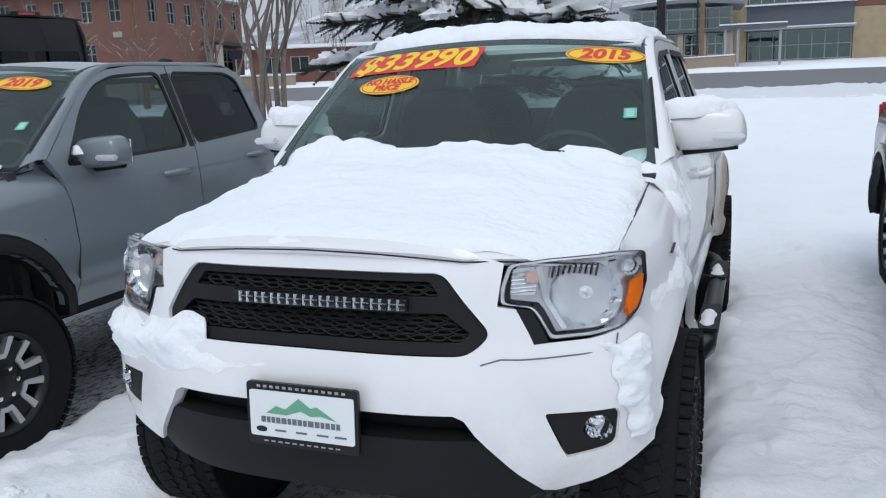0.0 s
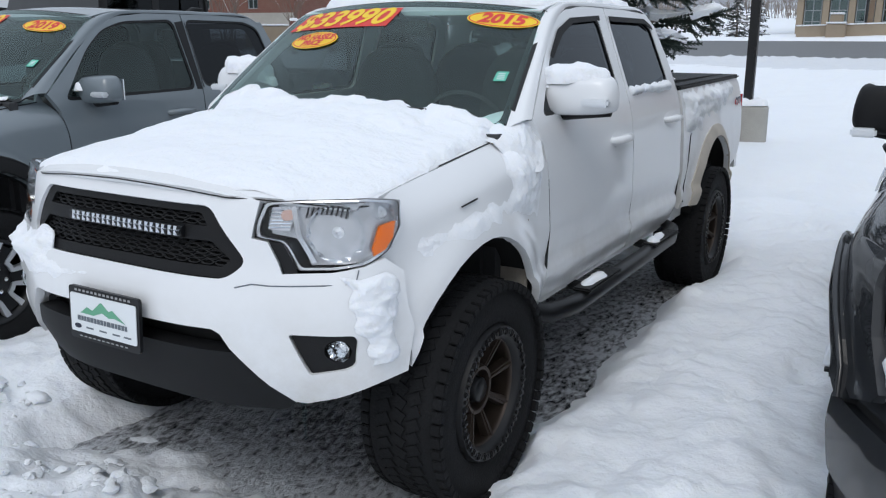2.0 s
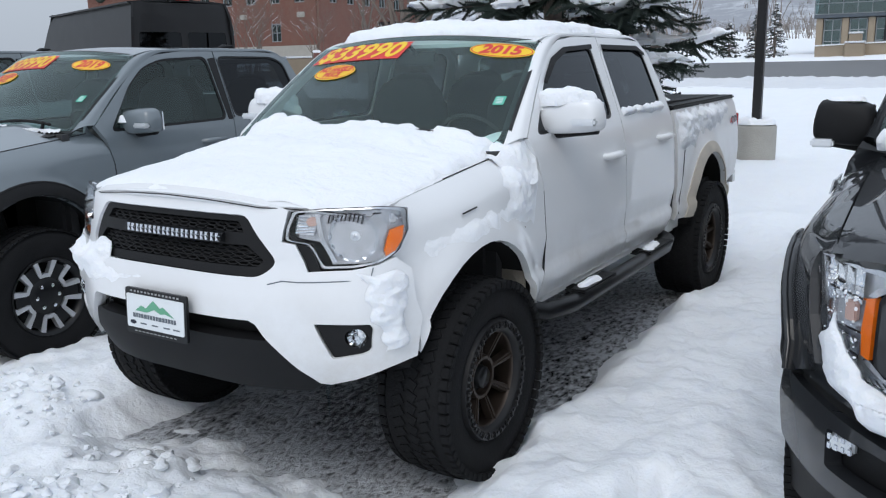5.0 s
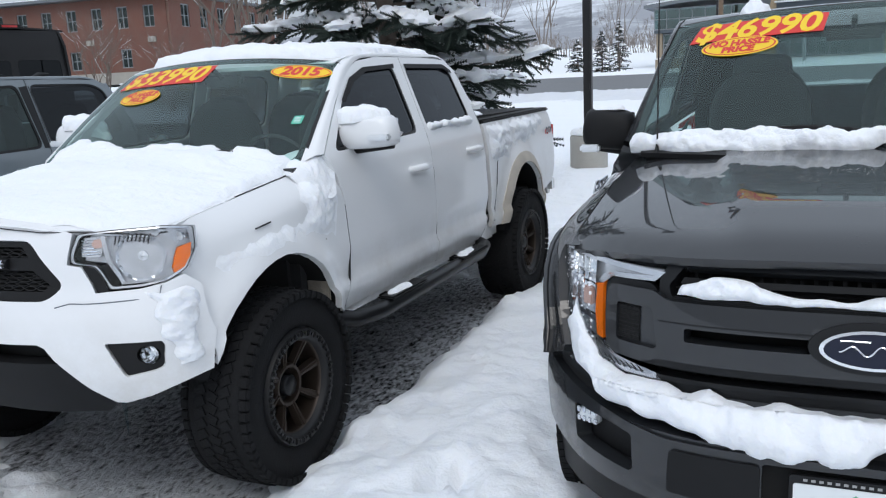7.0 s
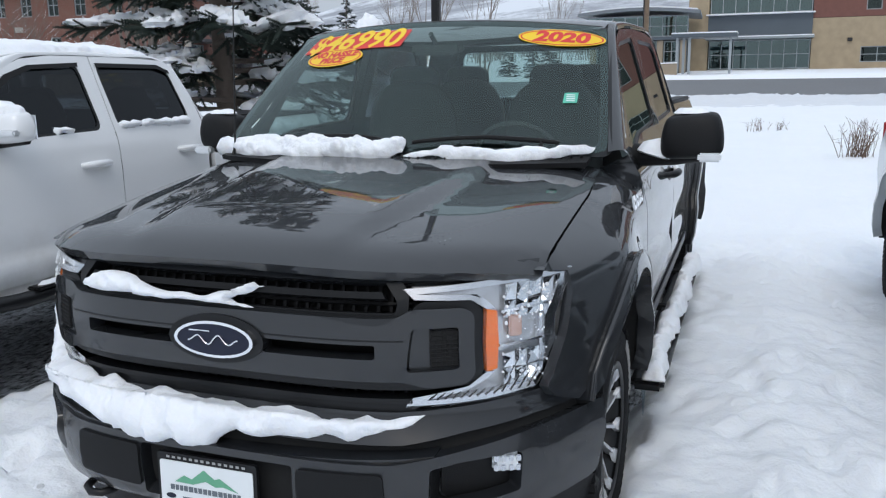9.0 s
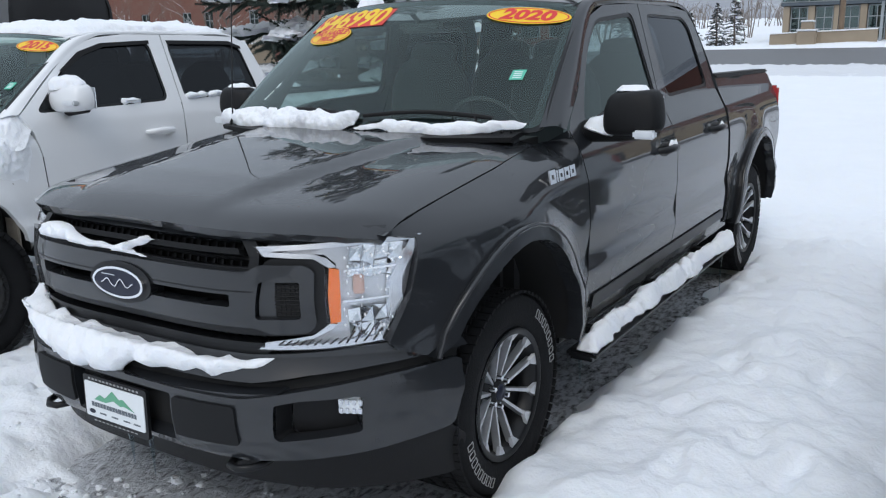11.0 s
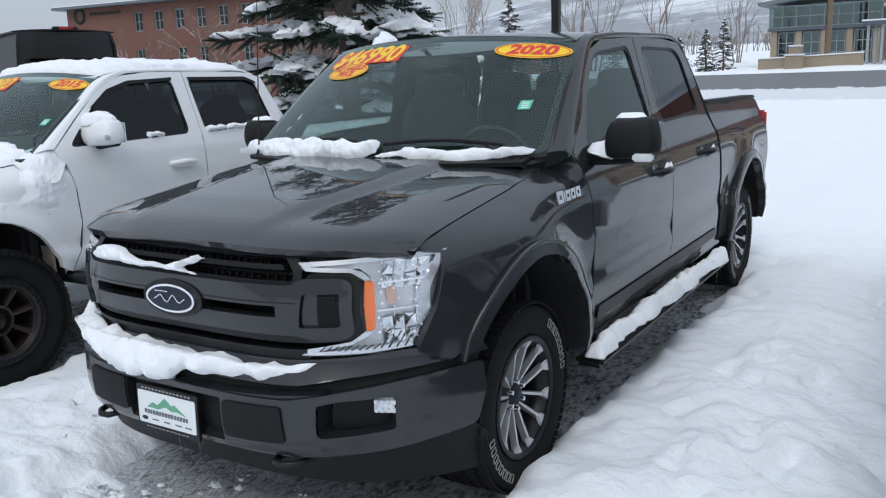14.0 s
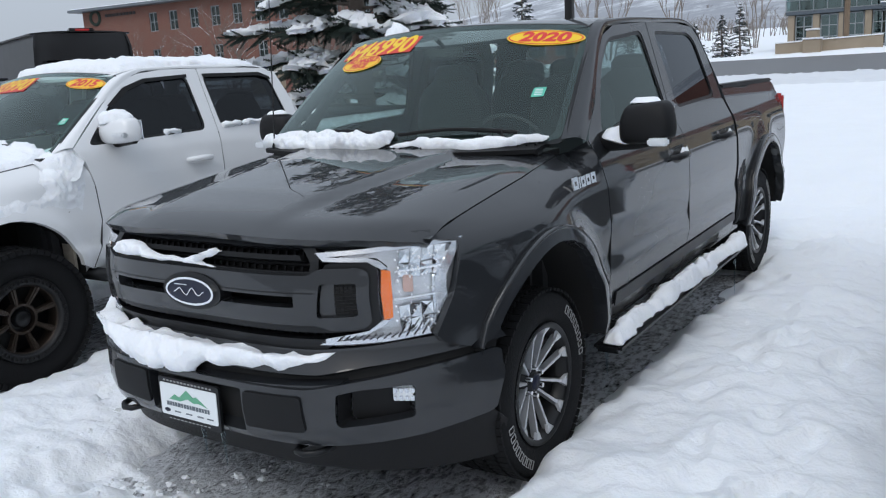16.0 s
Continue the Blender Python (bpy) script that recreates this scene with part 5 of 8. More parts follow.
# ---- the dark grey full-size pickup ----
def big_dims():
    return dict(
        belt=1.38, sill=0.49, lean=0.275, flare=0.035, hub=0.41, taper=(-0.08, 0.36),
        wide=[(0.4, 0.91), (0.55, 0.945), (0.72, 0.955), (0.80, 0.945), (0.95, 0.955), (1.12, 0.95), (1.25, 0.925), (1.33, 0.885), (1.38, 0.86)],
        arches=[(0.0, 0.47, 0.495, 0.54, 0.52), (3.683, 0.47, 0.50, 0.54, 0.52)],
        front_seam=[(0.62, 1.34), (0.66, 1.15), (0.68, 0.91), (0.66, 0.72), (0.57, 0.49)],
        fender_front=[(-0.515, 0.735), (-0.60, 0.77), (-0.62, 0.80), (-0.555, 0.93), (-0.495, 1.115), (-0.60, 1.135)],
        mid_seam=[(1.83, 1.39), (1.875, 1.10), (1.87, 0.70), (1.75, 0.49)],
        rear_seam=[(2.93, 1.38), (2.925, 1.0), (2.91, 0.62), (2.86, 0.49)],
        front_frame=[(0.84, 1.50), (1.02, 1.70), (1.17, 1.815), (1.35, 1.865), (1.84, 1.885)],
        rear_frame=[(1.85, 1.885), (2.4, 1.88), (2.68, 1.86), (2.81, 1.75), (2.90, 1.48)],
        front_window=[(0.80, 1.335), (0.90, 1.50), (1.06, 1.685), (1.22, 1.80), (1.73, 1.84), (1.79, 1.405), (1.15, 1.385)],
        rear_window=[(1.97, 1.39), (1.93, 1.835), (2.56, 1.825), (2.66, 1.77), (2.755, 1.41)],
        handle_f=(1.68, 1.145), handle_r=(2.63, 1.165), handle_mat=M["darkgrey"],
        rail=[(0.822, 0.465, 1.365), (0.775, 0.78, 1.615), (0.715, 1.10, 1.862), (0.70, 1.40, 1.902), (0.70, 2.0, 1.912), (0.70, 2.60, 1.892), (0.735, 2.80, 1.73), (0.85, 2.95, 1.38)],
        rail_in=[(0.60, 1.345), (0.84, 1.51), (1.15, 1.805), (1.40, 1.87), (2.0, 1.885), (2.64, 1.87), (2.83, 1.69), (2.94, 1.38)],
        wind_base=(0.822, 0.465, 1.36), wind_top=(0.715, 1.10, 1.862), sweep=0.20,
        roof_z=1.903, roof_half=0.705, crown=0.03, cab_rear=2.96,
        bed_top=[(2.97, 1.445), (4.41, 1.425)], bed_rear=[(4.45, 1.40), (4.465, 1.0), (4.41, 0.70), (4.24, 0.60)],
        bed_front=[(2.97, 0.52)], seats=(1.35, 2.30), rear_bumper=M["chrome"],
    )


def big_hood(x, y):
    f = -0.885 + 0.67 * abs(x) ** 4
    s = min(1, max(0, (y - f) / (0.45 - f)))
    dome = 0.5 - 0.16 * (1 - s)
    k = min(1, max(0, (dome - abs(x)) / 0.05))
    k = k * k * (3 - 2 * k)
    edge = max(0, abs(x) - 0.60) / 0.2
    return 1.203 + 0.147 * s ** 0.85 - 0.030 * (x / 0.8) ** 2 - 0.022 * edge ** 2 + 0.024 * k * min(1, s * 4) - 0.030 * max(0, 1 - s * 9) ** 2


def big_front(x, z):
    Y = float(np.interp(z, [0.25, 0.40, 0.46, 0.56, 0.66, 0.70, 0.745, 0.80, 0.95, 1.08, 1.14, 1.17], [0.86, 0.91, 0.945, 0.955, 0.95, 0.935, 0.90, 0.895, 0.905, 0.885, 0.86, 0.83]))
    return Vector((x, -Y + 0.67 * abs(x) ** 4, z))


def big_pickup(name, m, label, paint, full):
    D = big_dims()
    t = thing(name, m, label, "pickup truck", "pickups parked in a row")
    D["hood_edge"] = lambda y: (0.822 - 0.09 * max(0, y - 0.1), big_hood(0.812, y) - 0.003)
    D["handle_mat"] = M["satin"]
    D.update(flare_mat=paint, flare_w=0.055, flare_cut=0.72)
    X, ws, shield = body(t, D, paint, M["plastic"], M["side"], M["tinted"])
    out = (0, -1, 0)
    back = lambda d: (lambda x, z: big_front(x, z) + Vector((0, d, 0)))
    fr = [(x, -0.885 + 0.67 * abs(x) ** 4) for x in np.linspace(-0.815, 0.815, 25)]
    hood = [(-0.80, 0.46), (-0.815, 0.1), (-0.815, -0.20), *fr,
            (0.815, -0.20), (0.815, 0.1), (0.80, 0.46), (0.4, 0.31), (0, 0.25), (-0.4, 0.31)]
    sheet("hood", hood, [], lambda x, y: Vector((x, y, big_hood(x, y))), (0, 0, 1), paint, t, 0.04, 0.03)
    nose = [(-0.80, 1.128), (-0.50, 1.128), (0.50, 1.128), (0.80, 1.128), (0.80, 1.160), (0.5, 1.178), (0, 1.182), (-0.5, 1.178), (-0.80, 1.160)]
    sheet("hood_lip", nose, [], lambda x, z: big_front(x, z) + Vector((0, 0.01, 0)), out, paint, t, 0.05, 0.03)
    # grille: dark backing, lattice, body-coloured bar with brackets that plug into the lamps
    gb = sheet("grille", rounded([(-0.60, 1.135), (0.60, 1.135), (0.68, 0.76), (-0.68, 0.76)], 0.02), [], back(0.10), out, M["void"], t, 0.08, 0.01)
    fins = Geo()
    for i in range(31):
        x = -0.495 + i * 0.033
        for za, zb in ((1.035, 1.13), (0.775, 0.87)):
            fins.tube([big_front(x, za) + Vector((0, 0.07, 0)), big_front(x, zb) + Vector((0, 0.07, 0))], 0.006, 4, False)
    for z in (1.06, 0.84):
        fins.tube([big_front(x, z) + Vector((0, 0.062, 0)) for x in np.linspace(-0.53, 0.53, 15)], 0.006, 5)
    fins.link("grille_lattice", M["plastic"], gb)
    up = rounded([(-0.455, 1.132), (0.455, 1.132), (0.497, 1.075), (0.487, 1.040), (-0.487, 1.040), (-0.497, 1.075)], 0.012)
    sheet("grille_surround", rounded([(-0.49, 1.142), (0.49, 1.142), (0.522, 1.10), (0.522, 1.03), (-0.522, 1.03), (-0.522, 1.10)], 0.02), [up], back(0.016), out, M["satin"], gb, 0.06, 0.06)
    sheet("grille_bar", [(-0.455, 1.103), (0.455, 1.103), (0.465, 1.086), (-0.465, 1.086)], [], back(0.012), out, M["greyplastic"], gb, 0.06, 0.05)
    slots = [rounded([(s * 0.14, 0.966), (s * 0.45, 0.966), (s * 0.45, 0.926), (s * 0.14, 0.926)], 0.008) for s in (1, -1)]
    vents = [rounded([(s * 0.538, 1.010), (s * 0.645, 1.010), (s * 0.648, 0.893), (s * 0.525, 0.890)], 0.012) for s in (1, -1)]
    bar = [(-0.50, 1.038), (0.50, 1.038), (0.535, 1.062), (0.655, 1.060), (0.678, 1.040), (0.682, 0.872), (0.662, 0.846), (0.57, 0.842), (0.52, 0.862), (-0.52, 0.862), (-0.57, 0.842), (-0.662, 0.846), (-0.682, 0.872), (-0.678, 1.040), (-0.655, 1.060), (-0.535, 1.062)]
    mb = sheet("main_bar", rounded(bar, 0.018), slots + vents, back(-0.008), out, paint if full else M["satin"], gb, 0.035, 0.05)
    rim = [(-0.52, 1.045), (0.52, 1.045), (0.545, 1.074), (0.662, 1.072), (0.688, 1.046), (0.692, 0.866), (0.668, 0.834), (0.55, 0.828), (-0.55, 0.828), (-0.668, 0.834), (-0.692, 0.866), (-0.688, 1.046), (-0.662, 1.072), (-0.545, 1.074)]
    sheet("bar_seat", rounded(rim, 0.015), slots, back(0.022), out, M["satin"], gb, 0.05, 0.02)
    sheet("bar_crease", [(-0.52, 0.980), (0.52, 0.980), (0.52, 0.976), (-0.52, 0.976)], [ellipse(0, 0.978, 0.13, 0.03)], back(-0.0095), out, M["satin"], mb, 0.05, 0.003)
    for s in (1, -1):
        # the recessed pocket with its comb
        sheet("vent_floor", vents[0 if s > 0 else 1], [], back(0.010), out, paint if full else M["satin"], mb, 0.05, 0.006)
        sheet("vent_hole", [(s * 0.576, 1.004), (s * 0.641, 1.004), (s * 0.641, 0.898), (s * 0.580, 0.898)], [], back(0.006), out, M["void"], mb, 0.05, 0.004)
        hc = Geo()
        for i in range(6):
            x = s * (0.580 + i * 0.012)
            hc.tube([big_front(x, 0.899) + Vector((0, 0.004, 0)), big_front(x, 1.003) + Vector((0, 0.004, 0))], 0.0018, 4, False)
        for j in range(9):
            z = 0.903 + j * 0.012
            hc.tube([big_front(s * 0.578, z) + Vector((0, 0.003, 0)), big_front(s * 0.641, z) + Vector((0, 0.003, 0))], 0.0018, 4, False)
        hc.link("vent_mesh", M["plastic"], mb)
    sheet("lower_bar", [(-0.53, 0.806), (0.53, 0.806), (0.53, 0.792), (-0.53, 0.792)], [], back(0.012), out, M["satin"], gb, 0.06, 0.05)
    sheet("grille_chin", rounded([(-0.56, 0.790), (0.56, 0.790), (0.50, 0.748), (-0.50, 0.748)], 0.01), [], back(0.020), out, M["satin"], gb, 0.05, 0.04)
    if full:
        # the oval badge: dark blue field, bright rim, a plain flourish
        cx, cz = 0.0, 0.952
        sheet("badge_bezel", ellipse(cx, cz, 0.148, 0.070), [], back(-0.016), out, M["satin"], gb, 0.04, 0.03)
        bd = sheet("badge", ellipse(cx, cz, 0.120, 0.050), [], back(-0.024), out, M["blue"], gb, 0.04, 0.012, "blue oval badge with a bright rim")
        sheet("badge_rim", ellipse(cx, cz, 0.123, 0.053), [ellipse(cx, cz, 0.113, 0.045)], back(-0.027), out, M["chrome"], bd, 0.04, 0.01)
        fl = Geo()
        fl.tube([big_front(cx + x, cz + 0.014 * math.sin(x * 95) * (1 - (x / 0.1) ** 2)) + Vector((0, -0.027, 0)) for x in np.linspace(-0.078, 0.078, 40)], 0.0022, 5)
        fl.tube([big_front(cx + x, cz + 0.024 - 0.35 * (x + 0.04) ** 2) + Vector((0, -0.027, 0)) for x in np.linspace(-0.075, -0.01, 8)], 0.0022, 5)
        fl.link("badge_flourish", M["chrome"], bd)
    for s in (1, -1):
        # headlight: frosted crystal bowl, chrome outline, amber strip, dividers, louvres, cover
        hl = [(s * a, b) for a, b in ((0.505, 1.112), (0.72, 1.124), (0.872, 1.126), (0.862, 1.06), (0.846, 1.0), (0.848, 0.90), (0.846, 0.83), (0.826, 0.796), (0.70, 0.787), (0.512, 0.783), (0.530, 0.806), (0.66, 0.828), (0.698, 0.864), (0.694, 1.048), (0.666, 1.078), (0.535, 1.084))]
        hd = sheet("headlight", hl, [], back(0.060), out, M["darkchrome"], t, 0.05, 0.01)
        brow = [(0.507, 1.110), (0.72, 1.122), (0.870, 1.124), (0.850, 1.110), (0.72, 1.106), (0.60, 1.100), (0.540, 1.096), (0.660, 1.088), (0.694, 1.074), (0.716, 1.046), (0.700, 1.044), (0.664, 1.074), (0.535, 1.082)]
        sheet("headlight_brow", [(s * a, b) for a, b in brow], [], back(0.014), out, M["lampchrome"], hd, 0.05, 0.04)
        foot = [(0.513, 0.785), (0.70, 0.788), (0.820, 0.798), (0.842, 0.832), (0.846, 0.90), (0.842, 0.998), (0.858, 1.06), (0.868, 1.122), (0.850, 1.112), (0.838, 1.05), (0.820, 0.995), (0.822, 0.90), (0.816, 0.842), (0.800, 0.816), (0.70, 0.806), (0.560, 0.798), (0.66, 0.822), (0.705, 0.850), (0.716, 0.866), (0.700, 0.868), (0.66, 0.832), (0.532, 0.808)]
        sheet("headlight_outline", [(s * a, b) for a, b in foot], [], back(0.014), out, M["lampchrome"], hd, 0.05, 0.04)
        sheet("amber_strip", [(s * 0.698, 1.044), (s * 0.720, 1.036), (s * 0.726, 0.95), (s * 0.722, 0.872), (s * 0.700, 0.866)], [], back(0.018), out, M["amber"], hd, 0.05, 0.02)
        for z in (0.935, 1.03):
            sheet("lamp_divider", [(s * 0.728, z + 0.004), (s * 0.830, z + 0.007), (s * 0.830, z + 0.001), (s * 0.728, z - 0.003)], [], back(0.022), out, M["chrome"], hd, 0.05, 0.045)
        facet, fq = [], []
        rn = random.Random(3)
        for j in range(6):
            for i in range(4):
                if 2 <= j <= 3 and i < 3:
                    continue
                x0, z0 = 0.730 + i * 0.0255, 0.815 + j * 0.0485
                q = [(x0, z0), (x0 + 0.0245, z0 + rn.uniform(-0.006, 0.006)), (x0 + 0.0245, z0 + 0.046), (x0, z0 + 0.046 + rn.uniform(-0.006, 0.006))]
                k = len(facet)
                facet += [tuple(big_front(s * a, b) + Vector((0, 0.038, 0))) for a, b in q]
                facet.append(tuple(big_front(s * (x0 + 0.012 + rn.uniform(-0.006, 0.006)), z0 + 0.023 + rn.uniform(-0.01, 0.01)) + Vector((0, rn.uniform(0.040, 0.058), 0))))
                fq += [(k + u, k + (u + 1) % 4, k + 4) if s > 0 else (k + (u + 1) % 4, k + u, k + 4) for u in range(4)]
        link("lamp_facets", facet, fq, M["bowl"], hd, flat=len(fq))
        p = big_front(s * 0.755, 0.985) + Vector((0, 0.035, 0))
        Geo().box((0, 0, 0), (0.034, 0.02, 0.060), Matrix.Translation(p) @ Matrix.Rotation(s * 0.5, 4, "Z"), 0.004).link("lamp_bulb", M["paleamber"], hd)
        rib = Geo()
        for i in range(14):
            x = s * (0.57 + i * 0.018)
            rib.tube([big_front(x, 0.800) + Vector((0, 0.012, 0)), big_front(x + s * 0.018, 0.838 if i > 8 else 0.818) + Vector((0, 0.016, 0))], 0.003, 4)
        rib.link("lamp_ribs", M["satin"], hd)
        c = sheet("headlight_cover", hl, [], back(0.006), out, M["lens"], hd, 0.06, 0.003)
        c.visible_shadow = False
    # bumper with fog pockets, pads and plate recess
    pocket = [rounded([(s * 0.592, 0.628), (s * 0.66, 0.642), (s * 0.785, 0.640), (s * 0.792, 0.625), (s * 0.788, 0.520), (s * 0.60, 0.507), (s * 0.588, 0.52)], 0.012) for s in (1, -1)]
    recess = rounded([(-0.245, 0.622), (0.235, 0.622), (0.235, 0.455), (-0.245, 0.455)], 0.012)
    bump = [(-0.945, 0.47), (-0.80, 0.445), (-0.5, 0.428), (0.5, 0.428), (0.80, 0.445), (0.945, 0.47), (0.965, 0.60), (0.955, 0.705), (0.80, 0.690), (0.66, 0.672), (0.50, 0.645), (-0.50, 0.645), (-0.66, 0.672), (-0.80, 0.690), (-0.955, 0.705), (-0.965, 0.60)]
    bp = sheet("front_bumper", rounded(bump, 0.02), pocket + [recess], back(-0.012), out, paint, t, 0.04, 0.05)
    topb = [(-0.955, 0.730), (-0.80, 0.722), (-0.66, 0.712), (-0.52, 0.690), (0.52, 0.690), (0.66, 0.712), (0.80, 0.722), (0.955, 0.730), (0.93, 0.785), (0.84, 0.788), (0.50, 0.770), (-0.50, 0.770), (-0.84, 0.788), (-0.93, 0.785)]
    sheet("bumper_top", topb, [], back(0.006), out, paint, t, 0.04, 0.06)
    sheet("bumper_groove", [(-0.93, 0.74), (-0.52, 0.70), (0.52, 0.70), (0.93, 0.74), (0.93, 0.68), (0.52, 0.63), (-0.52, 0.63), (-0.93, 0.68)], [], back(0.045), out, M["void"], t, 0.06, 0.01)
    ledge = lambda u, v: big_front(u, 0.640 + 0.04 * min(1, abs(u))) + Vector((0, -0.006 + 0.06 * v, 0.006 * v))
    sheet("bumper_ledge", [(-0.60, 0), (0.60, 0), (0.60, 1), (-0.60, 1)], [], ledge, (0, 0, 1), paint, t, 0.08, 0.02)
    sheet("plate_recess", rounded([(-0.26, 0.635), (0.25, 0.635), (0.25, 0.445), (-0.26, 0.445)], 0.01), [], back(0.03), out, M["void"], bp, 0.1, 0.01)
    for s in (1, -1):
        sheet("bumper_pad", rounded([(s * 0.250, 0.618), (s * 0.482, 0.620), (s * 0.490, 0.487), (s * 0.250, 0.483)], 0.015), [], back(-0.022), out, M["greyplastic"], bp, 0.06, 0.02)
        pk = sheet("fog_pocket", [(a * 1.01, b) for a, b in pocket[0 if s > 0 else 1]], [], back(0.070), out, M["plastic"], bp, 0.06, 0.01)
        wall = pocket[0 if s > 0 else 1]
        n = len(wall)
        link("pocket_wall", [tuple(big_front(a, b) + Vector((0, d, 0))) for d in (0.0, 0.072) for a, b in wall], [(i, (i + 1) % n, n + (i + 1) % n, n + i) for i in range(n)], M["plastic"], pk)
        p = big_front(s * 0.742, 0.600) + Vector((0, 0.058, 0))
        mm = Matrix.Translation(p) @ Matrix.Rotation(s * 0.45, 4, "Z")
        Geo().box((0, 0, 0), (0.078, 0.05, 0.056), mm, 0.010).link("fog_lamp", M["reflector"], pk)
        for i in range(4):
            for j in range(2):
                Geo().box((-0.030 + i * 0.020, -0.026, -0.014 + j * 0.028), (0.014, 0.006, 0.020), mm, 0.003).link("fog_cell", M["ledglass"], pk)
        hook = Geo().tube([big_front(s * 0.47 + a, 0.405) + Vector((0, b, 0)) for a, b in ((-0.045, 0.10), (-0.05, 0.0), (-0.035, -0.035), (0, -0.05), (0.035, -0.035), (0.05, 0.0), (0.045, 0.10))], 0.013, 8)
        hook.link("tow_hook", M["satin"], t)
        wheel(t, "split", 0.40, 0.247, 0.135, (s * 0.80, 0, 0.41), s, full)
        wheel(t, "split", 0.40, 0.247, 0.135, (s * 0.80, 3.683, 0.41), s, full)
        # step board
        st = Geo().box((s * 0.985, 1.66, 0.405), (0.13, 2.30, 0.05), bevel=0.018).link("step_board", M["satin"], t)
        for y in (0.8, 1.66, 2.5):
            Geo().box((s * 0.86, y, 0.425), (0.20, 0.05, 0.03)).link("step_bracket", M["void"], st)
        mx = 1.10 if s > 0 or not full else 0.95
        mirror(t, (s * mx, 0.755 if s > 0 else 0.69, 1.41), s, (0.235, 0.20, 0.190), M["plastic"], M["plastic"], 0.88, -0.42)
        # badge on the flank, and a black strip that paints in a dark reflection
        g = 0.004
        flank = lambda y, z: Vector((s * X(y, z), y, z))
        sheet("flank_reflection", [(0.72, 0.615), (2.86, 0.62), (2.87, 0.565), (0.70, 0.555)], [], flank, (s, 0, 0), M["satin"], t, 0.06, 0.006, lift=0.010)
        y0 = 0.30
        for w, h in ((0.052, 0.052), (0.012, 0.045), (0.046, 0.045), (0.046, 0.045), (0.05, 0.045)):
            z0 = 1.165 + 0.02 * (y0 - 0.3)
            sheet("badge_bar", [(y0, z0), (y0 + w, z0), (y0 + w + 0.004, z0 + h), (y0 + 0.006, z0 + h)], [[(y0 + w * 0.35, z0 + h * 0.3), (y0 + w * 0.75, z0 + h * 0.3), (y0 + w * 0.75, z0 + h * 0.65), (y0 + w * 0.35, z0 + h * 0.65)]] if w > 0.02 else [], flank, (s, 0, 0), M["chrome"], t, 0.05, 0.006, lift=0.006)
            y0 += w + 0.008
    dam = rounded([(-0.925, 0.475), (0.925, 0.475), (0.945, 0.40), (0.915, 0.262), (0.50, 0.305), (-0.50, 0.305), (-0.915, 0.262), (-0.945, 0.40)], 0.015)
    sheet("air_dam", dam, [], back(0.03), out, M["plastic"], t, 0.06, 0.03)
    Geo().tube([(-0.70, 0.33, 1.33), (-0.70, 0.35, 1.38), (-0.70, 0.42, 2.15)], [0.010, 0.004, 0.002], 6).link("antenna", M["satin"], t)
    return t, D, X, ws, shield


F0 = pose(3.045, 0.40, 0.0, 0.7, 0, 0.5) @ Matrix.Diagonal((1.06, 1, 1, 1))
frd, frdD, frdX, frdW, frdS = big_pickup("pickup_truck", F0, "dark grey crew-cab pickup with wet glossy paint", M["darkgrey"], True)
stickers(frdS, frdW, "46990", "2020", (-0.50, 0.85, 0.37, 0.08), (0.757, 0.855), (0.83, 0.36), (-0.58, 0.70))
dealer_plate(frd, -0.022, -0.978, 0.522, -2)
N0 = pose(6.50, 0.30, 0.0, 0, 0, 3.0)
nxt, _, _, nxtW, nxtS = big_pickup("pickup_truck", N0, "pale silver crew-cab pickup at the end of the row", M["silver"], False)
stickers(nxtS, nxtW, "", "2020", None, (0.66, 0.86), (0.80, 0.36))


# ---- ground ----
def rise(y):
    """Height of the land: level round the cars, climbing to the road and beyond."""
    return float(np.interp(y, [-60, 1.5, 6, 36, 46, 53, 70, 140, 400], [0, 0, 0.06, 0.80, 1.55, 1.72, 2.1, 5, 16]))


def ground_mesh(name, xs, ys, height, mat, label, category):
    vs = [(x, y, height(x, y)) for y in ys for x in xs]
    n = len(xs)
    fs = [(j * n + i, j * n + i + 1, (j + 1) * n + i + 1, (j + 1) * n + i) for j in range(len(ys) - 1) for i in range(n - 1)]
    return tagged(link(name, vs, fs, mat), label, category, "", "structure")


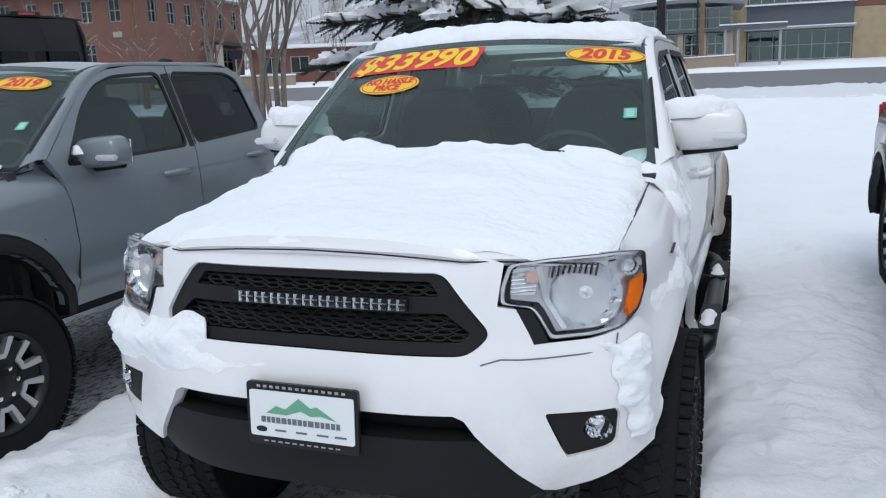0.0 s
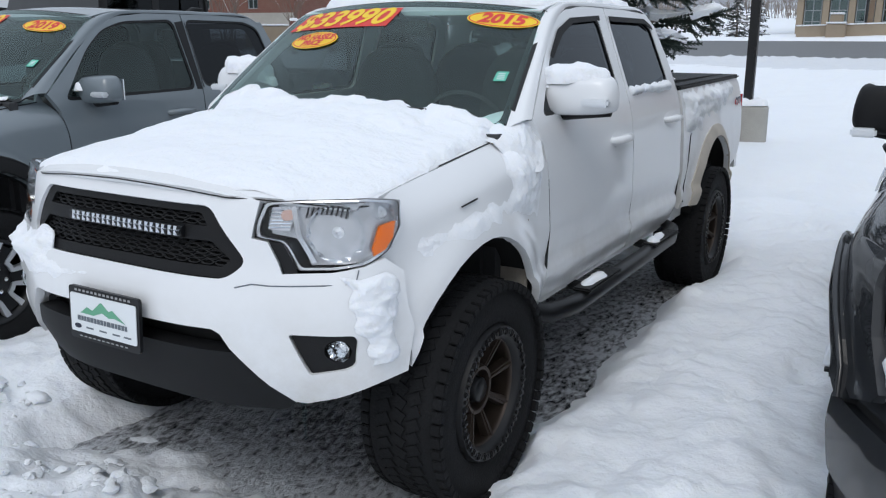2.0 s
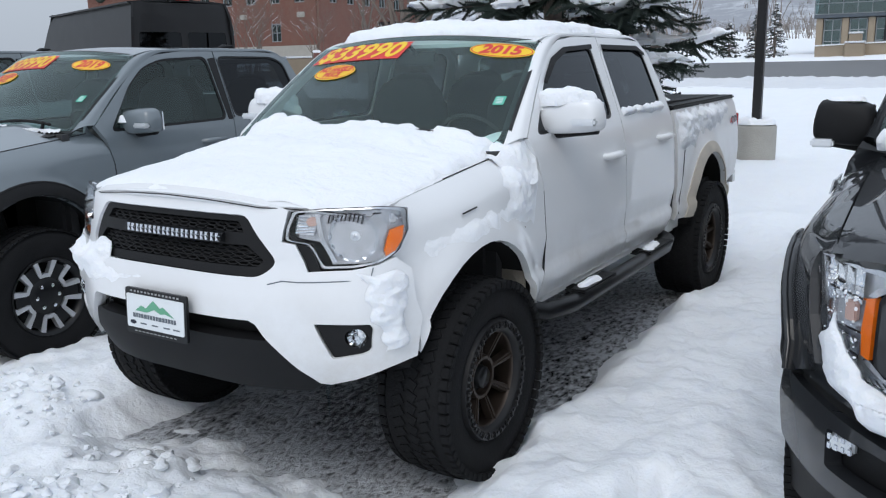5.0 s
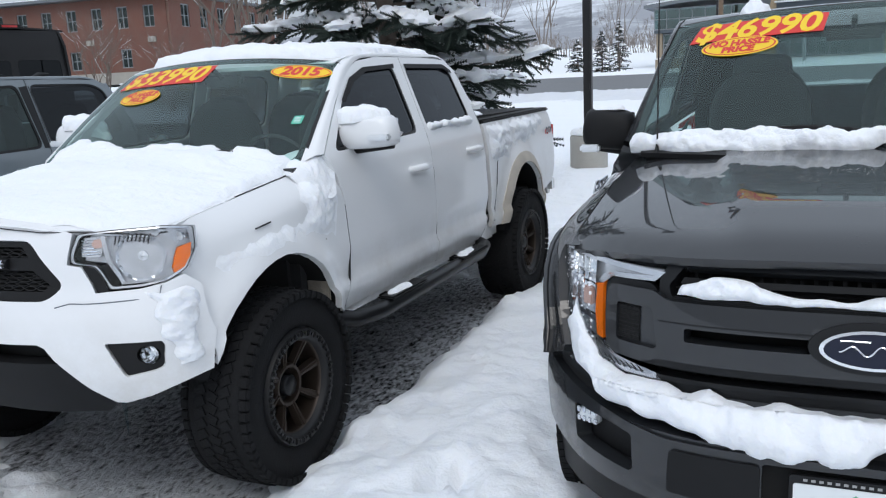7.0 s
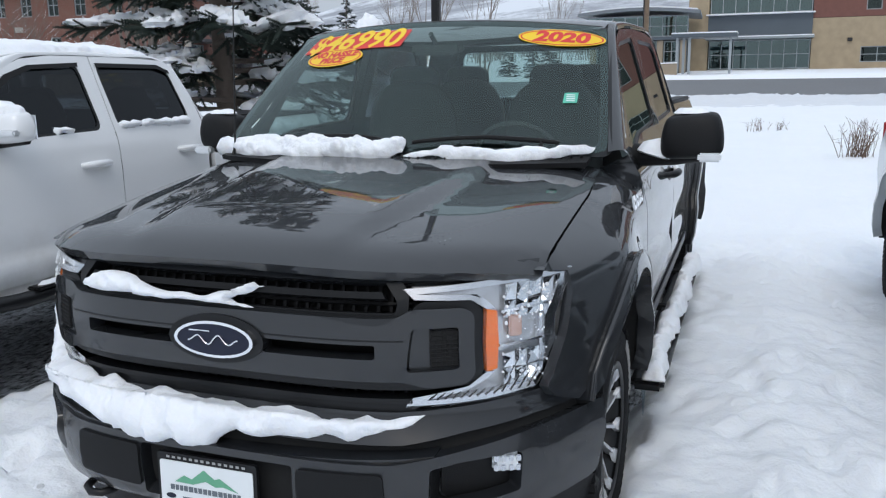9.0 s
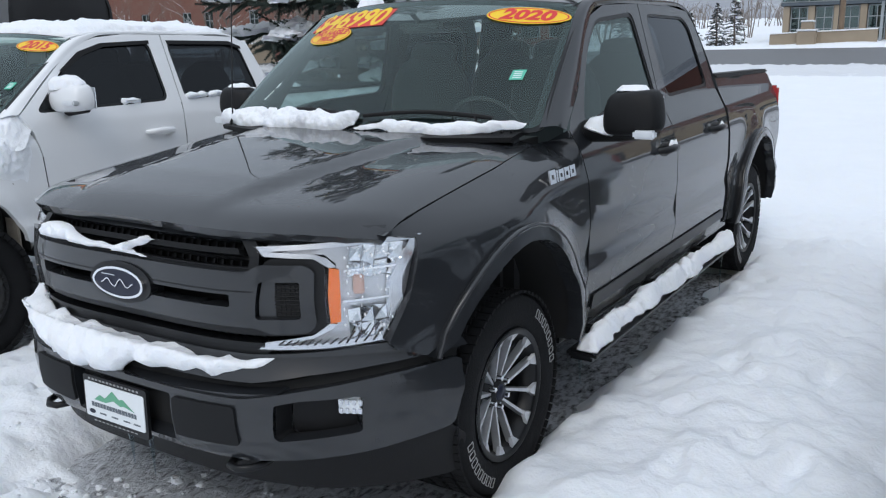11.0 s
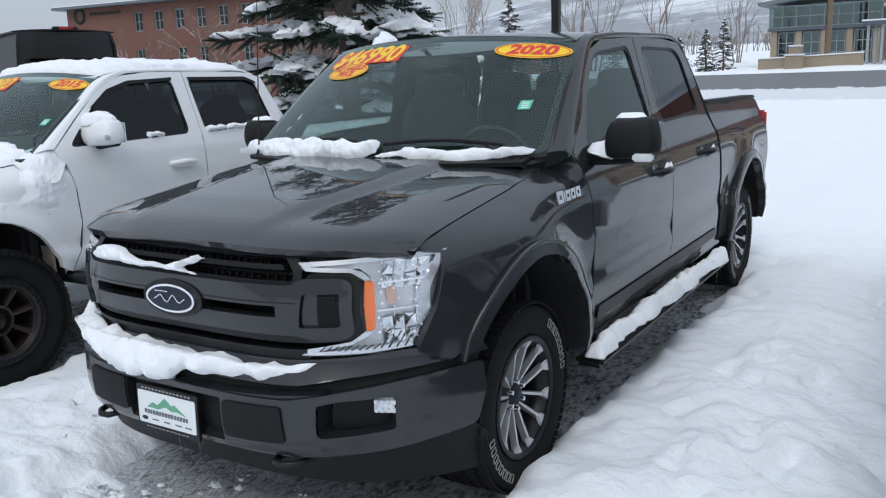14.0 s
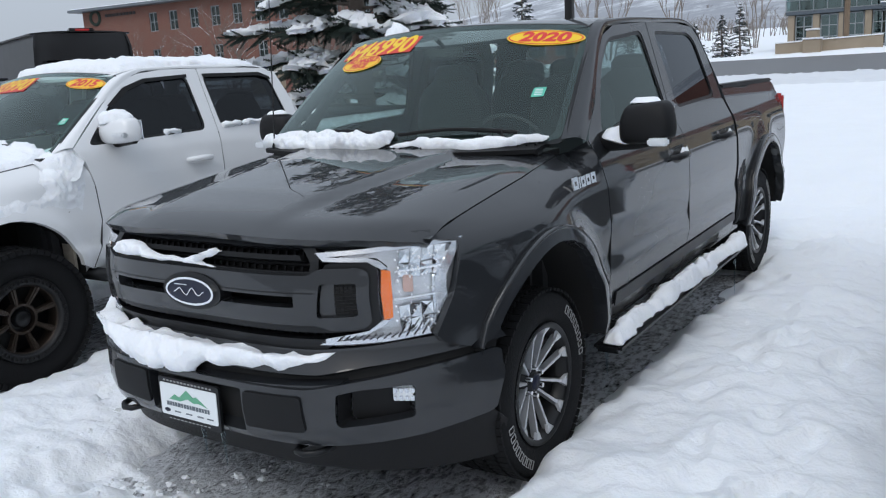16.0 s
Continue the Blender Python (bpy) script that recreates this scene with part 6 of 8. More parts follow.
def slush_material():
    m = material("wet_slush_and_asphalt", (0.05, 0.05, 0.052), 0.5)
    n, l = m.node_tree.nodes, m.node_tree.links
    b = n["Principled BSDF"]
    tc = n.new("ShaderNodeTexCoord")
    big, fine = n.new("ShaderNodeTexNoise"), n.new("ShaderNodeTexNoise")
    big.inputs["Scale"].default_value, big.inputs["Detail"].default_value = 1.3, 5
    fine.inputs["Scale"].default_value, fine.inputs["Detail"].default_value, fine.inputs["Roughness"].default_value = 36, 6, 0.6
    add = n.new("ShaderNodeMath")
    add.operation = "ADD"
    ramp = n.new("ShaderNodeValToRGB")
    e = ramp.color_ramp.elements
    e[0].position, e[0].color = 0.385, (0.030, 0.031, 0.033, 1)
    e[1].position, e[1].color = 0.600, (0.60, 0.62, 0.65, 1)
    mid = ramp.color_ramp.elements.new(0.475)
    mid.color = (0.19, 0.195, 0.205, 1)
    half = n.new("ShaderNodeMath")
    half.operation = "MULTIPLY"
    half.inputs[1].default_value = 0.5
    l.new(tc.outputs["Object"], big.inputs["Vector"])
    drag = n.new("ShaderNodeMapping")
    drag.inputs["Scale"].default_value = (1.0, 0.5, 1.0)
    l.new(tc.outputs["Object"], drag.inputs[0])
    l.new(drag.outputs[0], fine.inputs["Vector"])
    ka, kb = n.new("ShaderNodeMath"), n.new("ShaderNodeMath")
    ka.operation = kb.operation = "MULTIPLY"
    ka.inputs[1].default_value, kb.inputs[1].default_value = 0.80, 1.90
    l.new(big.outputs[0], ka.inputs[0])
    l.new(fine.outputs[0], kb.inputs[0])
    l.new(ka.outputs[0], add.inputs[0])
    l.new(kb.outputs[0], add.inputs[1])
    l.new(add.outputs[0], half.inputs[0])
    # trodden ice, thicker in front of the cars
    sep, ice, plus = n.new("ShaderNodeSeparateXYZ"), n.new("ShaderNodeMapRange"), n.new("ShaderNodeMath")
    ice.inputs[1].default_value, ice.inputs[2].default_value, ice.inputs[3].default_value, ice.inputs[4].default_value = 0.9, -0.5, -0.130, -0.070
    plus.operation = "ADD"
    l.new(tc.outputs["Object"], sep.inputs[0])
    l.new(sep.outputs[1], ice.inputs[0])
    l.new(half.outputs[0], plus.inputs[0])
    l.new(ice.outputs[0], plus.inputs[1])
    half = plus
    l.new(half.outputs[0], ramp.inputs[0])
    l.new(ramp.outputs[0], b.inputs["Base Color"])
    r = n.new("ShaderNodeMapRange")
    r.inputs[1].default_value, r.inputs[2].default_value, r.inputs[3].default_value, r.inputs[4].default_value = 0.41, 0.56, 0.25, 0.8
    l.new(half.outputs[0], r.inputs[0])
    l.new(r.outputs[0], b.inputs["Roughness"])
    bp = n.new("ShaderNodeBump")
    bp.inputs["Strength"].default_value, bp.inputs["Distance"].default_value = 1.0, 0.045
    l.new(fine.outputs[0], bp.inputs["Height"])
    l.new(bp.outputs[0], b.inputs["Normal"])
    return m


M["slush"] = slush_material()
M["road"] = material("wet_asphalt", (0.125, 0.128, 0.134), 0.55, vary=0.35, vscale=0.6, bump=0.2, bscale=30)


def stretched(lo, hi, a, b, fine, coarse):
    """Steps that are fine between a and b, and grow outwards."""
    mid = list(np.arange(a, b + fine / 2, fine))
    out, s, x = [], fine, a
    while x > lo:
        s = min(coarse, s * 1.22)
        x -= s
        out.append(x)
    left = out[::-1]
    out, s, x = [], fine, b
    while x < hi:
        s = min(coarse, s * 1.22)
        x += s
        out.append(x)
    return left + mid + out


# paved lot: slush and asphalt under everything, out to the horizon
def slush_height(x, y):
    """Frozen ruts and crumbs round the cars."""
    z = rise(y) - 0.02
    if -3 < x < 7.5 and -3 < y < 5:
        z += 0.012 * lump(x, y, 9, 3) + 0.010 * abs(lump(x, y, 21, 6)) + 0.005 * lump(x, y, 44, 9) - 0.003
    return z


ground_mesh("ground", stretched(-900, 900, -1.5, 4.6, 0.03, 120), stretched(-60, 1400, -1.6, 3.4, 0.03, 120), slush_height, M["slush"], "wet slushy asphalt lot that reaches the hills", "ground")


def bare(x, y):
    """How bare the lot is: 1 under the cars, 0 in deep snow."""
    best = 0.0
    for cx, y0, y1, hw, n in ((0.035, -0.92, 3.9, 0.98, 1), (3.09, -0.95, 4.3, 1.0, 2), (-2.93, -0.75, 4.2, 0.95, 3), (6.35, -0.6, 4.3, 0.95, 4)):
        wob = 0.08 * lump(x, y, 1.3, n) + 0.05 * lump(x, y, 4, n + 7)
        dx = (hw + 0.05 * lump(x, y, 9, n + 3) + wob - abs(x - cx)) / 0.22
        dy = (min((y - y0) * 0.5, y1 - y) + 1.5 * wob + 0.10 * lump(x, y, 11, n)) / 0.35
        best = max(best, min(1, max(0, min(dx, dy))))
    return best


step_rnd = random.Random(17)
PRINTS = []
for lane_x, lane_w, count in ((1.65, 0.30, 26), (4.75, 0.45, 34), (-1.45, 0.3, 12), (3.0, 2.4, 14)):
    for _ in range(count):
        PRINTS.append((lane_x + step_rnd.gauss(0, lane_w * 0.6), step_rnd.uniform(-2.4, 5.2) if lane_w < 1 else step_rnd.uniform(-2.5, -1.2), step_rnd.uniform(-0.5, 0.5), step_rnd.uniform(0.018, 0.045)))


def trodden(x, y):
    """Boot prints: a pressed sole with a low rim pushed up round it."""
    z = 0.0
    for px, py, turn, deep in PRINTS:
        dx, dy = x - px, y - py
        if -0.3 < dx < 0.3 and -0.3 < dy < 0.3:
            u, v = (dx * math.cos(turn) + dy * math.sin(turn)) / 0.062, (dy * math.cos(turn) - dx * math.sin(turn)) / 0.15
            e = u * u + v * v + 0.8 * lump(x, y, 14, 5)
            z -= deep / (1 + math.exp(6 * (e - 1))) - 0.35 * deep * math.exp(-((e - 1.5) / 0.5) ** 2)
    return z


def snow_height(x, y):
    b = bare(x, y)
    deep = 0.10 + 0.05 * lump(x, y, 0.45, 2) + 0.035 * lump(x, y, 1.7, 5) + 0.022 * lump(x, y, 5.5, 8)
    # trodden lanes between the cars are lumpy, with ridges beside the tyres
    if -4 < y < 7:
        lane = 1 - min(1, max(0, abs(y - 1.2) - 4.2) / 1.2)
        deep += lane * (0.034 * lump(x, y, 3.3, 11) + 0.032 * abs(lump(x, y, 6, 13)) + 0.016 * lump(x, y, 13, 17) + 0.008 * lump(x, y, 27, 19))
        for cx in (1.55, 4.62, -1.45):
            deep += 0.05 * math.exp(-((x - cx) / 0.33) ** 2) * lane
        # ploughed lumps in front of the first pickup
        deep += 0.08 * max(0, lump(x, y, 4.2, 31) - 0.1) * math.exp(-((y + 2.1) / 0.5) ** 2) * (1 if x < 1.2 else 0.3)
    if -2.9 < y < 5.6:
        deep += trodden(x, y)
    for fx, fy in ((4.59, 5.08), (4.72, 4.92), (5.19, 5.29), (5.54, 4.97), (5.0, 5.15), (4.85, 5.6)):
        deep -= 0.07 * math.exp(-((x - fx) / 0.10) ** 2 - ((y - fy) / 0.13) ** 2)
    if y > 7:
        deep += 0.10 * max(0, lump(x, y, 0.22, 4)) + 0.06
    if y > 22:
        deep *= max(0.12, 1 - (y - 22) / 14)
        deep += 0.05 * lump(x, y, 1.1, 6) * (y > 27)
    return rise(y) + deep * (1 - b) - 0.055 * b - 0.01


snow_x = stretched(-60, 70, -4.2, 7.6, 0.032, 6)
snow_y = stretched(-60, 35.6, -2.6, 6.0, 0.032, 1.2)
snow_field = ground_mesh("snow_field", snow_x, [y for y in snow_y if y <= 35.8] + [35.9], lambda x, y: snow_height(x, y) if y < 35.85 else rise(y) - 0.05, M["groundsnow"], "deep trodden snow between and behind the cars", "snow")

# road and far bank
road_y = [36 + i for i in range(11)]
ground_mesh("road", stretched(-400, 400, -30, 30, 3, 40), road_y, lambda x, y: rise(y) + 0.03, M["road"], "wet grey two-lane road", "road")
ground_mesh("far_bank", stretched(-400, 400, -40, 40, 0.8, 30), [46.6, 46.8, 47.5, 48.5, 50, 52, 55, 60, 70, 90, 130, 200, 300, 500],
            lambda x, y: rise(y) + (0 if y < 46.7 else 0.10 + 0.06 * lump(x, y, 0.5, 3)) + 0.16 * (1 + lump(x, 0, 0.35, 4)) * math.exp(-((y - 48.2) / 0.9) ** 2), M["groundsnow"], "snowy verge and lots beyond the road", "snow")


# ---- snow on the cars ----
def hood_snow(t, hood, ws, outline, label, height, seed):
    def s(x, y):
        z = hood(x, min(y, 0.46))
        for v in (0.0, 0.1, 0.2, 0.3):
            p = ws(max(-1, min(1, x / 0.75)), v)
            q = ws(max(-1, min(1, x / 0.75)), v + 0.1)
            if p.y <= y <= q.y:
                z = max(z, p.z + (q.z - p.z) * (y - p.y) / (q.y - p.y))
        return Vector((x, y, z))
    return blanket("snow_cover", outline, s, (0, 0, 1), height, 0.05, t, 0.022, label, seed, rough=0.5, ragged=0.05, gain=lambda x, y: (0.30 + 0.75 * min(1, max(0, (y + 0.45) / 0.75))) * (1 - 0.3 * min(1, max(0, (abs(x) - 0.38) / 0.26))))


hs = [(x, -0.755 + mid_sweep(x) + 0.020) for x in np.linspace(-0.722, 0.722, 15)]
hood_snow(tac, mid_hood, tacW, hs + [(0.735, 0.0), (0.715, 0.34), (0.66, 0.40), (0.5, 0.405), (0.4, 0.385), (0.3, 0.40), (0.2, 0.36), (0.1, 0.385), (0.0, 0.37), (-0.15, 0.34), (-0.25, 0.385), (-0.36, 0.41), (-0.5, 0.44), (-0.66, 0.46), (-0.71, 0.36), (-0.735, 0.0)], "thick fresh snow over the white hood", 0.040, 3.0)
blanket("snow_cover", rounded([(-0.60, 1.05), (-0.3, 0.98), (0, 0.96), (0.3, 0.98), (0.60, 1.05), (0.625, 1.3), (0.62, 2.22), (0.5, 2.40), (-0.5, 2.40), (-0.62, 2.22), (-0.625, 1.3)], 0.1), lambda x, y: tacD["roof_s"](x, y) - Vector((0, 0, max(0, abs(x) - 0.60) * 0.5)), (0, 0, 1), 0.052, 0.12, tac, 0.03, "thick fresh snow along the white roof", 5.0, rough=0.45, ragged=0.04, fine=0.4)
for s in (1, -1):
    cx, cy, cz, w, d, h = s * 0.875, 0.80, 1.445, 0.305, 0.20, 0.165
    top = lambda x, y: Vector((x, y, cz + h * 0.42 * math.sqrt(max(0.05, 1 - ((x - cx) / (w * 0.56)) ** 2 * 0.7 - ((y - cy) / (d * 0.56)) ** 2 * 0.6))))
    blanket("snow_mound", ellipse(cx - s * 0.03, cy - 0.02, w * 0.47, d * 0.42), top, (0, 0, 1), 0.062, 0.06, tac, 0.015, "snow mound on the white door mirror", 7.0 + s)
    blanket("snow_mound", ellipse(cx - s * 0.125, cy - 0.025, 0.055, 0.075), lambda x, y: Vector((x, y, cz + 0.035 - 0.5 * max(0, cx - s * 0.10 - x if s > 0 else x - cx + s * 0.10))), (0, 0, 1), 0.05, 0.05, tac, 0.010, "snow packed between the white mirror and its door", 17.0 + s, rough=0.6)
    corner = lambda x, y: Vector((x, y, mid_hood(min(abs(x), 0.75), min(y, 0.5)) + 0.30 * max(0, y - 0.40) + 0.004 - 1.3 * max(0, abs(x) - 0.75)))
    blanket("snow_mound", ellipse(s * 0.728, 0.435, 0.135, 0.165), corner, (0, 0, 1), 0.034, 0.10, tac, 0.010, "snow heaped at the foot of the windshield pillar", 8.0 + s, rough=0.4, ragged=0.02, fine=0.6, thin=True)
    flank = lambda y, z: Vector((s * tacX(y, z), y, z))

    def roll(y, z):
        he, hz = tacD["hood_edge"](y)
        k = min(1, max(0, (z - hz + 0.13) / 0.13)) if y < 0.6 else 0
        x = tacX(y, z)
        return Vector((s * (x + (he - x) * k ** 2.2), y, z))
    blanket("snow_patch", [(0.27, 1.245), (0.36, 1.285), (0.46, 1.275), (0.505, 1.22), (0.525, 1.12), (0.515, 1.03), (0.47, 0.985), (0.40, 1.02), (0.32, 1.045), (0.20, 1.055), (0.05, 1.05), (-0.12, 1.035), (-0.30, 1.0), (-0.36, 1.02), (-0.33, 1.07), (-0.15, 1.085), (0.02, 1.095), (0.15, 1.10), (0.27, 1.13), (0.23, 1.19)], roll, (s, 0, 0.3), 0.017, 0.07, tac, 0.011, "clinging snow on the white fender", 9.0 + s, rough=0.45, ragged=0.05, fine=1.0, thin=True)
    blanket("snow_patch", [(2.64, 1.36), (3.86, 1.37), (3.88, 1.29), (3.5, 1.22), (3.2, 1.20), (3.0, 1.17), (2.85, 1.12), (2.72, 1.10), (2.64, 1.18)], flank, (s, 0, 0.3), 0.022, 0.05, tac, 0.016, "clinging snow on the white bed side", 12.0 + s, rough=1.0, ragged=0.08, fine=0.6, thin=True)
    for y0, y1, z in ((1.71, 2.38, 1.395), (1.20, 1.36, 1.385)):
        n = max(4, int((y1 - y0) / 0.05))
        up = [(y0 + (y1 - y0) * i / n, z + 0.035 + 0.022 * lump(i, 0, 0.9, y0 + s)) for i in range(n + 1)]
        dn = [(y, z - 0.012) for y, _ in up[::-1]]
        blanket("snow_ledge", up + dn, lambda y, z: Vector((s * (tacX(y, z) - 0.012), y, z)), (s, 0, 0.2), 0.035, 0.025, tac, 0.018, "snow on the rear window ledge" if y0 > 1.5 else "snow on the front window ledge", 14.0 + y0)
    for y in (1.02, 1.98):
        blanket("snow_patch", ellipse(s * 0.90, y - 0.05, 0.03, 0.11), lambda x, y: Vector((x, y, 0.616)), (0, 0, 1), 0.018, 0.02, tac, 0.015, "thin snow on the step pad", 15 + y)
fr_t = lambda d: (lambda x, z: mid_front(x, z) - Vector((0, d, 0)))
blanket("snow_patch", [(0.72, 0.985), (0.80, 0.99), (0.845, 0.93), (0.835, 0.80), (0.82, 0.72), (0.785, 0.70), (0.775, 0.80), (0.755, 0.90)], fr_t(0), (0.3, -1, 0.2), 0.028, 0.035, tac, 0.008, "clumped snow on the bumper corner", 21, rough=0.6, ragged=0.06, fine=1.0)
blanket("snow_patch", [(-0.80, 1.02), (-0.60, 0.975), (-0.50, 1.02), (-0.40, 1.05), (-0.33, 1.02), (-0.31, 0.97), (-0.34, 0.945), (-0.24, 0.93), (-0.10, 0.925), (-0.25, 0.89), (-0.50, 0.865), (-0.70, 0.84), (-0.82, 0.85), (-0.85, 0.93)], fr_t(0), (-0.3, -1, 0.2), 0.040, 0.09, tac, 0.013, "heaped snow on the bumper and grille corner", 23, rough=0.8, ragged=0.05, fine=0.8, thin=True)
blanket("snow_patch", [(-0.50, 0.40), (-0.20, 0.42), (0.05, 0.40), (-0.1, 0.30), (-0.5, 0.28)], lambda x, y: Vector((x, y + 2.45, 1.424)), (0, 0, 1), 0.03, 0.05, tac, 0.03, "thin snow on the black bed cover", 27)
blanket("snow_patch", [(0.30, 2.64), (0.66, 2.62), (0.68, 2.95), (0.5, 3.2), (0.45, 2.9)], lambda x, y: Vector((x, y, 1.424)), (0, 0, 1), 0.02, 0.05, tac, 0.03, "thin snow on the black bed cover edge", 29, rough=0.8)
# dark grey pickup
cw = lambda u, v: frdW(u, v) + Vector((0, -0.03, 0.0))
blanket("snow_roll", [(-0.98, -0.05), (-0.7, -0.06), (-0.4, -0.05), (0.0, -0.05), (0.12, 0.0), (0.10, 0.07), (-0.05, 0.085), (-0.25, 0.07), (-0.5, 0.085), (-0.8, 0.07), (-0.97, 0.05)], cw, (0, -0.4, 1), 0.032, 0.04, frd, 0.010, "roll of snow along the wiper cowl", 31, rough=0.8, ragged=0.06, fine=0.4)
blanket("snow_roll", [(0.12, -0.02), (0.4, -0.03), (0.62, -0.05), (0.93, 0.0), (0.95, 0.035), (0.7, 0.03), (0.5, 0.035), (0.3, 0.03)], cw, (0, -0.4, 1), 0.025, 0.03, frd, 0.018, "thin snow under the wiper blade", 33, rough=0.9, ragged=0.04)
bf = lambda d: (lambda x, z: big_front(x, z) - Vector((0, d, 0)))
blanket("snow_roll", [(-0.47, 1.058), (-0.38, 1.052), (-0.2, 1.040), (0.0, 1.040), (0.10, 1.045), (0.04, 1.065), (0.08, 1.080), (0.14, 1.105), (0.10, 1.118), (0.04, 1.085), (-0.04, 1.072), (-0.14, 1.078), (-0.22, 1.090), (-0.28, 1.112), (-0.38, 1.110), (-0.46, 1.085)], bf(0.0), (0, -1, 0.3), 0.034, 0.022, frd, 0.008, "snow caught on the upper grille bar", 35, rough=0.9, ragged=0.03, fine=0.6)
blanket("snow_roll", [(-0.84, 0.88), (-0.80, 0.98), (-0.775, 0.88), (-0.72, 0.80), (-0.5, 0.775), (-0.2, 0.765), (0.05, 0.755), (0.2, 0.765), (0.32, 0.748), (0.42, 0.762), (0.48, 0.748), (0.55, 0.755), (0.49, 0.728), (0.44, 0.712), (0.34, 0.70), (0.2, 0.70), (0.06, 0.68), (0.0, 0.635), (-0.1, 0.62), (-0.25, 0.635), (-0.35, 0.66), (-0.5, 0.68), (-0.7, 0.70), (-0.80, 0.74)], bf(-0.005), (0, -1, 0.3), 0.066, 0.05, frd, 0.009, "heavy snow roll along the front bumper", 37, rough=0.5, ragged=0.04, fine=0.4, gain=lambda x, z: min(1, max(0.35, (x + 0.86) / 0.25), max(0.3, (0.55 - x) / 0.25)))
for s in (1, -1):
    frost, rnd = Geo(), random.Random(81)
    for _ in range(110):
        x, z = rnd.uniform(0.735, 0.828), rnd.choice((rnd.uniform(1.0, 1.105), rnd.uniform(0.82, 1.10)))
        r = 0.0010 + 0.0040 * rnd.random() ** 2.5
        q = big_front(s * x, z) + Vector((0, 0.003, 0))
        frost.pillow(q, (r * 2, r * 0.7, r * rnd.uniform(1.4, 3.0)), 0.4 * rnd.random(), 8, 5, 0.9)
    fo = frost.link("lens_frost", M["snow"])
    fo.matrix_world = frd.matrix_world
    tagged(fo, "wet snow bits sticking to the headlight lens", "snow", "", "stuff")
    n = 22
    o = [(s * (0.965 + 0.02 * lump(i, 3, 0.23, s)), 0.52 + 2.28 * i / n) for i in range(n + 1)]
    q = [(s * (1.045 + 0.03 * lump(i, 7, 0.27, s)), 0.52 + 2.28 * i / n) for i in range(n, -1, -1)]
    blanket("snow_roll", o + q, lambda x, y: Vector((x, y, 0.430)), (0, 0, 1), 0.07, 0.045, frd, 0.014, "broken snow roll on the step board", 41 + s, rough=0.55, ragged=0.03, fine=0.3)
    blanket("snow_patch", ellipse(s * 0.955, 0.74, 0.06, 0.045), lambda x, y: Vector((x, y, 1.335 + 0.3 * (s * 0.95 - x) * s)), (0, 0, 1), 0.04, 0.035, frd, 0.012, "snow heaped on the mirror arm", 43 + s, rough=0.8)
    blanket("snow_mound", ellipse(s * (1.10 if s > 0 else 0.95), 0.735 if s > 0 else 0.67, 0.075, 0.04), lambda x, y: Vector((x, y, 1.500)), (0, 0, 1), 0.022, 0.03, frd, 0.016, "thin snow layer on the black mirror", 45 + s)
    for hy, hz in ((1.68, 1.145), (2.63, 1.165)):
        blanket("snow_bit", ellipse(s * (frdX(hy, hz) + 0.028), hy + 0.02, 0.016, 0.05), lambda x, y: Vector((x, y, hz + 0.022)), (0, 0, 1), 0.03, 0.02, frd, 0.01, "small heap of snow on the door handle", 47 + hy)
fin = Geo().tube([(0, 0, -0.02), (0, 0.03, 0.035), (0, 0.10, 0.062), (0, 0.13, 0.058)], [0.034, 0.028, 0.016, 0.004], 10).link("roof_antenna", M["plastic"], frd)
fin.location = frdD["roof_s"](-0.385, 1.06)
blanket("snow_mound", ellipse(-0.385, 1.07, 0.075, 0.085), lambda x, y: frdD["roof_s"](x, y), (0, 0, 1), 0.05, 0.05, frd, 0.012, "snow heaped round the roof antenna", 57, rough=0.8, fine=0.6)
gw = lambda u, v: gryW(u, v) + Vector((0, -0.02, 0.0))
blanket("snow_roll", [(-0.9, -0.03), (0.2, -0.04), (0.9, -0.02), (0.9, 0.02), (0.5, 0.02), (0.0, 0.05), (-0.3, 0.06), (-0.9, 0.05)], gw, (0, -0.4, 1), 0.025, 0.03, gry, 0.025, "thin snow along the cement-grey cowl", 51, rough=0.7)
blanket("snow_patch", ellipse(0.80, 0.74, 0.05, 0.05), lambda x, y: Vector((x, y, 1.37)), (0, 0, 1), 0.05, 0.04, gry, 0.016, "snow beside the grey mirror", 53)


def icicle(t, at, n, label):
    g = Geo().tube([(0, 0, 0.01), (0.001, 0, -n * 0.4), (0.002, 0, -n)], [0.010, 0.006, 0.0015], 7)
    ob = g.link("icicle", M["ice"])
    ob.matrix_world = t.matrix_world @ Matrix.Translation(at)
    tagged(ob, label, "icicle", "icicles under the bumpers")


icicle(tac, (0.60, -0.66, 0.575), 0.13, "clear icicle under the white bumper")
icicle(frd, (0.02, -0.96, 0.43), 0.12, "clear icicle under the dealer plate")
icicle(frd, (0.12, -0.96, 0.43), 0.14, "clear icicle under the dealer plate")
icicle(frd, (0.99, 2.74, 0.38), 0.30, "long icicle under the step board")
icicle(frd, (0.97, 0.55, 0.38), 0.12, "short icicle under the step board")

far = copy_thing(gry, pose(-6.0, 0.35, 0.06))
far["label"] = "cement-grey pickup farther along the row"


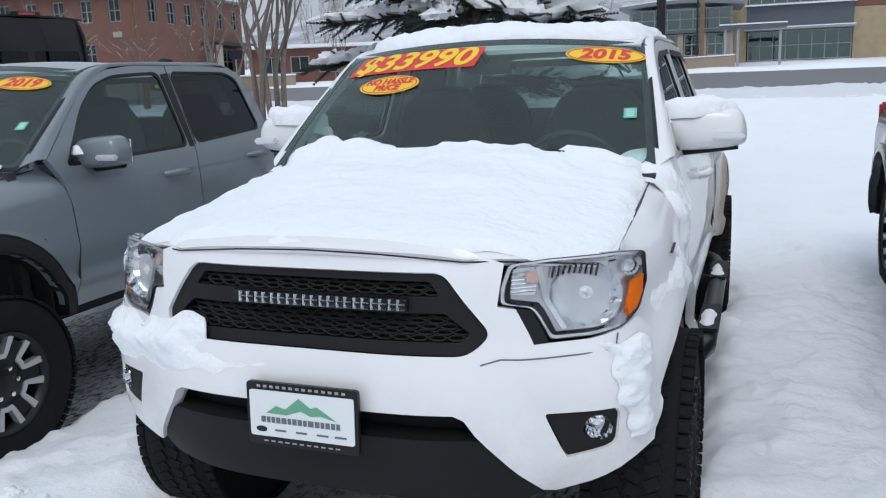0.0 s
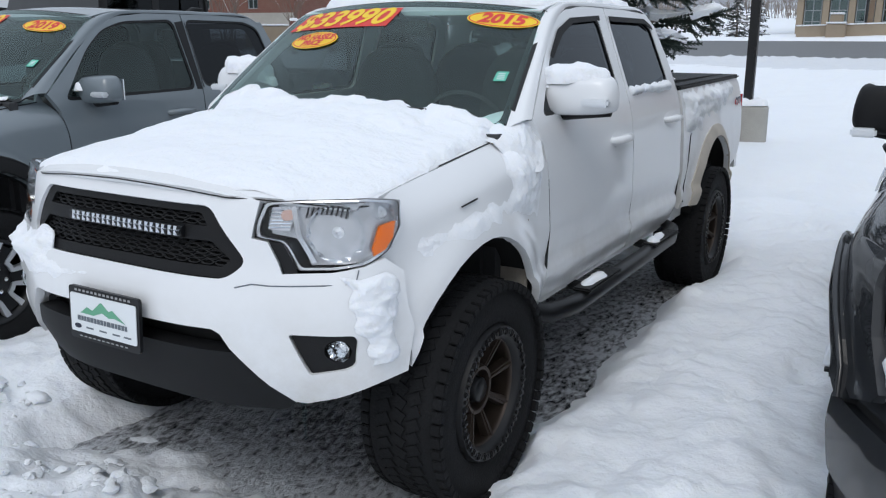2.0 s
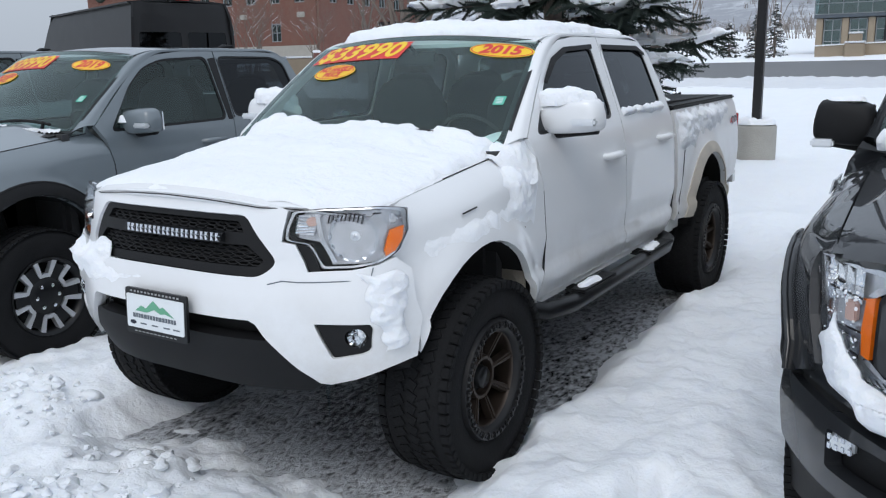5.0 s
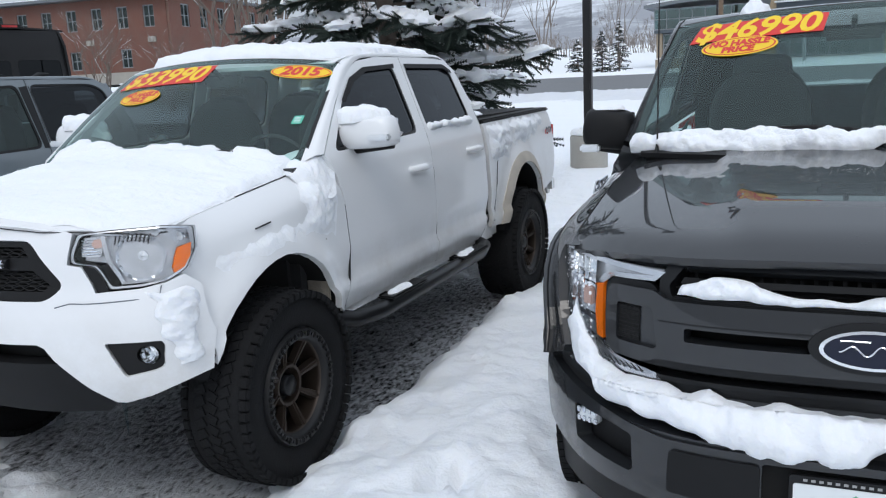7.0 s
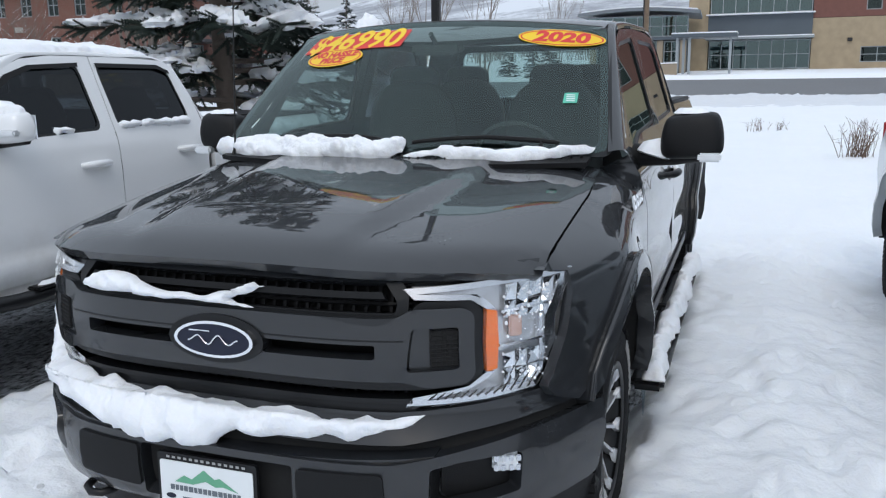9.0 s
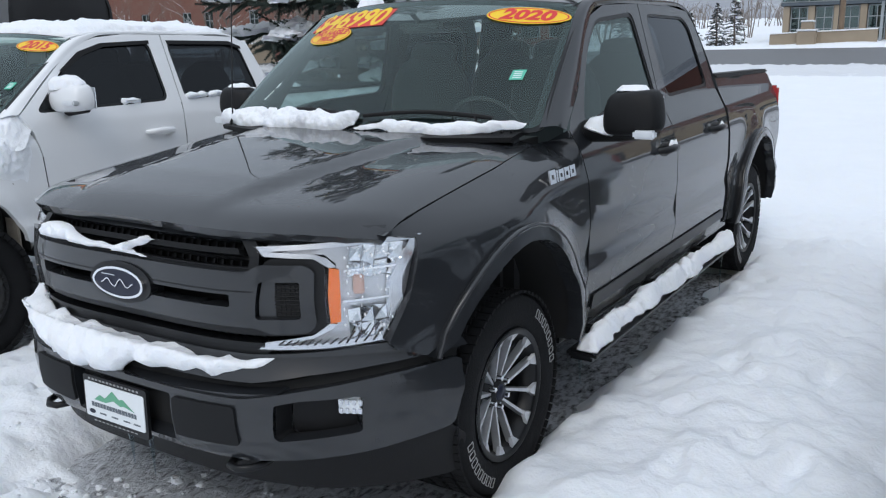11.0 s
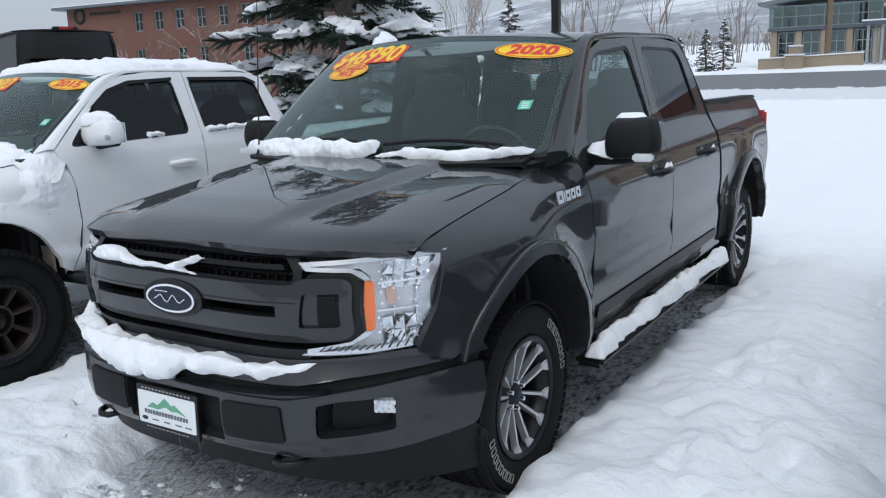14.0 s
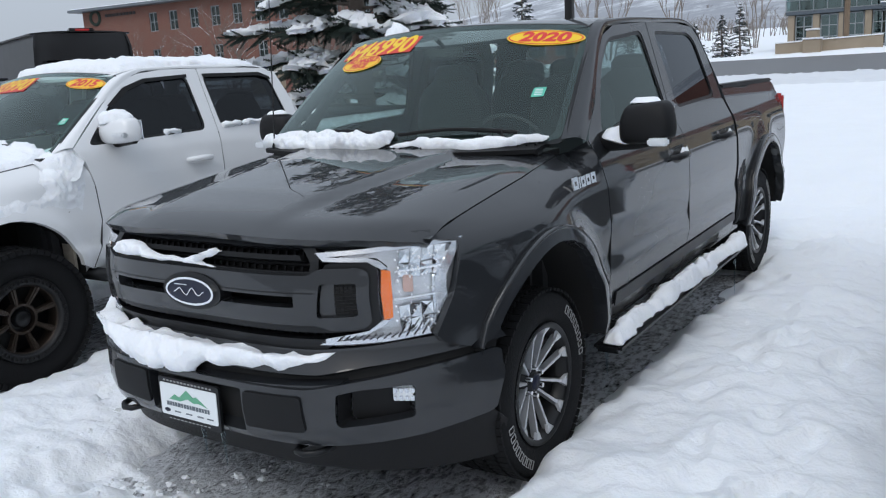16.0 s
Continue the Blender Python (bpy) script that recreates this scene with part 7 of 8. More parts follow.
# ---- pole, van ----
M["concrete"] = material("weathered_concrete", (0.36, 0.35, 0.32), 0.85, vary=0.22, vscale=4, bump=0.4, bscale=50)
M["polepaint"] = material("black_pole_paint", (0.016, 0.016, 0.017), 0.45, vary=0.2)
gz = rise(9.8) + 0.10
pole = thing("lamp_post", pose(-0.21, 9.82, gz), "black square lamp post on a round concrete base", "lamp post")
Geo().lathe([(-0.3, 0.285), (0.50, 0.28), (0.53, 0.26), (0.535, 0.0005)], 40, "z").link("base", M["concrete"], pole)
Geo().box((0, 0, 4.0), (0.12, 0.12, 7.0), bevel=0.012).box((0, 0, 0.55), (0.26, 0.26, 0.03), bevel=0.008).link("shaft", M["polepaint"], pole)
Geo().box((0, -0.07, 1.25), (0.10, 0.03, 0.16), bevel=0.01).link("hand_hole_cover", M["polepaint"], pole)
for x, y in ((0.1, 0.1), (-0.1, 0.1), (0.1, -0.1), (-0.1, -0.1)):
    Geo().tube([(x, y, 0.55), (x, y, 0.60)], 0.014, 6).link("anchor_bolt", M["chrome"], pole)
Geo().box((0, -0.6, 7.45), (0.35, 1.2, 0.12), bevel=0.03).link("lamp_head", M["polepaint"], pole)
blanket("snow_mound", ellipse(0, 0, 0.275, 0.275), lambda x, y: Vector((x, y, 0.535)), (0, 0, 1), 0.09, 0.09, pole, 0.03, "snow mound on the concrete lamp base", 61, holes=[[(-0.07, -0.07), (0.07, -0.07), (0.07, 0.07), (-0.07, 0.07)]])

van = thing("van", Matrix.Translation((-9.5, 7.7, rise(8))) @ Matrix.Rotation(math.atan2(-0.3, 0.95) - math.pi / 2, 4, "Z") @ Matrix.Rotation(math.pi, 4, "Z"), "tall black cargo van with dark rear windows", "van")
# the van's rear looks along its own -y
vx = lambda z: 0.98 - 0.02 * max(0, z - 1.0) - 0.05 * max(0, z - 2.0) - 0.20 * max(0, z - 2.55)
prof = [0.35, 0.8, 1.3, 1.8, 2.2, 2.5, 2.65, 2.75]
rear = lambda x, z: Vector((x, 0.02 + 0.05 * max(0, z - 1.2) + 0.10 * max(0, z - 2.5) + 0.06 * (abs(x)) ** 4, z))
oval = [(-vx(z), z) for z in prof] + [(vx(z), z) for z in prof[::-1]]
wl_, wr_ = [rounded([(s * 0.06, 1.35), (s * 0.84, 1.35), (s * 0.80, 2.25), (s * 0.06, 2.25)], 0.06) for s in (-1, 1)]
sheet("rear_wall", oval, [wl_, wr_], rear, (0, -1, 0), M["vanblack"], van, 0.12, 0.04)
for w in (wl_, wr_):
    sheet("rear_window", w, [], rear, (0, -1, 0), M["tinted"], van, 0.2, 0.006, lift=-0.008)
for s in (1, -1):
    sd = lambda y, z: Vector((s * vx(z), y, z))
    body_o = [(0.06, 0.35), (0.07, 2.5), (0.14, 2.75), (4.6, 2.75), (5.4, 1.9), (6.1, 1.3), (6.2, 0.35)]
    sheet("side_wall", body_o, [], sd, (s, 0, 0), M["vanblack"], van, 0.25, 0.04)
    sheet("side_moulding", [(0.1, 0.8), (6.0, 0.8), (6.0, 0.92), (0.1, 0.92)], [], sd, (s, 0, 0), M["plastic"], van, 0.4, 0.02, lift=0.02)
    for y in (0.9, 4.9):
        g = tyre_mesh(0.36, 0.2, 0.11, False).link("wheel", M["rubber"], van)
        g.matrix_local = Matrix.Translation((s * 0.86, y, 0.34))
    Geo().box((s * 0.93, 0.10, 1.1), (0.10, 0.08, 0.42), bevel=0.03).link("tail_light", M["taillight"], van)
sheet("roof", [(-0.94, 0.14), (0.94, 0.14), (0.94, 4.6), (-0.94, 4.6)], [], lambda x, y: Vector((x, y, 2.80 - 0.05 * abs(x) ** 3)), (0, 0, 1), M["vanblack"], van, 0.3, 0.03)
sheet("nose", [(-0.9, 4.6), (0.9, 4.6), (0.9, 6.2), (-0.9, 6.2)], [], lambda x, y: Vector((x, y, float(np.interp(y, [4.6, 5.4, 6.1, 6.2], [2.78, 1.95, 1.32, 0.5])))), (0, 1, 1), M["vanblack"], van, 0.2, 0.03)
Geo().box((0, 0.12, 2.81), (0.50, 0.14, 0.07), bevel=0.03).link("brake_light_pod", M["vanblack"], van)
Geo().box((0, 0.052, 2.81), (0.26, 0.012, 0.035), bevel=0.004).link("high_brake_light", M["taillight"], van)
Geo().box((0, 0.0, 0.45), (1.8, 0.12, 0.22), bevel=0.04).link("rear_bumper", M["plastic"], van)
Geo().box((0, 2.9, 0.5), (1.7, 5.6, 0.2)).link("underbody", M["void"], van)


# ---- trees ----
M["bark"] = material("grey_bark", (0.16, 0.13, 0.11), 0.9, vary=0.4, vscale=9, bump=0.6, bscale=30)
M["palebark"] = material("pale_twig_bark", (0.25, 0.215, 0.19), 0.9, vary=0.3, vscale=5)
M["needle"] = material("spruce_needles", (0.022, 0.036, 0.028), 0.7, vary=0.5, vscale=3)
M["farneedle"] = material("frosted_spruce_needles", (0.035, 0.048, 0.046), 0.8, vary=0.5, vscale=2)
M["twig"] = material("dry_brown_stalks", (0.16, 0.11, 0.08), 0.9, vary=0.3)


def spruce(at, height, reach, levels, per, sprigs, label, seed, needles, low=0.10, snowy=1.0):
    """A spruce: tapered trunk, drooping whorled limbs, sprigs of needles, and pillows of snow."""
    rnd = random.Random(seed)
    t = thing("spruce_tree", Matrix.Translation(at), label, "tree")
    trunk = Geo().tube([(0.05 * math.sin(k), 0.05 * math.cos(k * 1.3), height * k / 8) for k in range(9)], [0.02 * height * (1 - k / 8.6) + 0.008 for k in range(9)], 9)
    trunk.link("trunk", M["bark"], t)
    limbs, crown, snow = Geo(), Geo(), Geo()
    for i in range(levels):
        f = low + (0.97 - low) * (i / (levels - 1)) ** 1.05
        r0 = reach * (1 - f) ** 0.8 * (1.08 if f > 0.16 else 0.85)
        for j in range(per):
            if rnd.random() < 0.16:
                continue
            a = 2 * math.pi * (j + rnd.uniform(-0.3, 0.3)) / per + i * 0.9
            r = r0 * rnd.uniform(0.68, 1.12)
            z0 = height * f + rnd.uniform(-0.12, 0.12)
            droop = rnd.uniform(0.10, 0.30)
            ax = Vector((math.cos(a), math.sin(a), 0))
            sd = Vector((-ax.y, ax.x, 0))
            path = lambda q: Vector((0, 0, z0)) + ax * (r * q) + Vector((0, 0, r * (0.16 * q - droop * 1.9 * q * q + 0.14 * q ** 4))) + sd * (0.08 * r * math.sin(q * 2 + i))
            limbs.tube([path(q) for q in (0, 0.3, 0.6, 0.85, 1.0)], [0.016 * r + 0.006, 0.012 * r + 0.005, 0.008 * r + 0.004, 0.006, 0.003], 5, False)
            for k in range(sprigs):
                q = 0.22 + 0.80 * (k + rnd.random()) / sprigs
                p = path(min(q, 1.0))
                side = rnd.choice((-1, 1))
                ln = r * 0.30 * (1.1 - 0.55 * q) * rnd.uniform(0.6, 1.2) + 0.05
                d = (ax * rnd.uniform(0.3, 1.0) + sd * side * rnd.uniform(0.3, 1.2) + Vector((0, 0, rnd.uniform(-0.65, 0.25)))).normalized()
                e = p + d * ln
                n = d.cross(Vector((0, 0, 1))).normalized()
                w = 0.040 * rnd.uniform(0.7, 1.4) * (0.7 + ln * 0.5)
                up = n.cross(d)
                m = 9
                for h in range(m):
                    c = p.lerp(e, (h + 0.3) / m)
                    s1 = w * (1.25 - 0.7 * h / m)
                    for dirn in (n, -n, up * 0.8, -up * 0.8):
                        tip = c + dirn * s1 + d * s1 * 1.2
                        b = d * (ln / m * 0.55)
                        crown.add([c - b, c + b, tip], [(0, 1, 2)])
            if rnd.random() < snowy * 0.86:
                k = rnd.randint(7, 12)
                for u in range(k):
                    q = 0.35 + 0.62 * (u + rnd.random() * 0.8) / k
                    c = path(min(q, 0.98)) + sd * rnd.gauss(0, 0.05 * r) + Vector((0, 0, 0.05))
                    L, W, H = r * rnd.uniform(0.04, 0.095) + 0.055, r * rnd.uniform(0.03, 0.065) + 0.04, rnd.uniform(0.05, 0.095) * (0.5 + 0.22 * reach)
                    slope = (path(min(1, q + 0.1)) - path(q)).normalized()
                    nn, mm = 10, 5
                    vs, fs = [], []
                    for b in range(mm + 1):
                        lat = -0.5 * math.pi * 0.35 + (0.5 * math.pi * 1.35) * b / mm
                        for g in range(nn):
                            lon = 2 * math.pi * g / nn
                            wob = 1 + 0.85 * noise.noise(Vector((c.x * 3 + math.cos(lon) * 1.3, c.y * 3 + math.sin(lon) * 1.3, lat * 1.5 + seed)))
                            vs.append(c + slope * (L * math.cos(lat) * math.cos(lon) * wob) + sd * (W * math.cos(lat) * math.sin(lon) * wob) + Vector((0, 0, H * math.sin(lat) * wob)))
                    for b in range(mm):
                        for g in range(nn):
                            fs.append((b * nn + g, b * nn + (g + 1) % nn, (b + 1) * nn + (g + 1) % nn, (b + 1) * nn + g))
                    snow.add(vs, fs)
    tagged(limbs.link("bough_wood", M["bark"], t), kind="stuff")
    tagged(crown.link("needles", needles, t), kind="stuff")
    if snow.v:
        tagged(snow.link("bough_snow", M["snow"], t, "pillows of snow on the boughs"), kind="stuff")
    return t


def bare_tree(at, height, stems, label, seed, spread=0.35, mat="bark", snow=False, name="bare_tree", fine=5, category="tree", thick=0.011):
    """A leafless tree: stems that fork into ever finer twigs."""
    rnd = random.Random(seed)
    t = thing(name, Matrix.Translation(at), label, category)
    trunk, twigs, cap = Geo(), Geo(), Geo()

    def grow(p, d, ln, r, depth):
        pts, rad, q = [p], [r], p
        for k in range(3):
            d = (d + Vector((rnd.gauss(0, 0.10), rnd.gauss(0, 0.10), 0.06))).normalized()
            q = q + d * (ln / 3)
            pts.append(q)
            rad.append(r * (1 - 0.16 * (k + 1)))
        (trunk if depth <= 1 else twigs).tube(pts, rad, 6 if depth <= 1 else 4, False)
        if snow and 1 <= depth <= 4 and d.z < 0.8 and rnd.random() < 0.55:
            cap.tube([a + Vector((0, 0, b * 0.8)) for a, b in zip(pts, rad)], [b * 0.6 + 0.002 for b in rad], 4, False)
        if depth < fine:
            for k in range(rnd.randint(2, 3) if depth else 3):
                f = rnd.choice((pts[2], pts[3], pts[3]))
                e = (d + Vector((rnd.gauss(0, spread), rnd.gauss(0, spread), rnd.uniform(0.0, 0.35)))).normalized()
                grow(f, e, ln * rnd.uniform(0.55, 0.8), r * rnd.uniform(0.42, 0.6), depth + 1)
    for k in range(stems):
        a = 2 * math.pi * k / stems + rnd.random()
        o = Vector((math.cos(a), math.sin(a), 0)) * (0.22 * (stems > 1))
        grow(o * 1.2 - Vector((0, 0, 0.1)), (Vector((0, 0, 1)) + o * 0.5).normalized(), height * rnd.uniform(0.30, 0.42), height * thick, 0)
    trunk.link("trunk", M[mat], t)
    tagged(twigs.link("brushwood", M[mat], t), kind="stuff")
    if cap.v:
        tagged(cap.link("twig_snow", M["snow"], t), kind="stuff")
    return t


spruce((-2.09, 6.98, rise(7.0) - 0.05), 7.4, 2.30, 19, 9, 46, "large dark green spruce bowed with pillows of snow", 4, M["needle"], 0.09)
spruce((-13.6, 33.4, rise(33.4)), 4.8, 1.35, 18, 10, 12, "small spruce dusted with snow behind the lot", 9, M["farneedle"], 0.06, 0.15)
for k, (x, y, h, r) in enumerate(((-8.4, 51.5, 3.2, 0.9), (-9.6, 52.0, 2.7, 0.85), (-10.8, 50.5, 2.2, 0.8), (-16.5, 54.0, 3.0, 0.9))):
    spruce((x, y, rise(y)), h, r, 14, 9, 9, "snow-dusted young spruce beyond the road", 20 + k, M["farneedle"], 0.05, 0.12)
bare_tree((-10.6, 16.3, rise(16)), 8.5, 5, "clump of slender bare aspen stems", 3, 0.22, "bark", False)
bare_tree((-15.5, 21.0, rise(21)), 7.0, 3, "bare aspen clump by the lot edge", 8, 0.3, "bark", True)
for k, (x, y, h) in enumerate(((-23.5, 68, 11), (-20.0, 74, 12), (-27.0, 72, 11), (-31, 60, 8), (-14, 78, 9), (-36, 66, 9))):
    bare_tree((x, y, rise(y)), h, 4, "tall pale bare cottonwood beyond the road", 40 + k, 0.26, "palebark", fine=6, thick=0.008)
for k, (x, y, h) in enumerate(((-36, 36, 6.5), (-39, 39, 6.0), (-33.5, 39, 5.5), (-42, 35, 6.0), (-31, 42, 5.0))):
    bare_tree((x, y, rise(y)), h, 3, "bare crab-apple tree with snowy twigs", 60 + k, 0.5, "bark", True, fine=6, thick=0.010)


def dry_bush(at, n, h, label, seed):
    rnd = random.Random(seed)
    t = thing("dry_bush", Matrix.Translation(at), label, "bush")
    g = Geo()
    for _ in range(n):
        a, l = rnd.random() * 6.28, h * rnd.uniform(0.5, 1.1)
        d = Vector((math.cos(a) * rnd.uniform(0.05, 0.55), math.sin(a) * rnd.uniform(0.05, 0.55), 1))
        b = Vector((rnd.gauss(0, 0.12), rnd.gauss(0, 0.12), -0.05))
        g.tube([b, b + d * l * 0.5, b + d * l + Vector((rnd.gauss(0, 0.04), rnd.gauss(0, 0.04), 0))], [0.006, 0.005, 0.002], 4, False)
        for k in range(3):
            q = b + d * l * rnd.uniform(0.4, 0.95)
            g.tube([q, q + Vector((rnd.gauss(0, 0.06), rnd.gauss(0, 0.06), rnd.uniform(0.02, 0.12)))], [0.003, 0.0015], 3, False)
    tagged(g.link("brushwood", M["twig"], t), kind="stuff")


dry_bush((6.0, 12.9, rise(12.9) + 0.12), 55, 0.62, "dry brown bush poking out of the snow", 1)
dry_bush((4.35, 17.6, rise(17.6) + 0.12), 14, 0.34, "few dry stalks poking out of the snow", 2)
dry_bush((4.9, 17.9, rise(17.9) + 0.12), 9, 0.30, "few dry stalks poking out of the snow", 3)


# ---- buildings beyond the road ----
def brick_material():
    m = material("red_brick", (0.27, 0.105, 0.075), 0.85, vary=0.18, vscale=0.6)
    n, l = m.node_tree.nodes, m.node_tree.links
    tc, br, mp = n.new("ShaderNodeTexCoord"), n.new("ShaderNodeTexBrick"), n.new("ShaderNodeMapping")
    mp.inputs["Rotation"].default_value = (math.pi / 2, 0, 0)
    br.inputs["Scale"].default_value = 1.0
    br.inputs["Brick Width"].default_value, br.inputs["Row Height"].default_value, br.inputs["Mortar Size"].default_value = 0.22, 0.075, 0.008
    br.inputs["Color1"].default_value, br.inputs["Color2"].default_value, br.inputs["Mortar"].default_value = (0.215, 0.085, 0.062, 1), (0.175, 0.068, 0.05, 1), (0.22, 0.16, 0.13, 1)
    l.new(tc.outputs["Object"], mp.inputs[0])
    l.new(mp.outputs[0], br.inputs[0])
    l.new(br.outputs[0], n["Principled BSDF"].inputs["Base Color"])
    return m


M["brick"] = brick_material()
M["darkbrick"] = material("dark_red_brick", (0.17, 0.075, 0.06), 0.85, vary=0.25, vscale=2.5)
M["stone"] = material("tan_sandstone", (0.36, 0.285, 0.19), 0.85, vary=0.30, vscale=1.6, bump=0.3, bscale=9)
M["stucco"] = material("tan_stucco", (0.33, 0.27, 0.20), 0.9, vary=0.12, vscale=2)
M["trimstone"] = material("pale_stone_trim", (0.42, 0.40, 0.36), 0.8, vary=0.15)
M["panel"] = material("blue_grey_panel", (0.085, 0.105, 0.125), 0.5, vary=0.12, vscale=0.7)
M["winframe"] = material("grey_window_frame", (0.30, 0.33, 0.35), 0.5)
M["roomdark"] = material("dark_room", (0.085, 0.10, 0.105), 0.6, vary=0.4, vscale=0.8)
M["pane"] = glass("house_pane", (0.30, 0.38, 0.38), 0.02, 1.7)
M["curtain"] = glass("office_pane", (0.45, 0.58, 0.58), 0.02, 2.3, (0.85, 1.0, 0.98))
M["wood"] = material("weathered_wood_pole", (0.20, 0.145, 0.10), 0.85, vary=0.3, vscale=4)
M["roofgrey"] = material("grey_metal_roof", (0.16, 0.18, 0.20), 0.5, vary=0.15)


def window(parent, x0, x1, z0, z1, nx, nz, y=0.0, name="window", pane="pane"):
    """A window in a wall that looks along -y: frame, bars, panes, dark room behind."""
    f = Geo()
    b = 0.07
    for a, c in ((x0, x0 + b), (x1 - b, x1)):
        f.box(((a + c) / 2, y - 0.02, (z0 + z1) / 2), (b, 0.10, z1 - z0))
    for a, c in ((z0, z0 + b), (z1 - b, z1)):
        f.box(((x0 + x1) / 2, y - 0.02, (a + c) / 2), (x1 - x0 - 2 * b, 0.10, b))
    for i in range(1, nx):
        f.box((x0 + (x1 - x0) * i / nx, y - 0.015, (z0 + z1) / 2), (0.055, 0.07, z1 - z0 - 2 * b))
    for j in range(1, nz):
        f.box(((x0 + x1) / 2, y - 0.01, z0 + (z1 - z0) * j / nz), (x1 - x0 - 2 * b, 0.06, 0.055))
    w = f.link(name, M["winframe"], parent)
    for i in range(nx):
        for j in range(nz):
            a, c = x0 + (x1 - x0) * i / nx, x0 + (x1 - x0) * (i + 1) / nx
            d, e = z0 + (z1 - z0) * j / nz, z0 + (z1 - z0) * (j + 1) / nz
            p = Geo().box(((a + c) / 2, y + 0.02, (d + e) / 2), (c - a - 0.03, 0.012, e - d - 0.03)).link("pane", M[pane], w)
            p.visible_shadow = False
    return w


def wall_with(parent, name, x0, x1, z0, z1, holes, mat, deep=0.35, step=2.0):
    h = [[(a, c), (b, c), (b, d), (a, d)] for a, b, c, d in holes]
    return sheet(name, [(x0, z0), (x1, z0), (x1, z1), (x0, z1)], h, lambda x, z: Vector((x, 0, z)), (0, -1, 0), mat, parent, step, deep)


# red brick building: a long front, and a flank that recedes from its near corner
bz = 2.6
ang = math.atan2(2.8, 23.7)
brk = thing("brick_building", Matrix.Translation((-64.7, 45.4, bz)) @ Matrix.Rotation(ang, 4, "Z"), "two-storey red brick building with dark windows", "building")
holes = [(8.0 + i * 2.3, 8.95 + i * 2.3, 4.1, 5.7) for i in range(7)] + [(8.0 + i * 2.3, 8.95 + i * 2.3, 1.2, 2.6) for i in (0, 2, 3, 5)]
wall_with(brk, "wall", 0, 23.8, 0.0, 6.35, holes, M["brick"])
for a, b, c, d in holes:
    window(brk, a, b, c, d, 2, 2, 0.14)
Geo().box((11.6, 6.5, 3.1), (22.8, 12, 6.2)).link("inner_wall", M["roomdark"], brk)
Geo().box((11.8, 0.7, 6.43), (25.4, 3.2, 0.22), bevel=0.03).link("cornice", M["roofgrey"], brk)
Geo().box((11.8, 0.7, 6.58), (25.2, 3.0, 0.10), bevel=0.04).link("roof_snow", M["snow"], brk)
Geo().box((11.8, -0.06, 0.45), (23.9, 0.16, 0.9), bevel=0.03).link("base_course", M["trimstone"], brk)
Geo().lathe([(-0.08, 0.42), (0.08, 0.52), (0.08, 0.62), (-0.08, 0.72)], 20, "z", True, Matrix.Translation((1.6, -0.12, 5.75)) @ Matrix.Rotation(math.pi / 2, 4, "X")).link("wreath", M["needle"], brk)
for i in range(9):
    Geo().box((3.0 + i * 0.42, -0.05, 5.85), (0.30, 0.06, 0.24)).link("sign_bar", M["polepaint"], brk)
for x in (16.9, 22.4):
    Geo().box((x, -0.05, 3.2), (0.7, 0.1, 0.4), bevel=0.02).link("wall_vent", M["trimstone"], brk)
flk = thing("brick_building", Matrix.Translation((-40.9, 48.3, bz)) @ Matrix.Rotation(radians(97), 4, "Z"), "receding flank of the red brick building", "building")
holes = [(1.6 + i * 2.6, 2.7 + i * 2.6, 4.1, 5.8) for i in range(6)] + [(9.6, 11.0, 0.3, 2.5), (12.4, 14.6, 0.3, 2.5)]
wall_with(flk, "wall", 0.0, 16.5, 0.0, 6.35, holes, M["brick"])
for a, b, c, d in holes:
    window(flk, a, b, c, d, 2, 2, 0.14)
Geo().box((8.4, 3.0, 3.1), (15.6, 5, 6.2)).link("inner_wall", M["roomdark"], flk)
Geo().box((8.2, 0.7, 6.43), (17.2, 2.2, 0.22), bevel=0.03).link("cornice", M["roofgrey"], flk)
Geo().box((12.2, -0.9, 2.75), (6.4, 1.8, 0.28), bevel=0.04).link("entrance_canopy", M["polepaint"], flk)
for x in (9.2, 15.2):
    Geo().box((x, -1.5, 1.3), (0.4, 0.4, 2.7), bevel=0.03).link("canopy_post", M["trimstone"], flk)
garden = thing("low_wall", Matrix.Translation((-37, 40, rise(40))) @ Matrix.Rotation(0.75, 4, "Z"), "pale low wall along the brick building", "wall")
Geo().box((5.5, 0, 0.55), (13, 0.3, 1.5), bevel=0.04).link("wall_body", M["stucco"], garden)
Geo().box((5.5, 0, 1.36), (13.1, 0.42, 0.12), bevel=0.04).link("coping_snow", M["snow"], garden)
sign = thing("plaza_sign", pose(-26.6, 32.6, rise(32.6), 0, 0, 38), "dark plaza sign between stone posts", "sign")
Geo().box((0, 0, 1.35), (1.5, 0.16, 0.75), bevel=0.05).link("board", M["polepaint"], sign)
for x in (-0.95, 0.95):
    Geo().box((x, 0, 0.9), (0.34, 0.34, 1.8), bevel=0.03).link("post", M["darkbrick"], sign)
    Geo().box((x, 0, 1.86), (0.44, 0.44, 0.14), bevel=0.05).link("cap", M["snow"], sign)
for z, n in ((1.45, 5), (1.20, 5)):
    for i in range(n):
        Geo().box((-0.44 + i * 0.22, -0.085, z), (0.15, 0.02, 0.15), bevel=0.01).link("word_bar", M["yellow"], sign)
blue = thing("road_sign", pose(-28.0, 41.0, rise(41), 0, 0, 38), "small blue road sign on a post", "sign")
Geo().tube([(0, 0, 0), (0, 0, 2.6)], 0.04, 8).link("post", M["winframe"], blue)
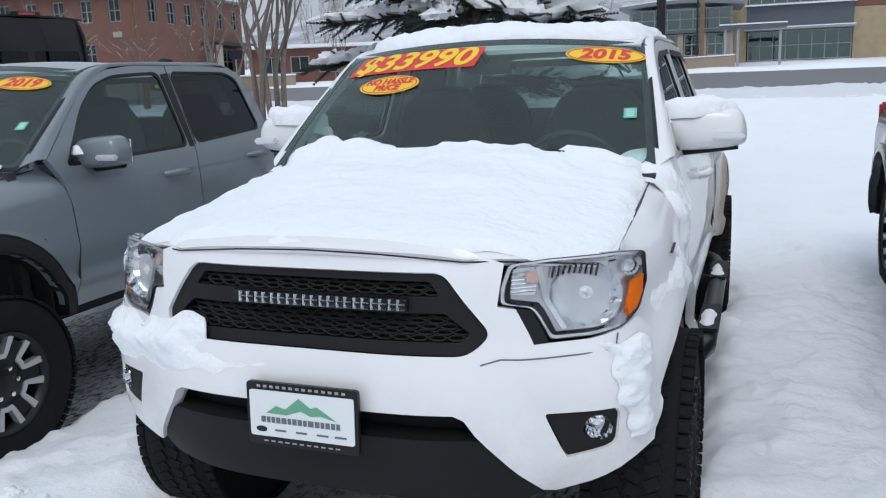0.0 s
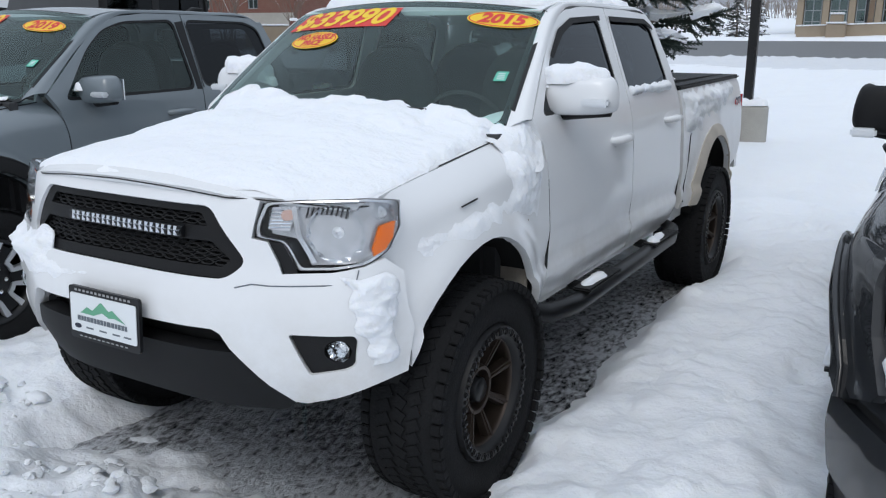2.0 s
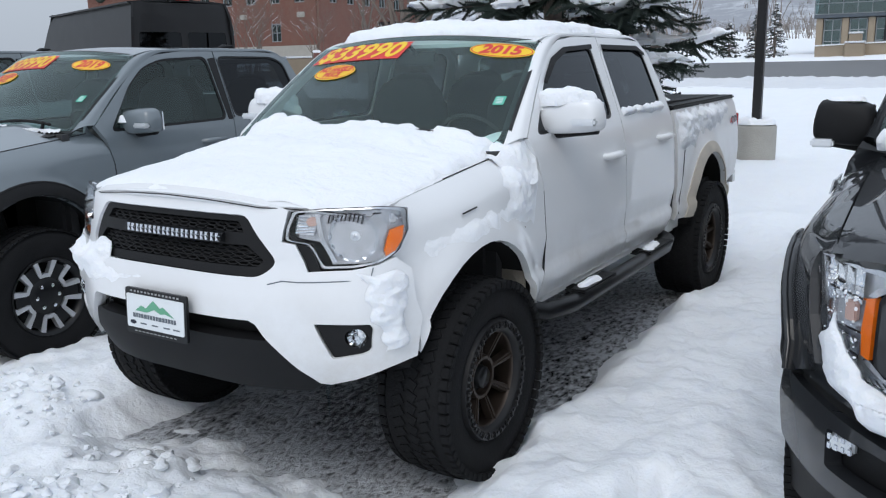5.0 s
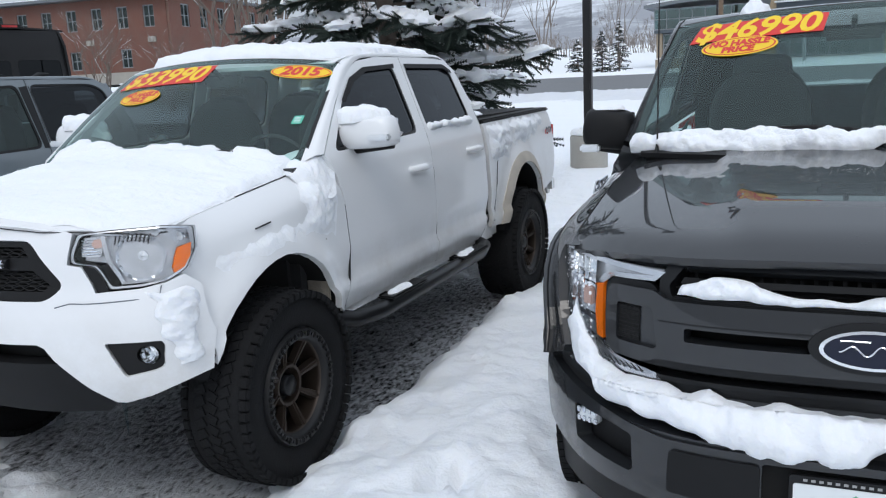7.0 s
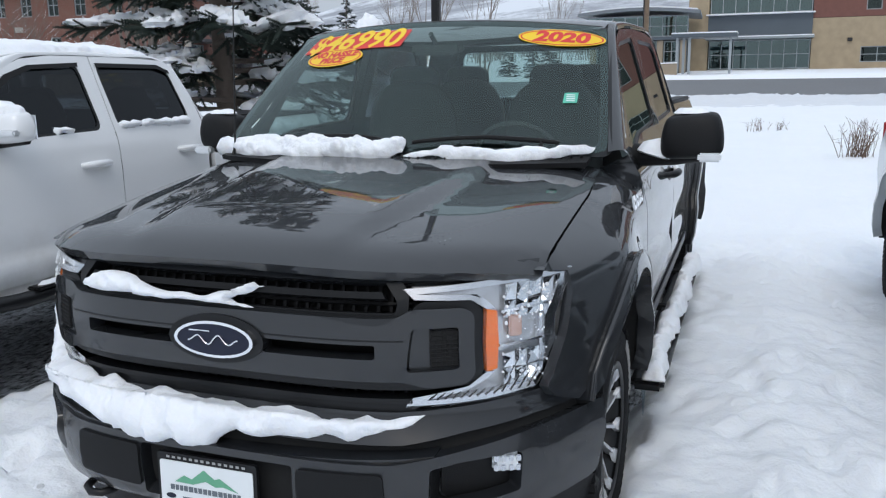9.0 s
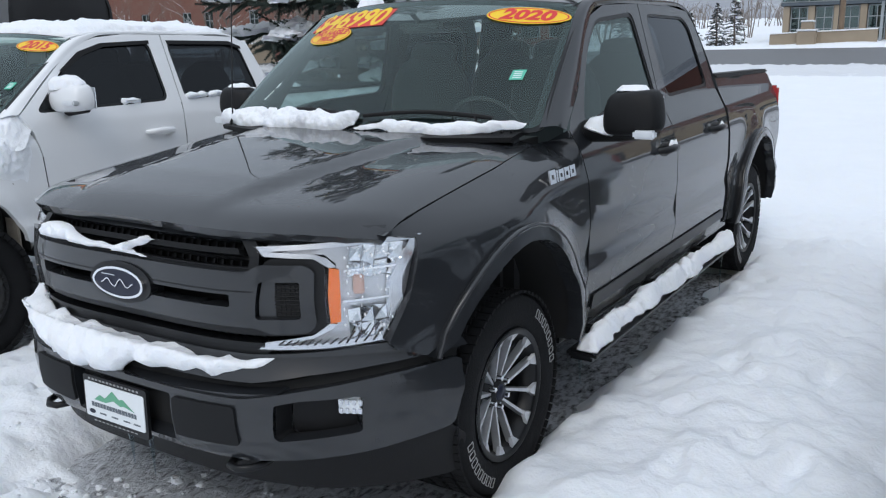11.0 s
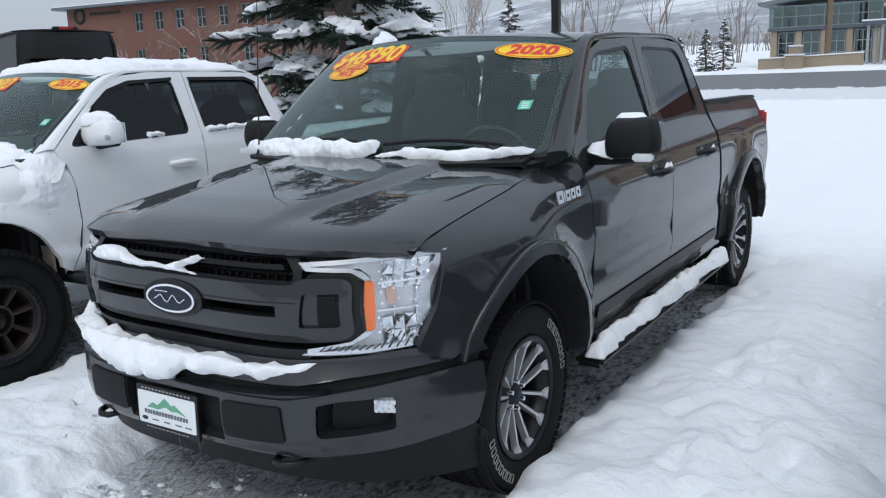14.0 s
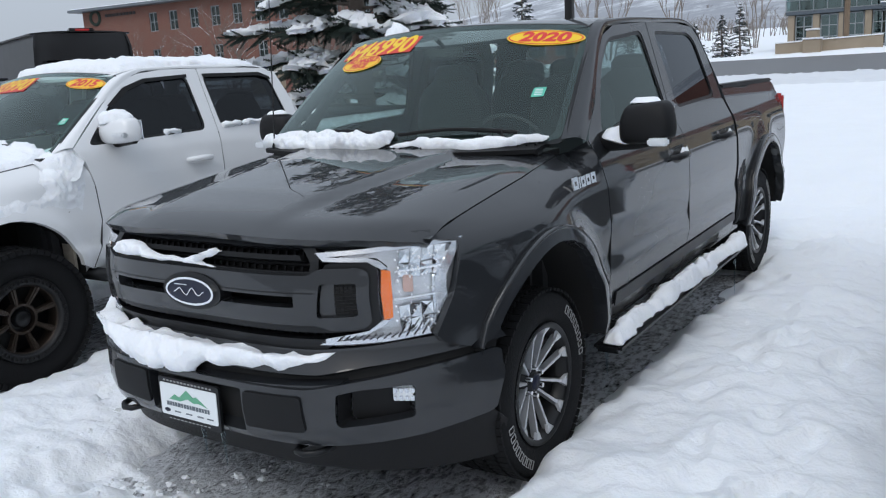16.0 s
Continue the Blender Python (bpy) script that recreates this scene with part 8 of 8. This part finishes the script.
Geo().box((0, -0.05, 2.45), (0.75, 0.03, 0.5), bevel=0.01).link("board", M["blue"], blue)

# office building of sandstone, brick and glass
off = thing("office_building", Matrix.Translation((-1.6, 72, 2.2)), "office building of sandstone, dark brick and glass", "building")
Geo().box((0.8, 0.6, 3.7), (1.6, 1.6, 7.4), bevel=0.03).link("stone_pier", M["stone"], off)
window(off, 1.7, 9.4, 0.15, 2.45, 8, 2, 0.2, pane="curtain")
Geo().box((5.5, -0.4, 2.58), (8.2, 1.4, 0.16), bevel=0.03).link("awning", M["winframe"], off)
Geo().box((5.5, -0.4, 2.70), (8.2, 1.4, 0.10), bevel=0.04).link("awning_snow", M["snow"], off)
Geo().box((5.5, 0.2, 3.60), (7.9, 0.8, 1.65), bevel=0.02).link("blue_grey_band", M["panel"], off)
Geo().box((5.5, -0.1, 4.47), (8.2, 1.2, 0.10), bevel=0.03).link("ledge_snow", M["snow"], off)
window(off, 1.7, 9.4, 4.55, 7.2, 8, 2, 0.2, pane="curtain")
Geo().box((5.5, 0.2, 7.5), (8.6, 1.2, 0.55), bevel=0.03).link("roof_band", M["stone"], off)
so = [(13.0 + i * 5.0, 15.4 + i * 5.0, 0.55, 1.75) for i in range(5)]
wall_with(off, "stone_wall", 9.45, 40, 0.0, 4.0, so, M["stone"])
for a, b, c, d in so:
    window(off, a, b, c, d, 2, 2, 0.14)
bo = [(13.2 + i * 3.4, 14.3 + i * 3.4, 4.5, 7.2) for i in range(7)]
wall_with(off, "brick_wall", 9.45, 40, 4.03, 9.0, bo, M["darkbrick"])
for a, b, c, d in bo:
    window(off, a, b, c, d, 1, 2, 0.14)
Geo().box((20, 8, 3.9), (39.5, 13.6, 7.6)).link("inner_wall", M["roomdark"], off)
for x in (12.2, 27.0):
    Geo().box((x, -0.1, 2.3), (0.35, 0.2, 0.25), bevel=0.02).link("wall_lamp", M["polepaint"], off)
stop = thing("bus_stop_sign", pose(13.8, 49.5, rise(49.5)), "grey pole with stop notices beside the road", "sign")
Geo().tube([(0, 0, 0), (0, 0, 3.2)], 0.05, 8).link("post", M["polepaint"], stop)
Geo().box((0, -0.06, 2.95), (0.36, 0.04, 0.45), bevel=0.01).link("notice", M["winframe"], stop)
Geo().box((0, -0.06, 1.9), (0.30, 0.04, 0.42), bevel=0.01).link("notice", M["plate"], stop)
tot = thing("shop_sign", pose(16.2, 56, rise(56)), "brown and purple monument sign", "sign")
Geo().box((0, 0, 1.5), (0.9, 0.3, 3.0), bevel=0.05).link("board", M["darkbrick"], tot)
Geo().box((0, -0.17, 2.0), (0.6, 0.04, 0.8), bevel=0.01).link("panel", M["blue"], tot)
Geo().box((0, 0, 3.05), (1.0, 0.4, 0.14), bevel=0.05).link("cap_snow", M["snow"], tot)

# glass hall with stone piers
hall = thing("glass_hall", Matrix.Translation((-7.9, 62, 1.9)) @ Matrix.Rotation(0.05, 4, "Z"), "low glass hall with sandstone piers and a flat roof", "building")
for i in range(5):
    x = 0.3 + i * 1.62
    Geo().box((x, 0.2, 1.25), (0.42, 0.6, 2.5), bevel=0.03).link("stone_pier", M["stucco"], hall)
    if i < 4:
        window(hall, x + 0.25, x + 1.37, 0.2, 2.45, 2, 3, 0.25, pane="curtain")
Geo().box((3.55, 0.1, 2.62), (7.2, 0.8, 0.22), bevel=0.02).link("lintel", M["panel"], hall)
window(hall, -0.1, 7.1, 2.75, 4.25, 8, 2, 0.1, pane="curtain")
roof_curve = lambda x, y, z: Vector((x, y, z + 0.30 * math.sin(max(0, min(1, (x + 0.7) / 8.6)) * math.pi) + 0.02 * y))
sheet("roof", [(-0.7, -1.2), (7.9, -1.2), (7.9, 9), (-0.7, 9)], [], lambda x, y: roof_curve(x, y, 4.50), (0, 0, 1), M["roofgrey"], hall, 1.0, 0.22)
sheet("roof_snow", [(-0.5, -0.9), (7.7, -0.9), (7.7, 9), (-0.5, 9)], [], lambda x, y: roof_curve(x, y, 4.62), (0, 0, 1), M["snow"], hall, 1.0, 0.12)
Geo().box((3.5, 4.2, 2.1), (6.8, 7.0, 4.1)).link("inner_wall", M["roomdark"], hall)
porch = thing("entrance_canopy", Matrix.Translation((-1.2, 58.5, 1.85)), "flat grey canopy on slim posts", "canopy")
Geo().box((1.8, 0, 2.6), (4.2, 2.4, 0.25), bevel=0.03).link("roof", M["panel"], porch)
Geo().box((1.8, 0, 2.76), (4.2, 2.4, 0.10), bevel=0.03).link("roof_snow", M["snow"], porch)
for x, y in ((0.1, -0.9), (0.5, -0.6), (0.9, -0.9), (3.5, -0.8)):
    Geo().box((x, y, 1.25), (0.16, 0.16, 2.5)).link("post", M["winframe"], porch)

# tan garden wall with a pillar, poles
gw0 = thing("garden_wall", Matrix.Translation((-5.6, 48.2, rise(48.2) - 0.05)), "curved tan wall capped with snow", "wall")
curve = lambda u, v: Vector((u, -0.35 * math.sin(u / 5.2 * 3.1), v))
sheet("wall_body", [(0, 0), (5.4, 0), (5.4, 0.95), (0, 0.80)], [], curve, (0, -1, 0), M["stucco"], gw0, 0.3, 0.35)
sheet("coping", [(0, 0.80), (5.4, 0.95), (5.4, 1.02), (0, 0.87)], [], curve, (0, -1, 0), M["snow"], gw0, 0.3, 0.42, lift=0.05)
pil = thing("gate_pillar", Matrix.Translation((-3.55, 47.6, rise(47.6) - 0.02)), "tan stone pillar capped with snow", "pillar")
Geo().box((0, 0, 0.45), (0.95, 0.6, 0.9), bevel=0.04).link("plinth", M["stucco"], pil)
Geo().box((0, 0, 0.95), (1.02, 0.66, 0.10), bevel=0.04).link("plinth_snow", M["snow"], pil)
Geo().box((0, 0.05, 1.18), (0.62, 0.5, 0.42), bevel=0.04).link("head", M["stucco"], pil)
Geo().box((0, 0.05, 1.43), (0.72, 0.58, 0.10), bevel=0.04).link("head_snow", M["snow"], pil)
up = thing("utility_pole", pose(-2.05, 48.6, rise(48.6)), "weathered wooden utility pole", "pole")
Geo().tube([(0, 0, -0.2), (0.02, 0, 5), (0.05, 0, 10)], [0.15, 0.13, 0.10], 12).link("shaft", M["wood"], up)
lp = thing("street_lamp", pose(-2.4, 50.2, rise(50.2)), "slim black street lamp beyond the road", "street lamp")
Geo().tube([(0, 0, 0), (0, 0, 7)], [0.07, 0.05], 8).link("shaft", M["polepaint"], lp)
Geo().box((0, -0.3, 7.0), (0.2, 0.7, 0.1), bevel=0.02).link("lamp_head", M["polepaint"], lp)
low_shop = thing("low_shop", Matrix.Translation((-33, 66, rise(60))) @ Matrix.Rotation(0.35, 4, "Z"), "low brown shop under snow beyond the road", "building")
Geo().box((0, 0, 1.5), (16, 6, 3.0), bevel=0.05).link("wall", M["darkbrick"], low_shop)
Geo().box((0, -0.2, 3.1), (16.6, 7, 0.3), bevel=0.05).link("roof_snow", M["snow"], low_shop)
for i in range(6):
    window(low_shop, -7 + i * 2.4, -5.4 + i * 2.4, 0.9, 2.3, 2, 1, -3.05)


# ploughed, grainy bank along the near side of the road
def bank(x, y):
    e = min(1, max(0, min((y - 23.0) / 9.0, (36.1 - y) / 0.5)))
    return rise(y) - 0.05 + e * (0.16 + 0.07 * lump(x, y, 0.7, 3) + 0.15 * abs(lump(x, y, 2.2, 5)) + 0.10 * lump(x, y, 5, 7))


M["grainysnow"] = snow_material("grainy_ploughed_snow", (0.68, 0.70, 0.73), 0.8)
ground_mesh("snow_bank", list(np.arange(-34, 26, 0.2)), list(np.arange(22.9, 36.3, 0.19)), bank, M["grainysnow"], "grainy ploughed snow bank along the road", "snow")


# ---- hills ----
def hill_material():
    m = material("hazy_snowy_forest_hill", (0.6, 0.63, 0.67), 0.95)
    n, l = m.node_tree.nodes, m.node_tree.links
    tc = n.new("ShaderNodeTexCoord")
    a, b2 = n.new("ShaderNodeTexNoise"), n.new("ShaderNodeTexNoise")
    a.inputs["Scale"].default_value, a.inputs["Detail"].default_value = 0.012, 4
    b2.inputs["Scale"].default_value, b2.inputs["Detail"].default_value, b2.inputs["Roughness"].default_value = 0.16, 8, 0.8
    mp = n.new("ShaderNodeMath")
    mp.operation = "MULTIPLY_ADD"
    mp.inputs[1].default_value = 0.45
    ramp = n.new("ShaderNodeValToRGB")
    e = ramp.color_ramp.elements
    # distance haze is put into both tones, paling snow and woods
    e[0].position, e[0].color = 0.62, (0.70, 0.73, 0.77, 1)
    e[1].position, e[1].color = 0.76, (0.30, 0.315, 0.345, 1)
    l.new(tc.outputs["Object"], a.inputs["Vector"])
    l.new(tc.outputs["Object"], b2.inputs["Vector"])
    l.new(b2.outputs[0], mp.inputs[0])
    l.new(a.outputs[0], mp.inputs[2])
    l.new(mp.outputs[0], ramp.inputs[0])
    l.new(ramp.outputs[0], n["Principled BSDF"].inputs["Base Color"])
    return m


M["hill"] = hill_material()


def hill(x, y):
    az = math.degrees(math.atan2(x, y))
    top = float(np.interp(az, [-80, -58, -48, -38, -30, -22, -12, 0, 15, 40], [14, 16, 22, 34, 52, 72, 98, 110, 100, 60]))
    d = math.hypot(x, y)
    k = min(1, max(0, (d - 170) / 480))
    return rise(170) - 8 + top * k ** 1.15 * (1 + 0.10 * lump(x, y, 0.006, 3)) + 3 * lump(x, y, 0.02, 5) * k


hv, hf, na, nd = [], [], 90, 26
for i in range(na + 1):
    a = radians(-85 + 130 * i / na)
    for j in range(nd + 1):
        d = 170 + 560 * (j / nd) ** 1.2
        hv.append((d * math.sin(a), d * math.cos(a), hill(d * math.sin(a), d * math.cos(a))))
for i in range(na):
    for j in range(nd):
        k = i * (nd + 1) + j
        hf.append((k, k + 1, k + nd + 2, k + nd + 1))
tagged(link("backdrop_hills", hv, hf, M["hill"]), "hazy snow-covered hills with leafless woods", "hill", "", "structure")
scrub = Geo()
rnd = random.Random(77)
for _ in range(260):
    a, d = radians(rnd.uniform(-42, 6)), rnd.uniform(95, 300)
    x, y = d * math.sin(a), d * math.cos(a)
    z = rise(y) if d < 175 else max(rise(y), hill(x, y))
    h = rnd.uniform(1.5, 4.5)
    for k in range(9):
        o = Vector((x + rnd.gauss(0, h * 0.3), y + rnd.gauss(0, h * 0.3), z - 0.3))
        scrub.tube([o, o + Vector((rnd.gauss(0, h * 0.12), 0, h * 0.6)), o + Vector((rnd.gauss(0, h * 0.25), 0, h * rnd.uniform(0.8, 1.1)))], [0.07, 0.05, 0.02], 3, False)
tagged(scrub.link("far_scrub", M["palebark"]), "leafless scrub on the far snowy slopes", "bushes", "", "stuff")


# ---- crumbs of broken snow on the trodden ground ----
def crumbs(n, seed, area, sizes, label):
    rnd = random.Random(seed)
    g = Geo()
    bm = bmesh.new()
    bmesh.ops.create_icosphere(bm, subdivisions=2, radius=1.0)
    base, tri = [v.co.copy() for v in bm.verts], [tuple(v.index for v in f.verts) for f in bm.faces]
    bm.free()
    x0, x1, y0, y1 = area
    made = 0
    while made < n:
        x, y = rnd.uniform(x0, x1), rnd.uniform(y0, y1)
        if lump(x, y, 1.6, seed) + rnd.uniform(-0.25, 0.25) < 0.05:
            continue
        made += 1
        r = rnd.uniform(*sizes) * rnd.uniform(0.4, 1.0) ** 2
        z = max(snow_height(x, y), rise(y) - 0.02)
        q = rnd.random() * 50
        vs = [Vector((x, y, z + r * 0.25)) + Vector((p.x * r * 1.1, p.y * r, p.z * r * 0.6)) * (1 + 0.9 * noise.noise(p * 1.3 + Vector((q, q, 0))) + 0.25 * noise.noise(p * 3 + Vector((0, q, q)))) for p in base]
        g.add(vs, tri)
    tagged(g.link("snow_crumbs", M["groundsnow"]), label, "snow", "", "stuff")


crumbs(300, 5, (-1.9, 1.0, -1.45, -0.45), (0.012, 0.05), "broken crumbs of ploughed snow on the ice")
crumbs(160, 6, (1.9, 3.9, -0.8, -0.05), (0.008, 0.03), "small crumbs of snow on the slush")
